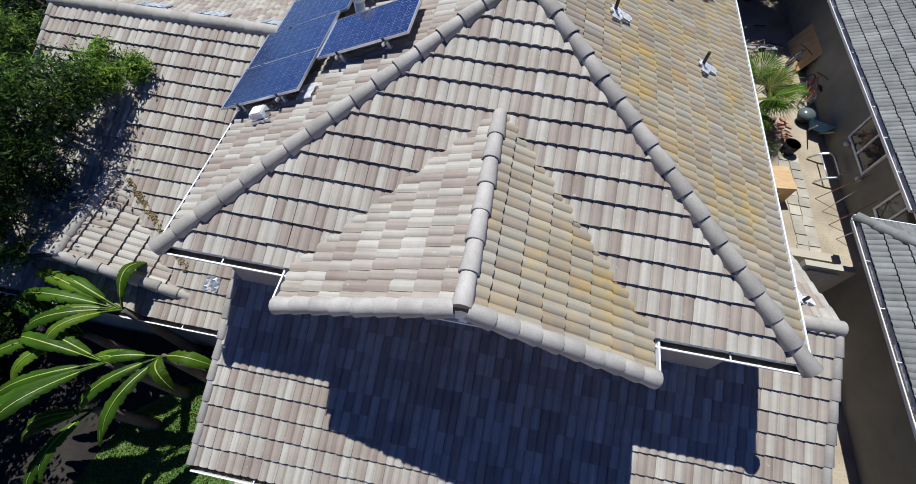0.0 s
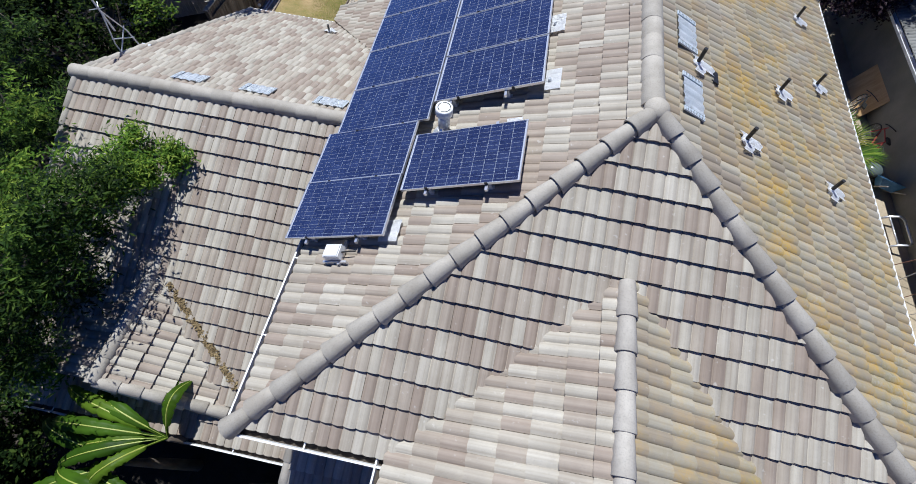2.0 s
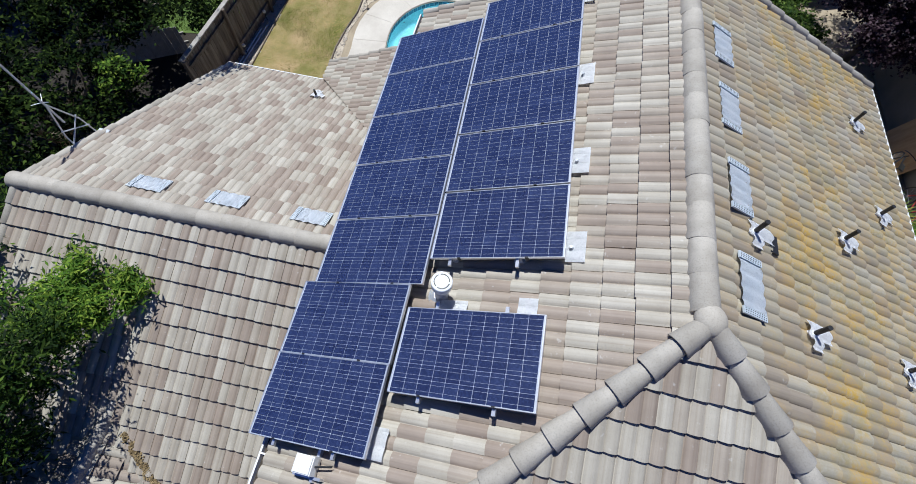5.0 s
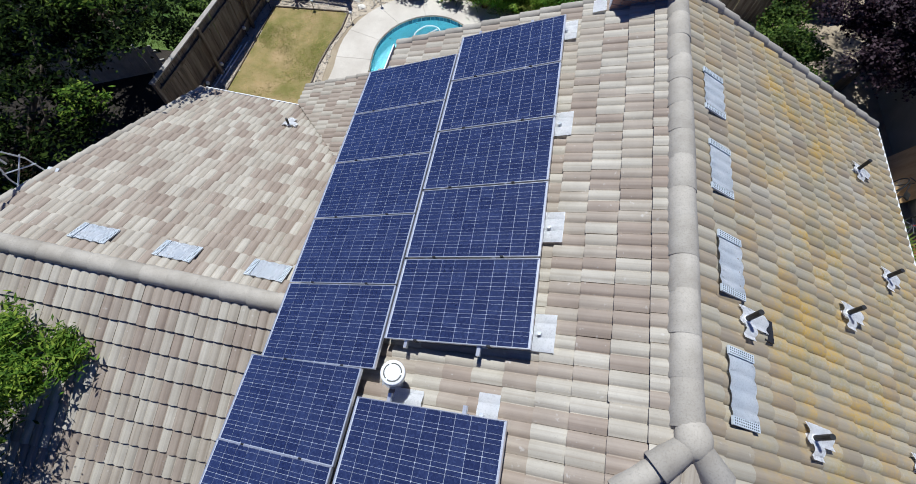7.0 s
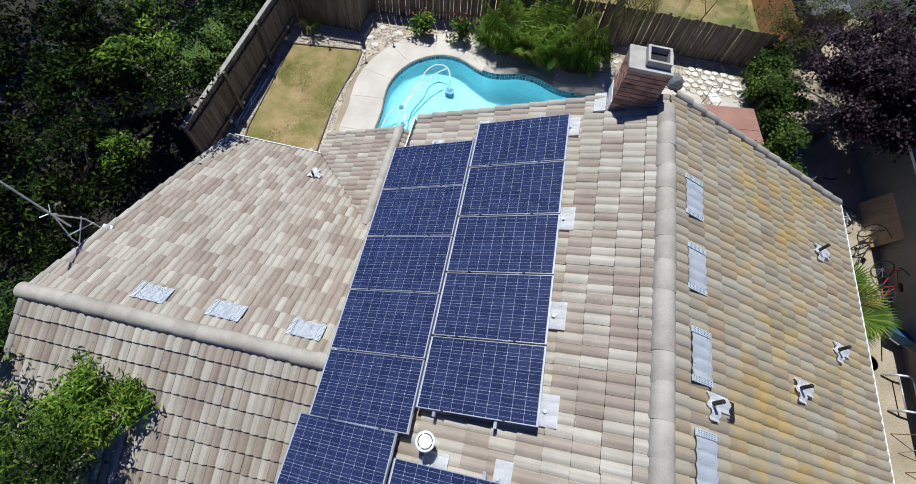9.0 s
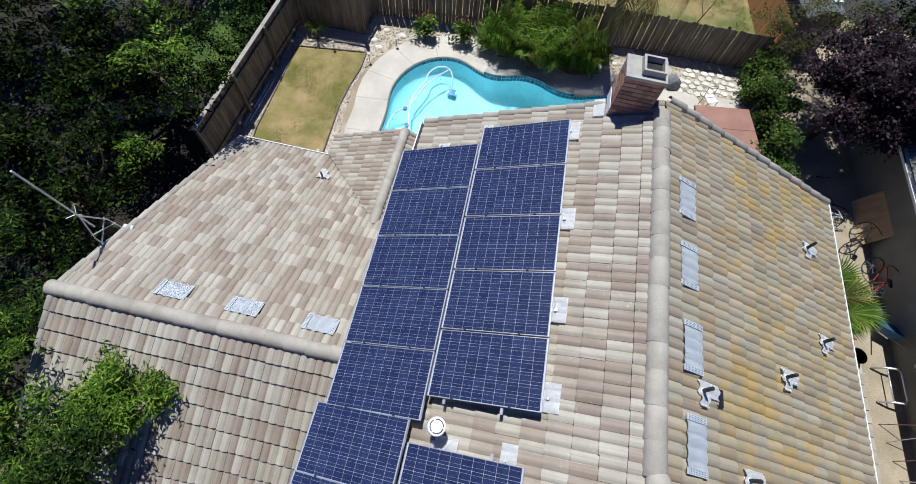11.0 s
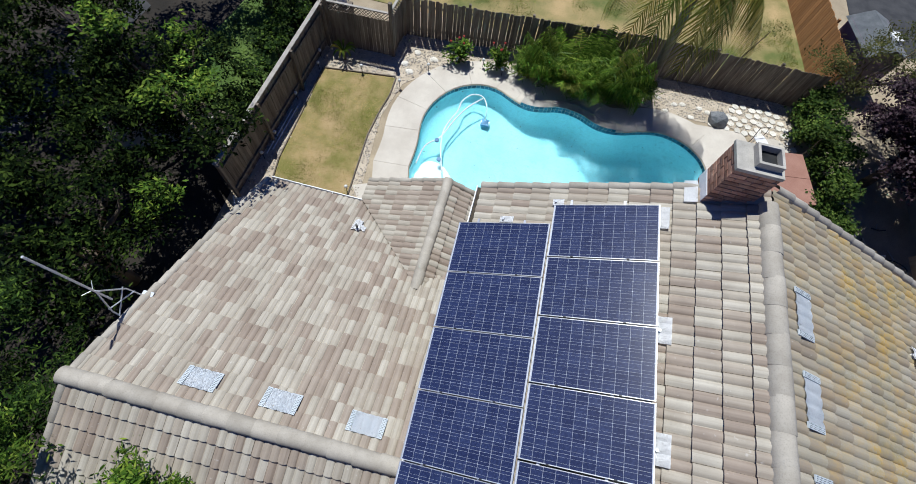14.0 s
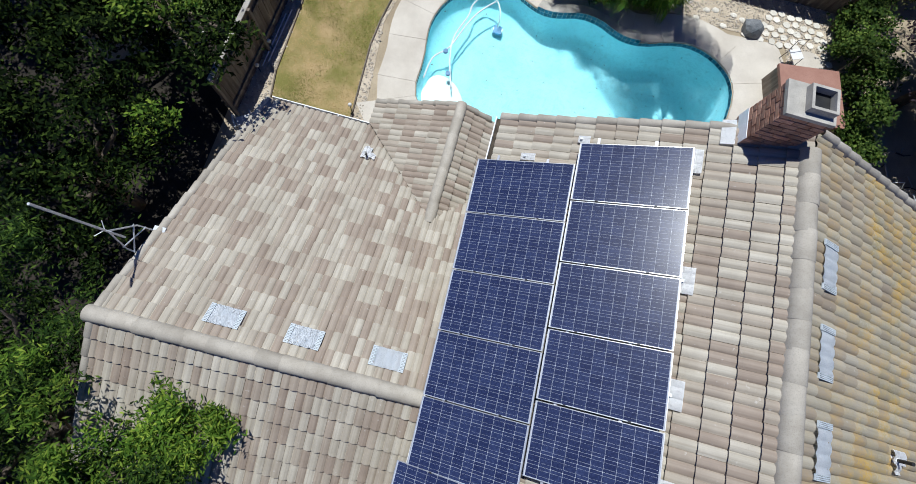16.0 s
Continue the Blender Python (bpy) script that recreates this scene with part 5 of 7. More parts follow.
enc = thing("corner_enclosure", (0, 0, G), "dark board enclosure with a lattice top in the yard corner", "enclosure")
for (x0, y0), (x1, y1) in (((-11.55, 14.35), (-9.2, 14.45)), ((-9.2, 14.45), (-9.1, 15.7))):
    d = Vector((x1 - x0, y1 - y0))
    n_b = int(d.length / 0.14)
    me = mesh_of("board", *board_arrays(0.139, 1.55), FENCE)
    for i in range(n_b):
        link("board", me, enc, pose(x0 + d.x * i / n_b, y0 + d.y * i / n_b, 0, 0, 0, math.degrees(math.atan2(d.y, d.x))))
    ang = math.degrees(math.atan2(d.y, d.x))
    for kk in range(int(d.length / 0.12)):
        for sgn in (-1, 1):
            bm = bmesh.new()
            a = Vector((x0, y0, 1.56)) + Vector((d.x, d.y, 0)) * (kk * 0.12 / d.length)
            b = a + Vector((d.x, d.y, 0)).normalized() * 0.3 * sgn + Vector((0, 0, 0.3))
            beam(bm, a, b, 0.006, 0.025)
            part("lattice_slat", bm, FENCE, enc)
    bm = beam(bmesh.new(), (x0, y0, 1.88), (x1, y1, 1.88), 0.09, 0.04)
    part("top_rail", bm, PALEWOOD, enc, "pale sun-bleached top rail")
for x, y, h in ((-9.15, 14.45, 2.3), (-11.55, 14.35, 1.95), (-9.05, 15.7, 2.3)):
    part("post", box(bmesh.new(), x - 0.06, x + 0.06, y - 0.06, y + 0.06, 0, h), FENCE, enc)
tank = thing("gas_bottle", (-11.1, 14.8, G + 1.5), "white steel gas bottle on the enclosure shelf", "gas bottle")
bm = tube(bmesh.new(), [(0, 0, 0), (0, 0, 0.06), (0, 0, 0.3), (0, 0, 0.36)], [0.12, 0.17, 0.17, 0.08], 18)
part("body", bm, WHITE, tank, "", True)
part("valve", tube(bmesh.new(), [(0, 0, 0.36), (0, 0, 0.44)], 0.03, 8), REDPAINT, tank, "red valve")
part("shelf", box(bmesh.new(), -0.3, 0.3, -0.25, 0.25, -1.5, -0.001), FENCE, tank)


# ---- plants ----
def leaves(name, blobs, per, size, material, seed, parent=None, clumps=22, spread=0.27, slim=0.42, droop=0.2, fill=0.55):
    """Leaf clumps filling soft blobs (x, y, z, radius)."""
    r = np.random.RandomState(seed)
    out = []
    for x, y, z, rad in blobs:
        k = max(6, int(clumps * rad * rad))
        d = r.normal(size=(k, 3))
        d /= np.linalg.norm(d, axis=1)[:, None]
        cen = np.array([x, y, z]) + d * (rad * (fill + (1 - fill) * r.rand(k, 1))) * np.array([1, 1, 0.72])
        big = spread * (0.55 + 0.9 * r.rand(k, 1, 1))
        out.append((cen[:, None, :] + r.normal(size=(k, per, 3)) * big * np.array([0.6, 0.6, 0.38])).reshape(-1, 3))
    c = np.concatenate(out)
    n_l = len(c)
    a = r.normal(size=(n_l, 3)) * np.array([1, 1, 0.45])
    a[:, 2] -= droop
    a /= np.linalg.norm(a, axis=1)[:, None]
    b = np.cross(a, r.normal(size=(n_l, 3)) * np.array([0.45, 0.45, 0.2]) + np.array([0, 0, 1.0]))
    b /= np.linalg.norm(b, axis=1)[:, None]
    s = size * (0.6 + 0.8 * r.rand(n_l, 1))
    v = np.stack([c - a * s * 0.5, c + b * s * slim * 0.5 - a * s * 0.05, c + a * s * 0.5, c - b * s * slim * 0.5 - a * s * 0.05], 1).reshape(-1, 3)
    f = np.arange(n_l * 4).reshape(-1, 4)
    me = mesh_of(name, v.tolist(), f.tolist(), material)
    return link(name, me, parent)


def tree(at, blobs, label, material, per=60, size=0.13, seed=1, trunk=0.16, extra=None, clumps=22, group="yard trees", slim=0.42, fill=0.55):
    t = thing("tree", (*at, G), label, "tree", group)
    rel = [(x - at[0], y - at[1], z - G, r) for x, y, z, r in blobs]
    top = sum(b[2] for b in rel) / len(rel)
    bm = tube(bmesh.new(), [(0, 0, -0.05), (0.05, 0.02, top * 0.3), (-0.04, 0.05, top * 0.62)], [trunk * 1.3, trunk, trunk * 0.8], 10)
    part("trunk", bm, TRUNK, t, "", True)
    for x, y, z, r in rel:
        bm = tube(bmesh.new(), [(-0.02, 0.03, top * 0.5), (x * 0.5, y * 0.5, (top * 0.5 + z) * 0.52), (x * 0.85, y * 0.85, z * 0.93), (x, y, z + r * 0.3)], [trunk * 0.6, trunk * 0.42, trunk * 0.25, 0.015], 7)
        part("limb", bm, TRUNK, t, "", True)
    leaves("crown", rel, per, size, material, seed, t, clumps, slim=slim, fill=fill)["kind"] = "stuff"
    # bright clumps: young shoots by the wing, painted sunlight on the western crowns
    if extra:
        leaves("young_growth", [(x - at[0], y - at[1], z - G, r) for x, y, z, r in extra], per, size, LEAF_BRIGHT, seed + 50, t, 26, 0.2, slim)["kind"] = "stuff"
    return t


tree((-11.9, -1.6), [(-10.6, -0.6, 3.4, 1.3), (-9.7, -1.6, 2.9, 1.0), (-9.3, 0.0, 3.5, 0.9), (-11.4, -2.6, 3.4, 1.6), (-12.2, 0.8, 3.8, 1.7), (-10.2, -3.2, 2.6, 1.0), (-13.2, -1.0, 4.0, 1.9), (-9.4, -1.9, 3.8, 0.9), (-8.9, -2.8, 3.4, 0.6), (-9.6, -3.3, 3.4, 0.9), (-8.5, -1.6, 4.2, 0.55), (-8.8, -2.7, 3.9, 0.6), (-8.65, -2.0, 4.9, 0.7), (-8.35, -3.0, 4.6, 0.55), (-9.2, -2.9, 4.8, 0.9), (-8.2, -1.4, 4.6, 0.4), (-9.0, -3.9, 4.2, 0.7), (-9.4, -3.9, 3.5, 0.9), (-10.2, -4.5, 3.2, 1.0), (-8.7, -4.4, 3.6, 0.6)], "leafy tree reaching over the wing roof", LEAF_MID, 130, 0.115, 1, 0.15, slim=0.26, clumps=17,
     extra=[(-8.3, -0.15, 4.15, 0.55), (-9.0, -0.7, 3.9, 0.55), (-8.9, -4.2, 2.9, 0.5), (-7.7, -0.35, 4.15, 0.2), (-8.6, -0.6, 4.2, 0.38), (-8.0, -0.85, 4.25, 0.28), (-8.95, 0.25, 4.0, 0.38), (-7.95, -0.2, 4.1, 0.3), (-8.2, -1.2, 4.4, 0.4), (-8.7, -2.2, 4.9, 0.5), (-9.6, -1.2, 4.3, 0.6), (-10.6, -0.4, 4.8, 0.7), (-10.0, -2.4, 4.6, 0.6)])
tree((-13.6, 3.6), [(-12.6, 3.0, 2.6, 1.4), (-12.9, 5.0, 2.4, 1.4), (-14.6, 3.2, 3.4, 1.9), (-13.6, 6.4, 2.8, 1.6), (-15.6, 5.3, 3.2, 1.8)], "dense dark green tree beside the wing", LEAF_SHADED, 60, 0.13, 2, 0.17, extra=[(-12.1, 5.2, 2.6, 0.5)])
tree((-14.6, 9.0), [(-14.0, 8.2, 3.3, 1.5), (-15.7, 8.6, 3.9, 1.9), (-13.3, 9.6, 2.5, 1.1), (-16.7, 10.2, 3.6, 1.6), (-14.4, 7.0, 2.9, 1.3), (-12.2, 7.2, 3.2, 0.8), (-11.3, 7.2, 3.6, 0.6), (-10.55, 7.05, 3.85, 0.5), (-10.8, 6.3, 3.8, 0.45)], "dense dark green tree behind the side fence", LEAF_SHADED, 60, 0.13, 3, 0.17, extra=[(-13.0, 9.2, 3.7, 0.5), (-11.6, 7.4, 3.9, 0.5), (-12.3, 8.2, 3.7, 0.5), (-12.4, 7.0, 3.9, 0.4), (-13.9, 8.4, 4.6, 0.6)])
tree((-18.6, 4.6), [(-18.0, 3.4, 3.6, 2.1), (-19.6, 5.6, 4.2, 2.2), (-17.4, 6.6, 3.9, 1.9), (-20.6, 3.2, 3.8, 2.0)], "large shade tree further into the west lot", LEAF_SHADED, 55, 0.15, 4, 0.2)
tree((-19.2, 11.6), [(-18.2, 11.6, 4.0, 1.9), (-20.6, 12.4, 4.4, 2.3), (-19.4, 9.6, 3.8, 1.7), (-17.4, 14.4, 3.6, 2.0)], "large shade tree above the grey path", LEAF_SHADED, 55, 0.15, 5, 0.2)
tree((-22.0, 8.0), [(-21.4, 7.0, 3.8, 2.0), (-22.6, 9.4, 4.2, 2.3), (-21.0, 10.4, 3.6, 1.6), (-23.4, 6.2, 3.8, 2.0)], "large shade tree at the far west", LEAF_SHADED, 55, 0.15, 12, 0.2)
tree((-16.4, -1.6), [(-15.6, -2.4, 3.2, 1.9), (-16.6, 0.4, 3.8, 2.0), (-14.2, -4.2, 2.8, 1.8), (-18.2, -2.4, 3.6, 2.1)], "dark tree in the front corner of the lot", LEAF_SHADED, 55, 0.15, 6, 0.18)
# added tree: its dark crown and shadow stand in for the shaded corner
tree((-11.2, -6.6), [(-10.6, -6.0, 2.6, 1.5), (-9.8, -7.6, 2.2, 1.2), (-11.8, -7.8, 2.8, 1.6), (-9.4, -5.4, 1.6, 0.7), (-8.9, -7.4, 2.7, 0.8), (-8.7, -8.6, 3.0, 0.9)], "added dark tree standing in for shade beside the front lawn", LEAF_SHADED, 60, 0.13, 11, 0.13)
tree((-14.8, 15.6), [(-14.2, 15.2, 2.6, 1.5), (-15.8, 16.6, 3.0, 1.8), (-13.4, 13.8, 1.9, 0.9), (-13.2, 16.8, 2.4, 1.3)], "bushy tree beyond the corner of the fence", LEAF_SHADED, 55, 0.13, 7, 0.14)
tree((9.0, 13.8), [(8.6, 13.5, 2.6, 1.2), (9.8, 13.0, 3.2, 1.3), (7.9, 14.4, 2.5, 1.2), (10.4, 12.1, 3.6, 1.1), (10.4, 13.9, 3.0, 1.3), (8.9, 15.1, 2.6, 1.3), (8.4, 12.5, 1.9, 0.9), (9.4, 12.2, 2.3, 0.9)], "purple-leaved plum tree with dense dark foliage", LEAF_PURPLE, 80, 0.11, 8, 0.14, clumps=42, slim=0.6)
OLIVE = leaf_material("olive leaves", (0.05, 0.065, 0.018), (0.085, 0.095, 0.028), (0.15, 0.14, 0.05))
tree((8.0, 17.2), [(7.4, 16.8, 2.0, 1.1), (8.8, 17.4, 2.4, 1.3), (9.8, 16.6, 2.2, 1.2), (6.7, 17.3, 1.5, 0.7)], "olive green tree by the shed", OLIVE, 70, 0.10, 9, 0.11)
tree((11.6, 18.6), [(11.2, 18.0, 2.8, 1.7), (12.8, 19.0, 3.0, 1.9), (11.4, 16.2, 2.8, 1.6)], "dark tree beyond the plum tree", LEAF_SHADED, 50, 0.14, 10, 0.15)


def hedge(name, blobs, label, material, category, per=70, size=0.09, seed=20, clumps=60, slim=0.7, stem=True):
    b0 = blobs[0]
    h = thing(name, (b0[0], b0[1], G), label, category)
    rel = [(x - b0[0], y - b0[1], z - G, r) for x, y, z, r in blobs]
    for x, y, z, r in rel:
        part("stem", tube(bmesh.new(), [(x, y, 0), (x + 0.05, y, z * 0.5), (x, y + 0.04, z)], [0.03, 0.024, 0.01], 6), TRUNK, h)
    leaves("foliage", rel, per, size, material, seed, h, clumps, 0.2, slim)
    return h


IVY = leaf_material("ivy leaves", (0.022, 0.05, 0.010), (0.055, 0.10, 0.018), (0.14, 0.20, 0.04))
rnd = random.Random(31)
hedge("ivy", [(6.75 + rnd.uniform(-0.35, 0.45), 10.2 + 0.2 * k, rnd.uniform(0.0, 1.15), rnd.uniform(0.24, 0.46)) for k in range(33)], "thick ivy smothering the side fence", IVY, "ivy", 70, 0.10, 21, 60)
hedge("shrub", [(7.95, 5.8, 0.2, 0.33), (7.9, 5.2, 0.2, 0.33), (7.9, 4.6, 0.15, 0.33), (7.65, 2.6, 0.0, 0.3)], "low bright green clipped shrub by the wall", LEAF_BRIGHT, "shrub", 60, 0.07, 22, 90)
hedge("shrub", [(-12.9, 12.6, 0.9, 0.7), (-12.8, 13.9, 1.0, 0.75), (-13.0, 11.3, 0.8, 0.55)], "lit green shrubs on the side lawn", LEAF_MID, "shrub", 70, 0.11, 27, 45)
hedge("shrub", [(-13.0, 10.2, 0.4, 0.7), (-12.9, 15.2, 0.5, 0.7)], "leafy shrub outside the lawn fence", LEAF_SHADED, "shrub", 70, 0.11, 23, 45)
hedge("shrub", [(-9.6, -8.6, 0.3, 0.9), (-10.6, -6.6, 0.4, 1.0), (-10.8, -4.8, 0.7, 0.9)], "dark shrub beyond the front lawn", LEAF_SHADED, "shrub", 70, 0.10, 25, 45)
for x, y in ((-6.75, 14.95), (-5.2, 15.1)):
    pl = hedge("flowering_plant", [(x, y, 0.05, 0.36), (x + 0.1, y, 0.35, 0.25)], "leafy garden plant with red flowers", LEAF_BRIGHT, "plant", 40, 0.17, int(30 + x), 60, 0.35)
    for k in range(4):
        bm = bmesh.new()
        bmesh.ops.create_icosphere(bm, subdivisions=1, radius=0.05, matrix=Matrix.Translation((0.25 * math.cos(k * 2.0 + x), 0.2 * math.sin(k * 2.3), 0.95 + 0.07 * k)))
        part("flower", bm, REDPAINT, pl, "red flower head")


def frond(bm, base, out, length, rise, drop, leaf, pairs, width=0.02, tilt=0.6):
    """A feather frond: a bowed rib and paired leaflets."""
    base, out = Vector(base), Vector(out).normalized()
    side = out.cross(Vector((0, 0, 1))).normalized()
    pts = []
    for k in range(pairs + 1):
        f = k / pairs
        pts.append(base + out * (length * (f - 0.25 * f * f * drop)) + Vector((0, 0, rise * f - drop * length * 0.75 * f * f)))
    for k in range(pairs):
        p, q = pts[k], pts[k + 1]
        w = side * 0.012
        bm.faces.new([bm.verts.new(v) for v in (p - w, p + w, q + w, q - w)])
        f = (k + 1) / pairs
        if f < 0.12:
            continue
        ll = leaf * (0.35 + 1.0 * math.sin(math.pi * min(1, f * 0.85 + 0.1)))
        d = (q - p).normalized()
        for s in (-1, 1):
            tip = q + side * s * ll * 0.8 + d * ll * 0.45 + Vector((0, 0, -ll * tilt * random.uniform(0.6, 1.2)))
            mid = q + (tip - q) * 0.5 + Vector((0, 0, ll * 0.12))
            e = d * width
            bm.faces.new([bm.verts.new(v) for v in (q - e, q + e, mid + e * 0.8, mid - e * 0.8)])
            bm.faces.new([bm.verts.new(v) for v in (mid - e * 0.8, mid + e * 0.8, tip)])
    return bm


random.seed(12)
palm = thing("palm_tree", (0.75, 15.95, G), "feather palm with long drooping golden-green fronds", "palm tree")
part("trunk", tube(bmesh.new(), [(0, 0, -0.05), (-0.1, -0.15, 1.1), (-0.32, -0.5, 2.8), (-0.6, -1.0, 4.8), (-0.75, -1.3, 6.1)], [0.21, 0.17, 0.15, 0.14, 0.07], 12), TRUNK, palm, "", True)
LEAF_GOLD = leaf_material("sunlit palm leaflets", (0.09, 0.115, 0.02), (0.20, 0.19, 0.035), (0.38, 0.31, 0.07), 0.4)
for k in range(17):
    a = k * 2.4 + 0.5
    bm = frond(bmesh.new(), (-0.75, -1.3, 6.0), (math.cos(a), math.sin(a), 0), random.uniform(2.7, 3.3), random.uniform(0.6, 1.2), random.uniform(1.1, 1.5), 0.62, 44, 0.026, 1.1)
    part("frond", bm, LEAF_GOLD if k % 3 else LEAF_PALM, palm)
LEAF_CLUMP = leaf_material("clump palm leaflets", (0.04, 0.09, 0.012), (0.11, 0.20, 0.025), (0.27, 0.36, 0.06), 0.4)
clump = thing("palm_clump", (-1.8, 15.15, G), "dense clump of low feathery palms by the pool", "palm clump")
for k in range(110):
    a, rr = k * 2.4, math.sqrt(random.uniform(0.02, 1.0))
    b = (rr * math.cos(a) * 1.7, rr * math.sin(a) * 0.35, random.uniform(0.1, 0.5))
    bm = frond(bmesh.new(), b, (math.cos(a + random.uniform(-0.7, 0.7)), math.sin(a) * 0.8 + 0.1, 0), random.uniform(0.9, 1.5), random.uniform(1.3, 2.3), random.uniform(0.6, 1.2), 0.42, 24, 0.017, 0.8)
    part("frond", bm, LEAF_CLUMP if k % 7 else LEAF_PALM, clump)
o = leaves("inner_foliage", [(-2.1 + 0.58 * k, 0.12 * (-1) ** k, 0.65 + 0.2 * math.sin(k * 1.9), 0.6) for k in range(8)], 70, 0.40, LEAF_CLUMP, 77, clump, 48, 0.26, 0.07, -0.25, 0.5)
o["kind"] = "stuff"


def fan_leaf(bm, base, tip_dir, stem, size, blades=26):
    base, d = Vector(base), Vector(tip_dir).normalized()
    c = base + d * stem
    side = d.cross(Vector((0, 0, 1))).normalized()
    w = side * 0.012
    bm.faces.new([bm.verts.new(v) for v in (base - w, base + w, c + w, c - w)])
    for k in range(blades):
        t = radians(-125 + 250 * k / (blades - 1))
        e = d * math.cos(t) + side * math.sin(t)
        ln = size * (0.8 + 0.2 * math.cos(t)) * random.uniform(0.92, 1.05)
        s = e.cross(Vector((0, 0, 1))).normalized() * 0.024
        mid, tip = c + e * ln * 0.6 + Vector((0, 0, 0.03)), c + e * ln + Vector((0, 0, -0.14 * ln))
        bm.faces.new([bm.verts.new(v) for v in (c, mid - s, tip, mid + s)])
    return bm


fan = thing("fan_palm", (7.5, 6.2, G), "young fan palm with wide green fans by the wall", "fan palm")
part("trunk", tube(bmesh.new(), [(0, 0, -0.05), (0, 0, 0.9)], [0.13, 0.11], 10), TRUNK, fan)
for k in range(18):
    a = k * 2.4
    part("fan", fan_leaf(bmesh.new(), (0, 0, 0.9), (math.cos(a), math.sin(a), 0.25 + 0.35 * (k % 3)), 0.7 + 0.15 * (k % 2), 0.98, 40), LEAF_PALM if k % 4 == 0 else LEAF_BRIGHT, fan)


def banana_leaf(bm, base, out, length, width, rise, drop):
    base, out = Vector(base), Vector(out).normalized()
    side = out.cross(Vector((0, 0, 1))).normalized()
    n_s = 40
    prev = None
    for k in range(n_s + 1):
        f = k / n_s
        p = base + out * length * f * (1 - 0.12 * f) + Vector((0, 0, rise * math.sin(f * 1.9) - drop * f * f))
        g = max(0.0, (f - 0.16) / 0.84)
        w = width * (math.sin(math.pi * min(1.0, g * 0.93 + 0.05)) ** 0.55) if g > 0 else 0.02
        w *= random.choice((0.80, 0.95, 0.98, 1.0, 1.02)) if f > 0.25 else 1.0
        fold = Vector((0, 0, -w * 0.32))
        row = [p - side * w + fold * random.uniform(0.7, 1.5), p - side * w * 0.5 + Vector((0, 0, 0.03)), p + Vector((0, 0, -0.02)), p + side * w * 0.5 + Vector((0, 0, 0.03)), p + side * w + fold * random.uniform(0.7, 1.5)]
        row = [bm.verts.new(v) for v in row]
        if prev:
            for i in range(4):
                bm.faces.new((prev[i], prev[i + 1], row[i + 1], row[i]))
        prev = row
    return bm


def banana_rib(bm, base, out, length, rise, drop):
    base, out = Vector(base), Vector(out).normalized()
    pts = []
    for k in range(14):
        f = k / 13
        pts.append(base + out * length * f * (1 - 0.12 * f) + Vector((0, 0, rise * math.sin(f * 1.9) - drop * f * f - 0.005)))
    return tube(bm, pts, [0.017 - 0.012 * k / 13 for k in range(14)], 6)


RIB = mat("leaf midrib", (0.30, 0.34, 0.06), (0.38, 0.42, 0.09), 3, 30, 0.5)
for (bx, by, h, spec) in ((-6.4, -4.78, 2.75, ((112, 1.3), (150, 1.5), (168, 1.9), (182, 1.8), (198, 1.6), (214, 1.5), (236, 1.2), (85, 0.8))),
                          (-6.15, -5.75, 2.7, ((172, 1.7), (186, 2.0), (200, 2.2), (213, 2.1), (226, 1.9), (240, 1.6), (150, 1.2))),
                          (-5.35, -5.42, 2.5, ((212, 1.3), (232, 1.5), (250, 1.5), (266, 1.3), (15, 0.9), (180, 1.2), (330, 0.7))),
                          (-7.1, -5.3, 2.4, ((165, 1.3), (190, 1.5), (215, 1.4), (240, 1.2), (140, 1.0))),
                          (-6.5, -6.5, 1.9, ((190, 1.3), (215, 1.4), (240, 1.3), (262, 1.1)))):
    ban = thing("banana_plant", (bx, by, G), "banana plant with long torn bright green leaves", "banana plant", "banana plants")
    part("stem", tube(bmesh.new(), [(0, 0, -0.05), (-0.05, 0.0, h * 0.6), (-0.12, -0.02, h)], [0.13, 0.10, 0.06], 10), TRUNK, ban, "", True)
    for a, ln in spec:
        o = (math.cos(radians(a)), math.sin(radians(a)), 0)
        a += random.uniform(-22, 22)
        o = (math.cos(radians(a)), math.sin(radians(a)), 0)
        rise, drop = random.uniform(0.3, 0.9), random.uniform(0.5, 1.2)
        leaf = part("leaf", banana_leaf(bmesh.new(), (-0.12, -0.02, h), o, ln * 1.35, 0.135, rise, drop), LEAF_BANANA, ban, "", True)
        part("midrib", banana_rib(bmesh.new(), (-0.12, -0.02, h), o, ln * 1.35, rise, drop), RIB, leaf)
hose = thing("garden_hose", (0, 0, G + 0.05), "thin green garden hose lying on the lawn", "hose")
part("tube", tube(bmesh.new(), [(-7.6, -6.5, 0), (-7.0, -6.3, 0.01), (-6.4, -6.35, 0), (-5.8, -6.1, 0.01), (-5.2, -6.2, 0)], 0.012, 6), LEAF_BRIGHT, hose)


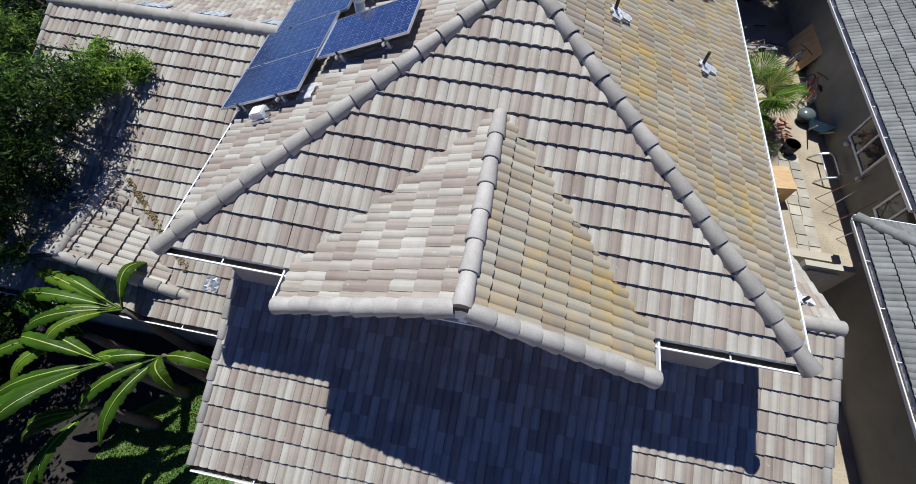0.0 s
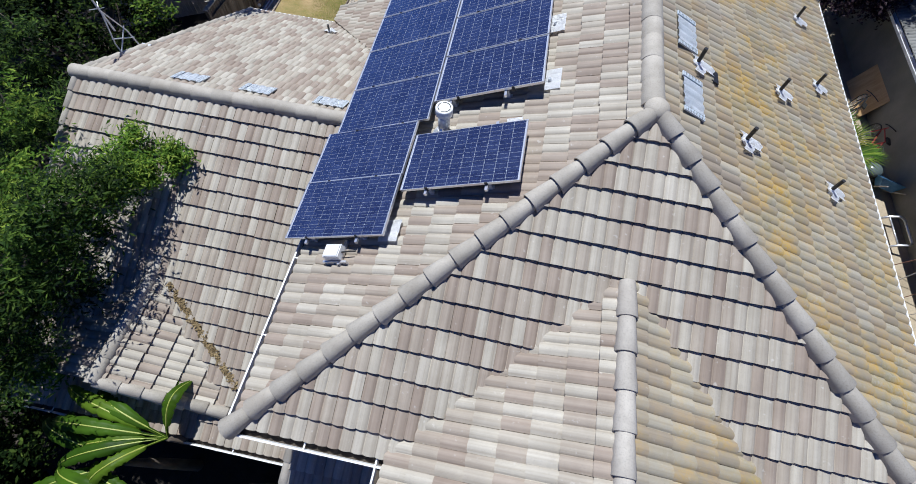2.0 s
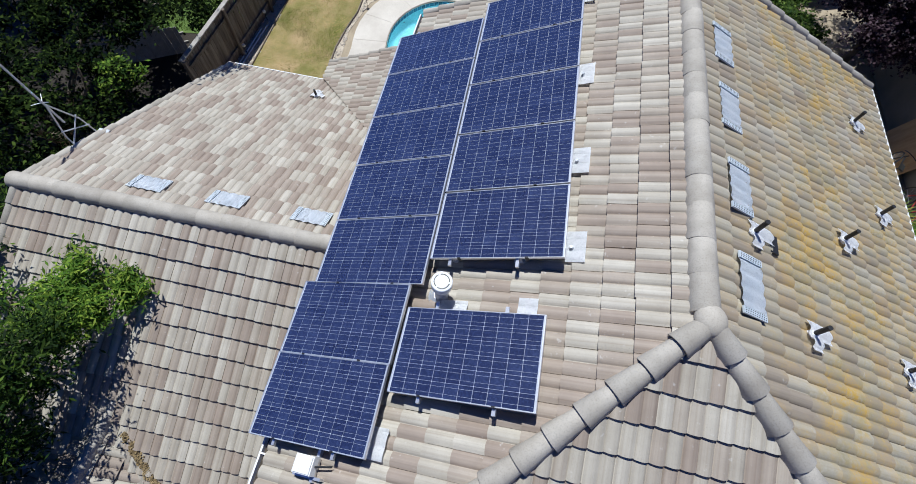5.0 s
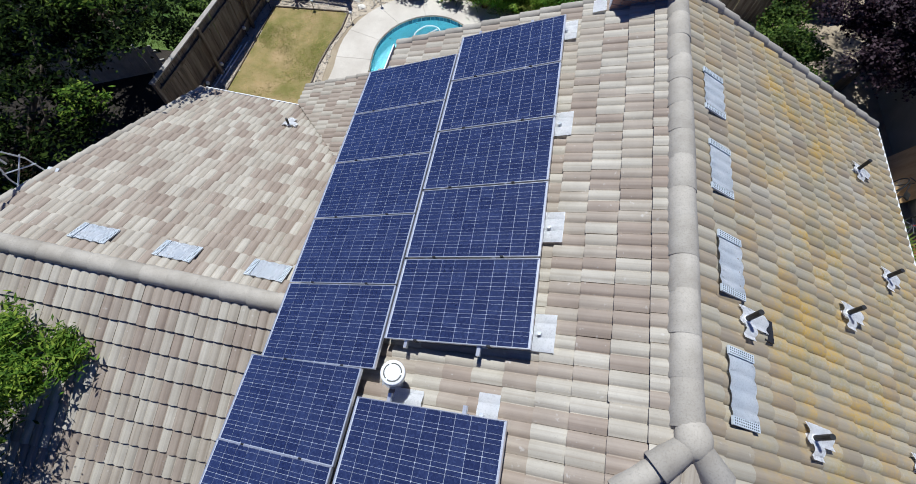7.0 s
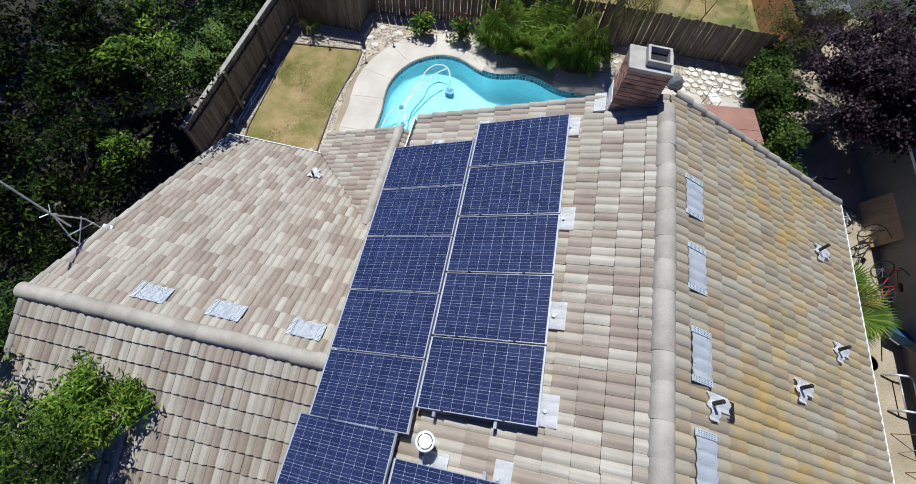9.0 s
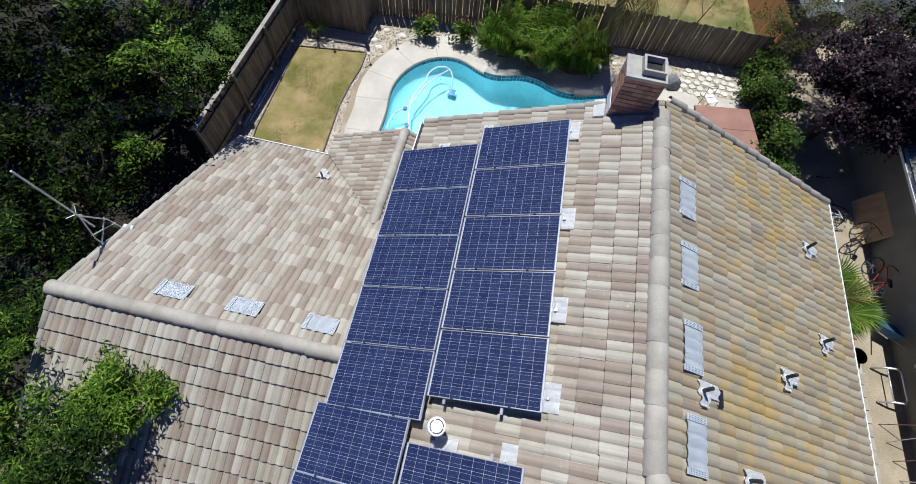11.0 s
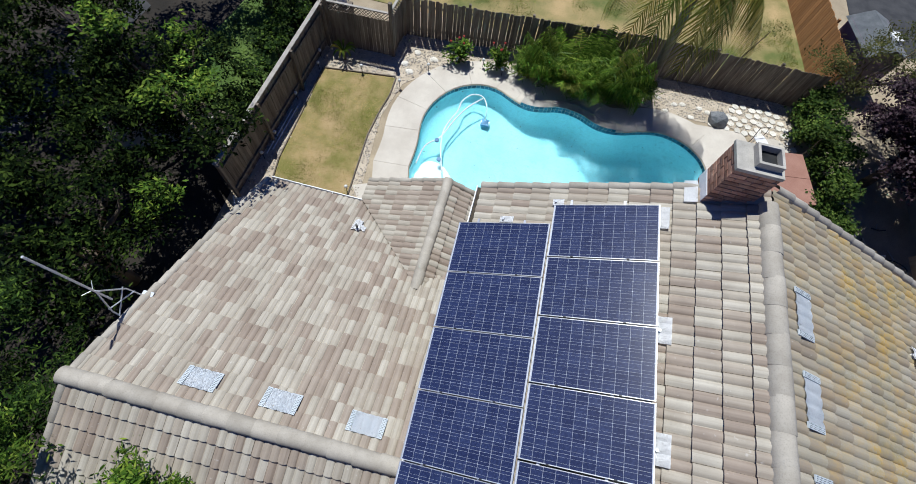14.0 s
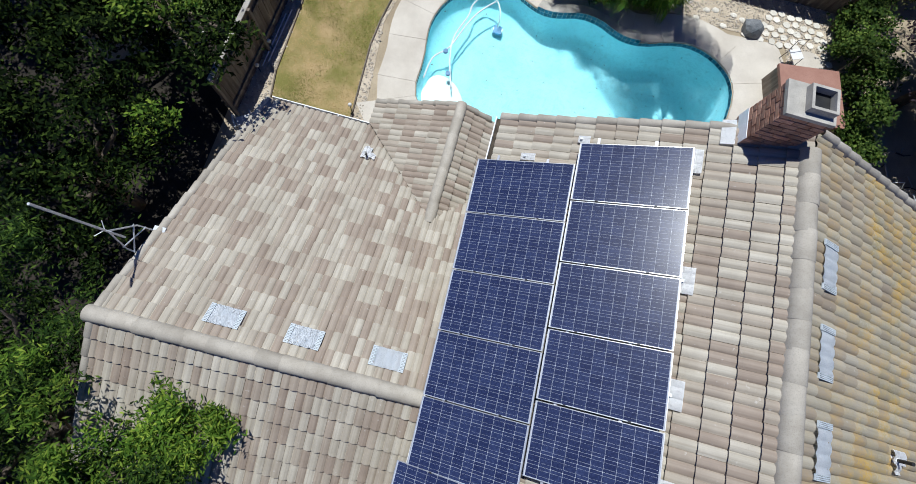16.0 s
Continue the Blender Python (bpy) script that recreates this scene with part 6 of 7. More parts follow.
# ---- pool-side things ----
hose = thing("pool_cleaner", (0, 0, G), "white floating pool cleaner hose with its blue head", "pool cleaner")
W0 = -0.115
part("hose", tube(bmesh.new(), curved([(-6.0, 9.9, W0), (-6.3, 10.9, W0), (-6.38, 11.75, W0), (-6.12, 12.7, W0), (-6.07, 13.2, W0), (-5.77, 13.62, W0), (-5.35, 13.62, W0), (-5.1, 13.2, W0 - 0.1), (-5.07, 12.9, W0 - 0.6)]), 0.026, 8), WHITE, hose, "", True)
part("hose", tube(bmesh.new(), curved([(-6.95, 10.0, W0), (-6.85, 10.8, W0), (-6.43, 11.34, W0), (-6.08, 12.37, W0), (-5.78, 13.0, W0), (-5.35, 13.55, W0)]), 0.026, 8), WHITE, hose, "", True)
for x, y in ((-6.51, 11.15), (-6.23, 10.37)):
    part("float", tube(bmesh.new(), [(x, y, W0 - 0.03), (x, y, W0 + 0.05)], 0.08, 12), BLUE, hose, "blue hose float")
part("head", box(bmesh.new(), -5.2, -4.9, 12.75, 13.05, -1.0, -0.86), BLUE, hose, "blue cleaner head on the pool floor", bevel=0.03)
for dx in (-0.15, 0.15):
    part("wheel", tube(bmesh.new(), [(-5.05 + dx - 0.02, 12.9, -0.94), (-5.05 + dx + 0.02, 12.9, -0.94)], 0.09, 12), WHITE, hose)

GLOBE = mat("frosted globe", (0.6, 0.6, 0.58), (0.72, 0.72, 0.7), 5, 30, 0.3, bump=0.0)


def garden_light(x, y, h=0.32):
    g = thing("garden_light", (x, y, G), "small garden stake light with a pale globe", "garden light", "garden lights")
    part("stake", tube(bmesh.new(), [(0, 0, -0.02), (0, 0, h)], 0.012, 8), BLACK, g)
    bm = bmesh.new()
    bmesh.ops.create_uvsphere(bm, u_segments=14, v_segments=8, radius=0.062, matrix=Matrix.Translation((0, 0, h + 0.05)))
    part("globe", bm, GLOBE, g, "", True)
    part("collar", tube(bmesh.new(), [(0, 0, h - 0.01), (0, 0, h + 0.012)], 0.035, 10), BLACK, g)


for x, y in ((-11.55, 12.9), (-11.75, 11.3), (-11.75, 9.5), (-11.8, 8.6), (-10.0, 13.25), (-8.45, 13.0), (-7.65, 14.1), (-8.75, 8.15), (-6.7, 14.75), (-5.7, 15.0), (-4.9, 14.75), (-4.85, 15.3), (-11.72, 13.5)):
    garden_light(x, y)
edge = thing("lawn_edging", (0, 0, G), "low timber edging between lawn and gravel", "edging", "", "structure")
pts = LAWN[1:7]
for a, b in zip(pts, pts[1:]):
    part("edging_board", beam(bmesh.new(), (a[0] + 0.03, a[1], 0.03), (b[0] + 0.03, b[1], 0.03), 0.04, 0.09), FENCE, edge)
part("edging_board", beam(bmesh.new(), (LAWN[0][0], LAWN[0][1] + 0.04, 0.03), (LAWN[1][0], LAWN[1][1] + 0.04, 0.03), 0.04, 0.09), FENCE, edge)
for a, b in ((LAWN[7], LAWN[8]), (LAWN[8], LAWN[9]), (LAWN[9], LAWN[0])):
    part("edging_board", beam(bmesh.new(), (a[0] - 0.03, a[1], 0.03), (b[0] - 0.03, b[1], 0.03), 0.04, 0.09), FENCE, edge)
pip = thing("irrigation_pipes", (0, 0, G + 0.04), "loose white plastic pipes along the fence", "pipes")
part("pipe", tube(bmesh.new(), [(-11.7, 9.0, 0), (-11.62, 11.0, 0.02)], 0.02, 8), WHITE, pip)
part("pipe", tube(bmesh.new(), [(-11.82, 8.8, 0), (-11.75, 10.8, 0.02)], 0.02, 8), WHITE, pip)


def rock(name, x, y, r, material, label, category, flat_=0.7, seed=0, group=""):
    g = random.Random(seed)
    bm = bmesh.new()
    bmesh.ops.create_icosphere(bm, subdivisions=2, radius=r)
    for v in bm.verts:
        k = 1 + 0.28 * noise.noise(v.co * (1.6 / r) + Vector((seed, 0, 0)))
        v.co = Vector((v.co.x * k * 1.15, v.co.y * k, max(v.co.z, -0.3 * r) * k * flat_))
    bmesh.ops.translate(bm, vec=(x, y, G + 0.25 * r * flat_), verts=bm.verts)
    tagged(part(name, bm, material), label, category, group)


rock("boulder", 3.55, 15.1, 0.36, ROCK, "dark grey boulder on the gravel", "boulder", 0.9, 3)
for k, (x, y) in enumerate(((-8.6, 14.2), (-8.35, 13.85), (-7.6, 14.75), (-8.3, 14.9))):
    rock("stone", x, y, 0.14, FLAG, "pale loose garden stone on gravel", "stone", 0.5, k, "garden stones")
for k in range(9):
    rock("stone", 0.9 + 0.33 * k, 15.35 + 0.35 * math.sin(k * 2.2), 0.11, FLAG, "pale loose garden stone on gravel", "stone", 0.5, 20 + k, "garden stones")

# flagstones: irregular pale slabs with open joints
flags = thing("flagstone_path", (0, 0, G), "irregular pale flagstones laid with open joints", "flagstones", "", "structure")
r = random.Random(3)
AREA = [(3.3, 14.9), (3.8, 15.8), (4.6, 16.3), (6.1, 16.3), (6.6, 15.2), (6.6, 14.5), (5.2, 13.9), (4.9, 14.8)]
pts = []
for j in range(10):
    for i in range(13):
        p = (3.3 + 0.33 * i + (0.16 if j % 2 else 0) + r.uniform(-0.06, 0.06), 13.7 + 0.3 * j + r.uniform(-0.06, 0.06))
        if inside(p, AREA) and math.hypot(p[0] - 5.75, p[1] - 14.3) > 0.78:
            pts.append(p)
for x, y in pts:
    nn = r.choice((5, 6, 6, 7))
    a0 = r.uniform(0, 6)
    poly = [(x + 0.165 * r.uniform(0.78, 1.0) * math.cos(a0 + k * math.tau / nn), y + 0.148 * r.uniform(0.78, 1.0) * math.sin(a0 + k * math.tau / nn)) for k in range(nn)]
    part("flagstone", prism(bmesh.new(), poly, 0.0, 0.045 + r.uniform(-0.006, 0.008)), FLAG, flags)

tub = thing("hot_tub", pose(5.25, 12.45, G, 0, 0, 9), "square hot tub under a red-brown folding cover", "hot tub")
part("cabinet", box(bmesh.new(), -0.98, 0.98, -1.0, 1.0, 0.0, 0.78), FENCE, tub, bevel=0.06)
for y0, y1 in ((-1.03, -0.008), (0.008, 1.03)):
    part("cover", box(bmesh.new(), -1.03, 1.03, y0, y1, 0.785, 0.885), REDSLAB, tub, "red-brown vinyl cover half", bevel=0.04)
chair = thing("garden_chair", pose(4.95, 14.25, G + 0.03, 0, 0, 25), "thin metal garden chair with a white seat on the deck", "chair")
part("seat", box(bmesh.new(), -0.21, 0.21, -0.19, 0.19, 0.42, 0.436), WHITE, chair, "white slatted seat")
part("backrest", tube(bmesh.new(), [(-0.21, 0.19, 0.42), (-0.21, 0.25, 0.84), (0.21, 0.25, 0.84), (0.21, 0.19, 0.42)], 0.012, 6), DARKMETAL, chair)
for x in (-0.21, 0.21):
    for y in (-0.19, 0.19):
        part("leg", tube(bmesh.new(), [(x, y, 0), (x, y * 0.9, 0.42)], 0.012, 6), DARKMETAL, chair)
slab = tube(bmesh.new(), [(5.75, 14.3, G - 0.05), (5.75, 14.3, G + 0.05)], 0.6, 32)
tagged(part("round_slab", slab, CONCRETE), "round pale concrete slab beside the hot tub", "slab", kind="structure")
pot = thing("plant_pot", (-3.85, 15.1, G), "brown clay pot by the palm clump", "pot")
part("pot", tube(bmesh.new(), [(0, 0, 0), (0, 0, 0.24), (0, 0, 0.26)], [0.11, 0.16, 0.17], 16), RUST, pot, "", True)

# corner plant in front of the enclosure
agave = thing("spiky_plant", (-10.85, 13.7, G), "spiky yellow-green plant against the enclosure", "plant")
for k in range(11):
    a = k * 2.4
    bm = banana_leaf(bmesh.new(), (0, 0, 0.35), (math.cos(a), math.sin(a), 0), 0.55, 0.045, 0.4, 0.25)
    part("blade", bm, LEAF_PALM, agave)
part("stem", tube(bmesh.new(), [(0, 0, 0), (0, 0, 0.36)], 0.05, 8), TRUNK, agave)

# ---- lot behind: shed ----
shed = thing("shed", pose(8.75, 19.4, G, 0, 0, 12), "purple-grey garden shed with a shingle roof", "shed")
part("wall", box(bmesh.new(), -0.75, 0.75, -1.0, 1.0, 0, 1.9), LILAC, shed)
for s in (-1, 1):
    bm = bmesh.new()
    vs = [bm.verts.new(v) for v in ((s * 0.88, -1.12, 1.84), (s * 0.88, 1.12, 1.84), (0, 1.12, 2.2), (0, -1.12, 2.2))]
    bm.faces.new(vs if s > 0 else vs[::-1])
    bmesh.ops.solidify(bm, geom=bm.faces[:], thickness=0.05)
    part("roof", bm, SHINGLE, shed, "grey shingle roof")
part("skylight", box(bmesh.new(), 0.25, 0.62, -0.45, 0.05, 1.98, 2.14), WHITE, shed, "white skylight dome", bevel=0.03)
rock("stepping_stone", 4.7, 18.6, 0.42, CONCRETE, "round pale slab on the lawn behind", "stepping stone", 0.12, 9)
sap = thing("sapling", (4.5, 18.8, G), "thin young tree on the lawn behind", "tree")
part("trunk", tube(bmesh.new(), [(0, 0, 0), (0.1, -0.1, 0.8), (0.25, -0.1, 1.6)], [0.03, 0.025, 0.01], 7), TRUNK, sap)
part("limb", tube(bmesh.new(), [(0.08, -0.08, 0.7), (-0.3, -0.2, 1.4)], [0.018, 0.008], 6), TRUNK, sap)
leaves("crown", [(0.25, -0.1, 1.7, 0.4), (-0.3, -0.2, 1.5, 0.3)], 12, 0.07, LEAF_MID, 61, sap, 30)

# ---- house to the east ----
NE = 2.05
wall_block("neighbour_wall_back", [(10.55, G), (20.3, G), (20.3, NE), (10.55, NE)], "y", 0.75, 16.0, STUCCO_SHADE, "pale stucco wall of the neighbouring house, shade in its colour")
wall_block("neighbour_wall_front", [(9.05, G), (20.3, G), (20.3, NE), (9.05, NE)], "y", -14.0, 0.1, STUCCO_SHADE, "pale stucco wall of the neighbouring house, shade in its colour")
roof_slope("neighbour_roof_back", (9.92, 16.5, NE), (0, -1, 0), (1, 0, 0), [(0, 0), (15.3, 0), (15.3, 6.5), (0, 6.5)], TILE_GREY, "grey S-tile roof of the neighbouring house", near=(12, 1), pieces=300)
roof_slope("neighbour_roof_front", (8.45, 0.65, NE), (0, -1, 0), (1, 0, 0), [(0, 0), (14, 0), (14, 6.5), (6.0, 6.5)], TILE_GREY, "grey S-tile roof of the neighbouring house", near=(3, 1), pieces=300)
roof_slope("neighbour_roof_hip", (15.3, 0.65, NE), (-1, 0, 0), (0, -1, 0), [(0, 0), (6.85, 0), (0.9, 6.5), (0, 6.5)], TILE_GREY, "grey S-tile hip of the neighbouring house", near=(6, 1), pieces=200)
cap_row("neighbour_hip", (8.4, 0.7, NE + 0.05), (13.3, -4.2, NE + SL * 4.9 + 0.06), "grey hip tiles of the neighbouring roof", r=0.13, step=0.4, material=TILE_GREY)
gutter((9.92, 16.5, NE), (9.92, 1.2, NE), (-1, 0, 0))
gutter((8.45, 0.65, NE), (8.45, -13, NE), (-1, 0, 0))
gutter((8.4, 0.65, NE), (10.5, 0.65, NE), (0, 1, 0))


def wall_window(name, y0, y1, z0, z1, x=10.55):
    w = thing(name, (x, 0, 0), "white framed sliding window in the shaded wall", "window", "neighbour windows", "structure")
    bm = bmesh.new()
    for a, b, c, d in ((y0, y1, z0, z0 + 0.07), (y0, y1, z1 - 0.07, z1), (y0, y0 + 0.07, z0 + 0.07, z1 - 0.07), (y1 - 0.07, y1, z0 + 0.07, z1 - 0.07), ((y0 + y1) / 2 - 0.03, (y0 + y1) / 2 + 0.03, z0 + 0.07, z1 - 0.07)):
        box(bm, -0.05, 0.02, a, b, c, d)
    part("window_frame", bm, WHITE, w)
    for a, b in ((y0 + 0.07, (y0 + y1) / 2 - 0.03), ((y0 + y1) / 2 + 0.03, y1 - 0.07)):
        part("pane", box(bmesh.new(), -0.02, -0.008, a, b, z0 + 0.07, z1 - 0.07), DARKGLASS, w)


wall_window("window_2", 3.7, 5.3, 0.45, 1.5)
wall_window("window_3", 1.3, 2.5, 0.45, 1.5)
for y in (3.6, 5.0):
    lamp = thing("wall_lamp", (10.55, y, 0.4), "small round lamp head under the window", "lamp", "wall lamps")
    bm = bmesh.new()
    bmesh.ops.create_uvsphere(bm, u_segments=12, v_segments=8, radius=0.08, matrix=Matrix.Translation((-0.12, 0, 0)))
    part("globe", bm, GLOBE, lamp, "", True)
    part("arm", tube(bmesh.new(), [(0, 0, 0.02), (-0.08, 0, 0)], 0.015, 6), DARKMETAL, lamp)

# ---- side yard ----
PAVER = mat("worn concrete paver", (0.36, 0.32, 0.25), (0.48, 0.43, 0.34), 2, 40, 0.9, vary=0.25)
pav = thing("paver_path", (0, 0, G), "path of square pale concrete pavers in dirt", "pavers", "", "structure")
r = random.Random(6)
for j in range(14):
    for i in range(2):
        m = pose(8.98 + i * 0.34 + r.uniform(-0.02, 0.02), 0.2 + j * 0.36 + r.uniform(-0.02, 0.02), 0, 0, 0, r.uniform(-4, 4))
        part("paver", box(bmesh.new(), -0.155, 0.155, -0.165, 0.165, -0.01, 0.025 + r.uniform(0, 0.01), m), PAVER, pav)
pile = thing("brick_pile", (9.0, 6.0, G), "loose pile of old red bricks on the dirt", "bricks")
for k in range(26):
    m = pose(r.uniform(-0.35, 0.35), r.uniform(-0.55, 0.55), 0.035 + 0.06 * (k % 3), r.uniform(-8, 8), r.uniform(-8, 8), r.uniform(0, 180))
    part("brick", box(bmesh.new(), -0.1, 0.1, -0.048, 0.048, -0.03, 0.03, m), BRICK, pile)
cr = thing("plywood_box", pose(8.2, 3.3, G, 0, 0, 8), "open weathered plywood box against the wall", "box")
part("top", box(bmesh.new(), -0.42, 0.42, -0.42, 0.42, 0.66, 0.68), PLY, cr, "paint-flecked plywood top")
for x0, x1, y0, y1 in ((-0.42, -0.40, -0.42, 0.42), (0.40, 0.42, -0.42, 0.42), (-0.40, 0.40, -0.42, -0.40), (-0.40, 0.40, 0.40, 0.42)):
    part("side_panel", box(bmesh.new(), x0, x1, y0, y1, 0, 0.66), PLY, cr)


def open_pot(name, x, y, ra, h, material, label, category):
    p = thing(name, (x, y, G), label, category)
    part("body", tube(bmesh.new(), [(0, 0, 0), (0, 0, h), (0, 0, h), (0, 0, 0.04)], [ra * 0.78, ra, ra * 0.92, ra * 0.72], 22), material, p, "", True)
    part("rim", tube(bmesh.new(), [(0, 0, h - 0.03), (0, 0, h - 0.03), (0, 0, h + 0.005), (0, 0, h + 0.005)], [ra * 0.9, ra * 1.06, ra * 1.06, ra * 0.9], 22), material, p)
    return p


open_pot("nursery_pot", 9.12, 5.1, 0.24, 0.4, BLACK, "large empty black nursery pot on pavers", "pot")
open_pot("nursery_pot", 7.7, 9.3, 0.34, 0.42, BLACK, "wide empty black tub in the side yard", "pot")
bas = thing("steel_basin", (9.9, 6.7, G), "upturned green-grey kettle grill lid on the dirt", "basin")
bm = bmesh.new()
bmesh.ops.create_uvsphere(bm, u_segments=22, v_segments=12, radius=0.28)
bmesh.ops.delete(bm, geom=[v for v in bm.verts if v.co.z < -0.02], context="VERTS")
bmesh.ops.scale(bm, vec=(1, 1, 0.7), verts=bm.verts)
bmesh.ops.translate(bm, vec=(0, 0, 0.3), verts=bm.verts)
part("dome", bm, mat("enamel green grey", (0.09, 0.115, 0.11), (0.13, 0.155, 0.15), 4, 40, 0.25, bump=0.05), bas, "", True)
part("bowl", tube(bmesh.new(), [(0, 0, 0.0), (0, 0, 0.28)], [0.15, 0.28], 20), DARKMETAL, bas)
barrow = thing("wheelbarrow", pose(10.1, 5.95, G, 0, 35, 70), "blue wheelbarrow tipped against the wall", "wheelbarrow")
part("tray", tube(bmesh.new(), [(0, 0, 0.25), (0, 0, 0.55), (0, 0, 0.55), (0, 0, 0.28)], [0.26, 0.46, 0.44, 0.24], 4), BLUE, barrow, "blue steel tray")
for y in (-0.2, 0.2):
    part("handle", tube(bmesh.new(), [(-0.75, y * 1.3, 0.4), (0, y, 0.24), (0.55, y * 0.2, 0.14)], 0.02, 8), PALEWOOD, barrow)
part("wheel", tube(bmesh.new(), [(0.55, -0.04, 0.16), (0.55, 0.04, 0.16)], 0.16, 16), BLACK, barrow)
ra = thing("pipe_rack", (10.1, 4.45, G), "bent chrome pipe rack on the ground", "pipe rack")
for dy in (-0.5, 0.5):
    part("bend", tube(bmesh.new(), [(-0.35, dy, 0.05), (-0.1, dy, 0.3), (0.15, dy, 0.38), (0.24, dy * 0.8, 0.38)], 0.035, 10), ALU, ra, "", True)
part("bar", tube(bmesh.new(), [(0.24, -0.4, 0.38), (0.24, 0.4, 0.38)], 0.035, 10), ALU, ra, "", True)
part("bar", tube(bmesh.new(), [(-0.1, -0.5, 0.3), (-0.1, 0.5, 0.3)], 0.02, 8), ALU, ra, "", True)


def ring(bm, c, axis, radius, thick, n_r=24):
    c, ax = Vector(c), Vector(axis).normalized()
    a = ax.orthogonal().normalized()
    b = ax.cross(a)
    pts = [c + radius * (math.cos(k * math.tau / n_r) * a + math.sin(k * math.tau / n_r) * b) for k in range(n_r + 1)]
    return tube(bm, pts, thick, 6, False)


def bicycle(m, paint, label):
    b = thing("bicycle", m, label, "bicycle", "old bicycles")
    for x in (-0.5, 0.5):
        w = part("wheel", ring(bmesh.new(), (x, 0, 0.33), (0, 1, 0), 0.31, 0.02), BLACK, b, "black tyre")
        bm = bmesh.new()
        for k in range(10):
            a = k * math.tau / 10
            tube(bm, [(x, 0, 0.33), (x + 0.29 * math.cos(a), 0, 0.33 + 0.29 * math.sin(a))], 0.003, 4)
        part("spokes", bm, GALV, w)
    bm = bmesh.new()
    for p, q in (((-0.5, 0, 0.33), (-0.12, 0, 0.3)), ((-0.12, 0, 0.3), (-0.25, 0, 0.75)), ((-0.5, 0, 0.33), (-0.22, 0, 0.68)), ((-0.12, 0, 0.3), (0.35, 0, 0.62)), ((-0.23, 0, 0.7), (0.33, 0, 0.72)), ((0.5, 0, 0.33), (0.32, 0, 0.82))):
        tube(bm, [p, q], 0.018, 8)
    part("frame", bm, paint, b)
    part("saddle", box(bmesh.new(), -0.4, -0.14, -0.07, 0.07, 0.76, 0.81), BLACK, b, bevel=0.02)
    part("handlebar", tube(bmesh.new(), [(0.22, -0.28, 0.9), (0.32, -0.1, 0.88), (0.32, 0.1, 0.88), (0.22, 0.28, 0.9)], 0.014, 8), DARKMETAL, b)
    part("crank", tube(bmesh.new(), [(-0.12, -0.03, 0.3), (-0.12, 0.03, 0.3)], 0.09, 14), DARKMETAL, b)


bicycle(pose(10.0, 7.9, G, 0, 0, 80) @ pose(0, 0, 0, 20, 0, 0), REDPAINT, "old red bicycle leaning at the shaded wall")
bicycle(pose(9.7, 9.4, G, 0, 0, 60) @ pose(0, 0, 0, 18, 0, 0), DARKMETAL, "old dark bicycle leaning in the side yard")
bicycle(pose(8.9, 10.6, G + 0.08, 0, 0, 15) @ pose(0, 0, 0, 68, 0, 0), GALV, "old grey bicycle lying among scrap")
ply = thing("plywood_sheet", pose(10.2, 10.2, G, 0, 22, 0), "brown plywood sheet leaning on the wall", "plywood sheet")
part("sheet", box(bmesh.new(), -0.012, 0.012, -0.9, 0.9, 0.0, 1.2), PLY, ply)
for k in range(4):
    ro = thing("garden_pole", (10.0 - 0.1 * k, 1.9 + 0.47 * k, G), "thin rusty pole leaning on the wall", "pole", "garden poles")
    part("pole", tube(bmesh.new(), [(0, 0, 0.0), (0.45 + 0.05 * k, 0.15 * (k % 3), 1.1 + 0.08 * k)], 0.012, 6), RUST if k % 2 else PALEWOOD, ro)
r = random.Random(9)
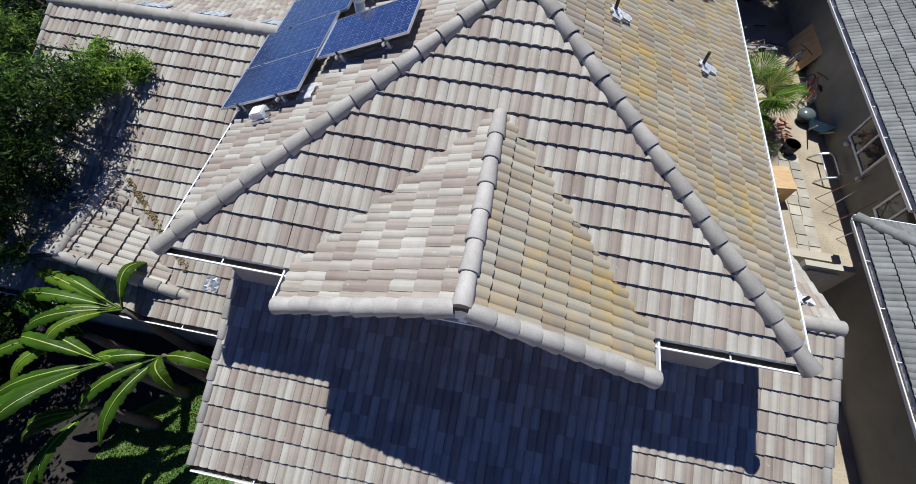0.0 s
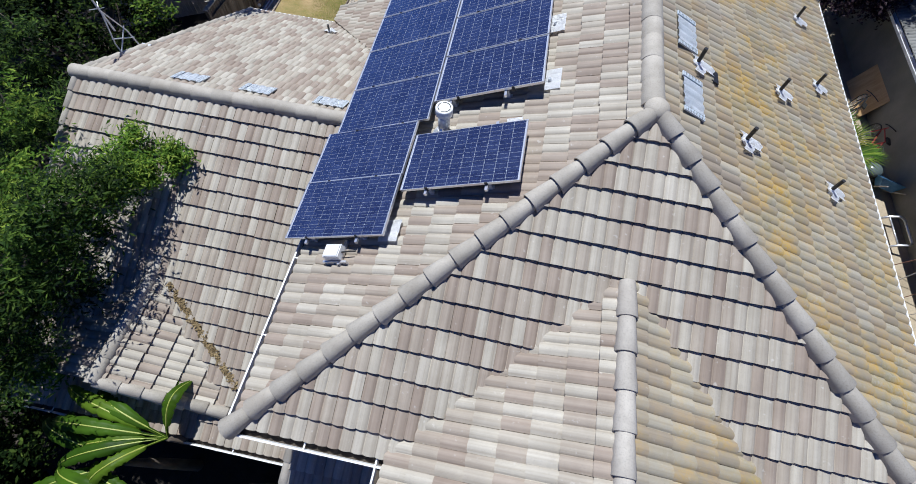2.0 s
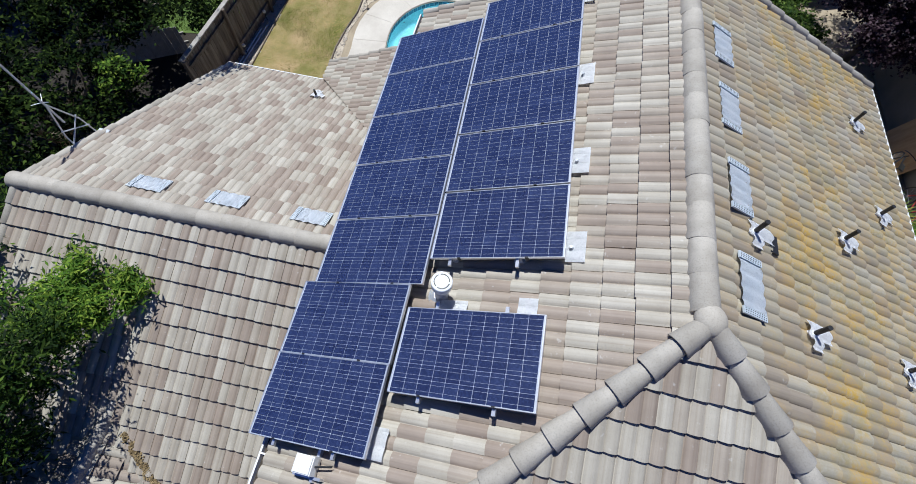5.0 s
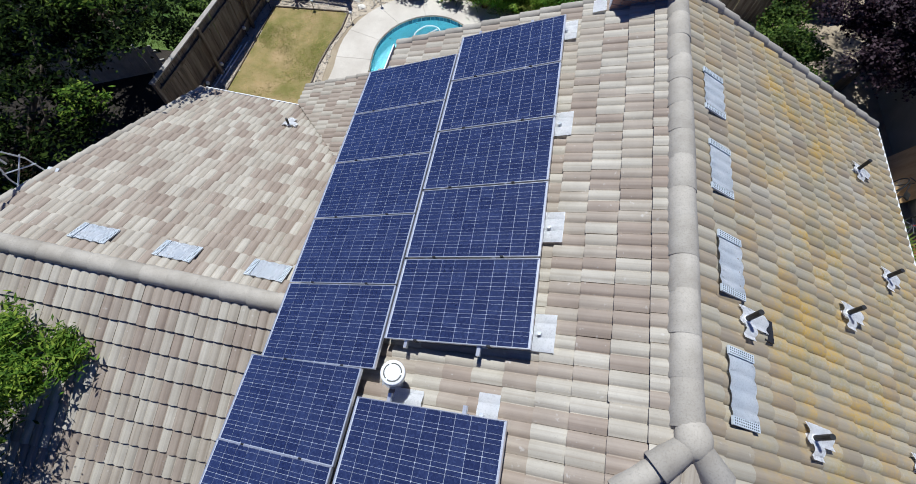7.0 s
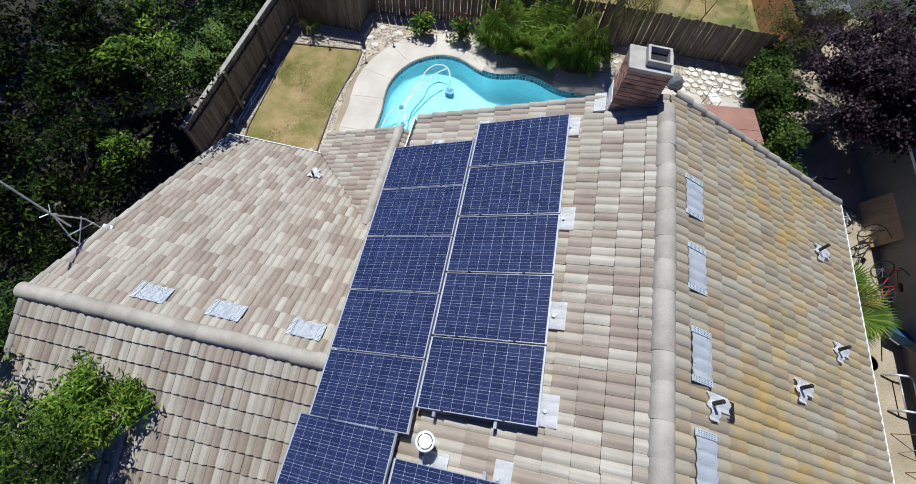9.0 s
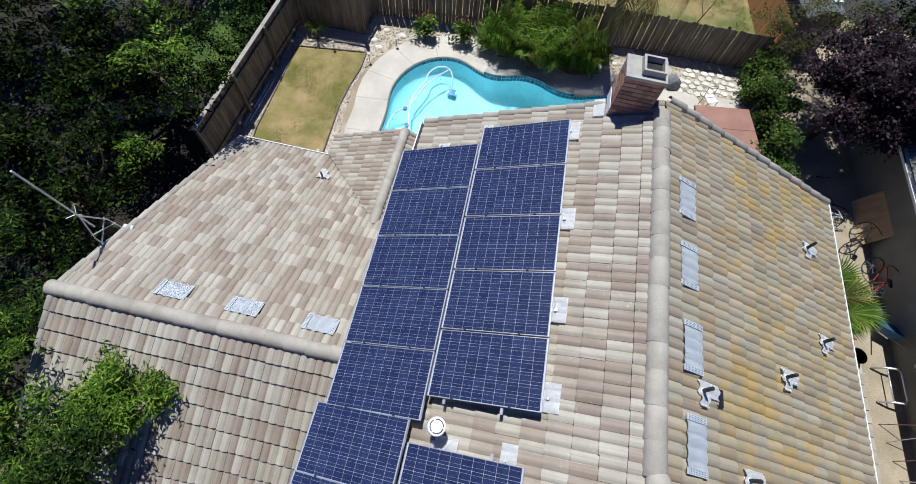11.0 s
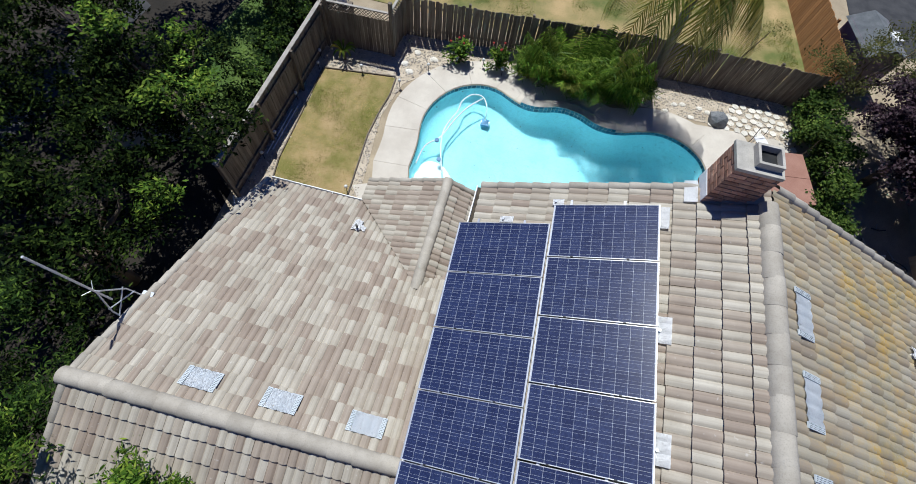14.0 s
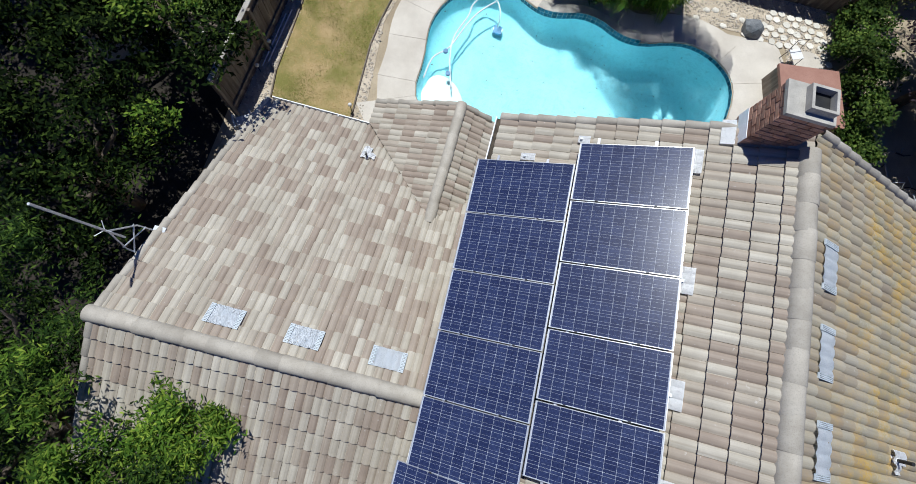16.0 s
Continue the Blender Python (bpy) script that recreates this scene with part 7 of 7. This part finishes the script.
for k in range(22):
    sc = thing("scrap_pipe", (r.uniform(7.6, 9.4), r.uniform(9.6, 12.2), G + 0.03), "length of scrap pipe lying on dirt", "scrap", "scrap heap")
    a, ln = r.uniform(0, 6.28), r.uniform(0.3, 0.9)
    part("pipe", tube(bmesh.new(), [(0, 0, 0), (ln * 0.5 * math.cos(a), ln * 0.5 * math.sin(a), r.uniform(0.05, 0.25)), (ln * math.cos(a + 0.5), ln * math.sin(a + 0.5), r.uniform(0, 0.1))], r.uniform(0.01, 0.025), 7), r.choice((PALEWOOD, RUST, DARKMETAL, WHITE)), sc)
gate = thing("side_gate_wall", (0, 0, G), "pale stucco side wall with a flush door", "wall", "", "structure")
part("wall", box(bmesh.new(), 7.6, 8.75, -0.35, -0.2, 0, 1.7), STUCCO_PALE, gate)
part("wall", box(bmesh.new(), 6.2, 8.75, 0.15, 0.28, 0, 1.3), STUCCO_PALE, gate)
part("coping", box(bmesh.new(), 6.15, 8.75, 0.1, 0.33, 1.3, 1.36), STUCCO, gate)
part("door", box(bmesh.new(), 7.75, 8.45, -0.4, -0.352, 0, 1.55), CONCRETE_GREY, gate)
fr = thing("scrap_rack", pose(7.75, -3.0, G, 0, -20, 0), "rusty pink steel rack around a brown board", "rack")
for p, q in (((0, -0.6, 0), (0, -0.6, 1.3)), ((0, 0.6, 0), (0, 0.6, 1.3)), ((0, -0.6, 1.3), (0, 0.6, 1.3)), ((0, -0.6, 0.1), (0, 0.6, 0.1)), ((0, -0.6, 0.7), (0, 0.6, 1.25)), ((0, -0.6, 1.25), (-0.45, -0.7, 0.02)), ((0, 0.6, 1.25), (-0.45, 0.5, 0.02))):
    part("bar", beam(bmesh.new(), p, q, 0.05, 0.05), mat("faded pink paint", (0.42, 0.26, 0.24), (0.55, 0.36, 0.33), 5, 40, 0.6), fr)
part("board", box(bmesh.new(), 0.03, 0.05, -0.55, 0.55, 0.12, 1.25), RUST, fr, "dark brown board")
bn = thing("storage_bin", pose(7.45, -4.35, G, 0, 0, -6), "pale blue lidded storage bin", "bin")
part("body", box(bmesh.new(), -0.28, 0.28, -0.36, 0.36, 0, 0.72), PALEBLUE, bn, bevel=0.03)
part("lid", box(bmesh.new(), -0.31, 0.31, -0.39, 0.39, 0.725, 0.78), PALEBLUE, bn, bevel=0.02)
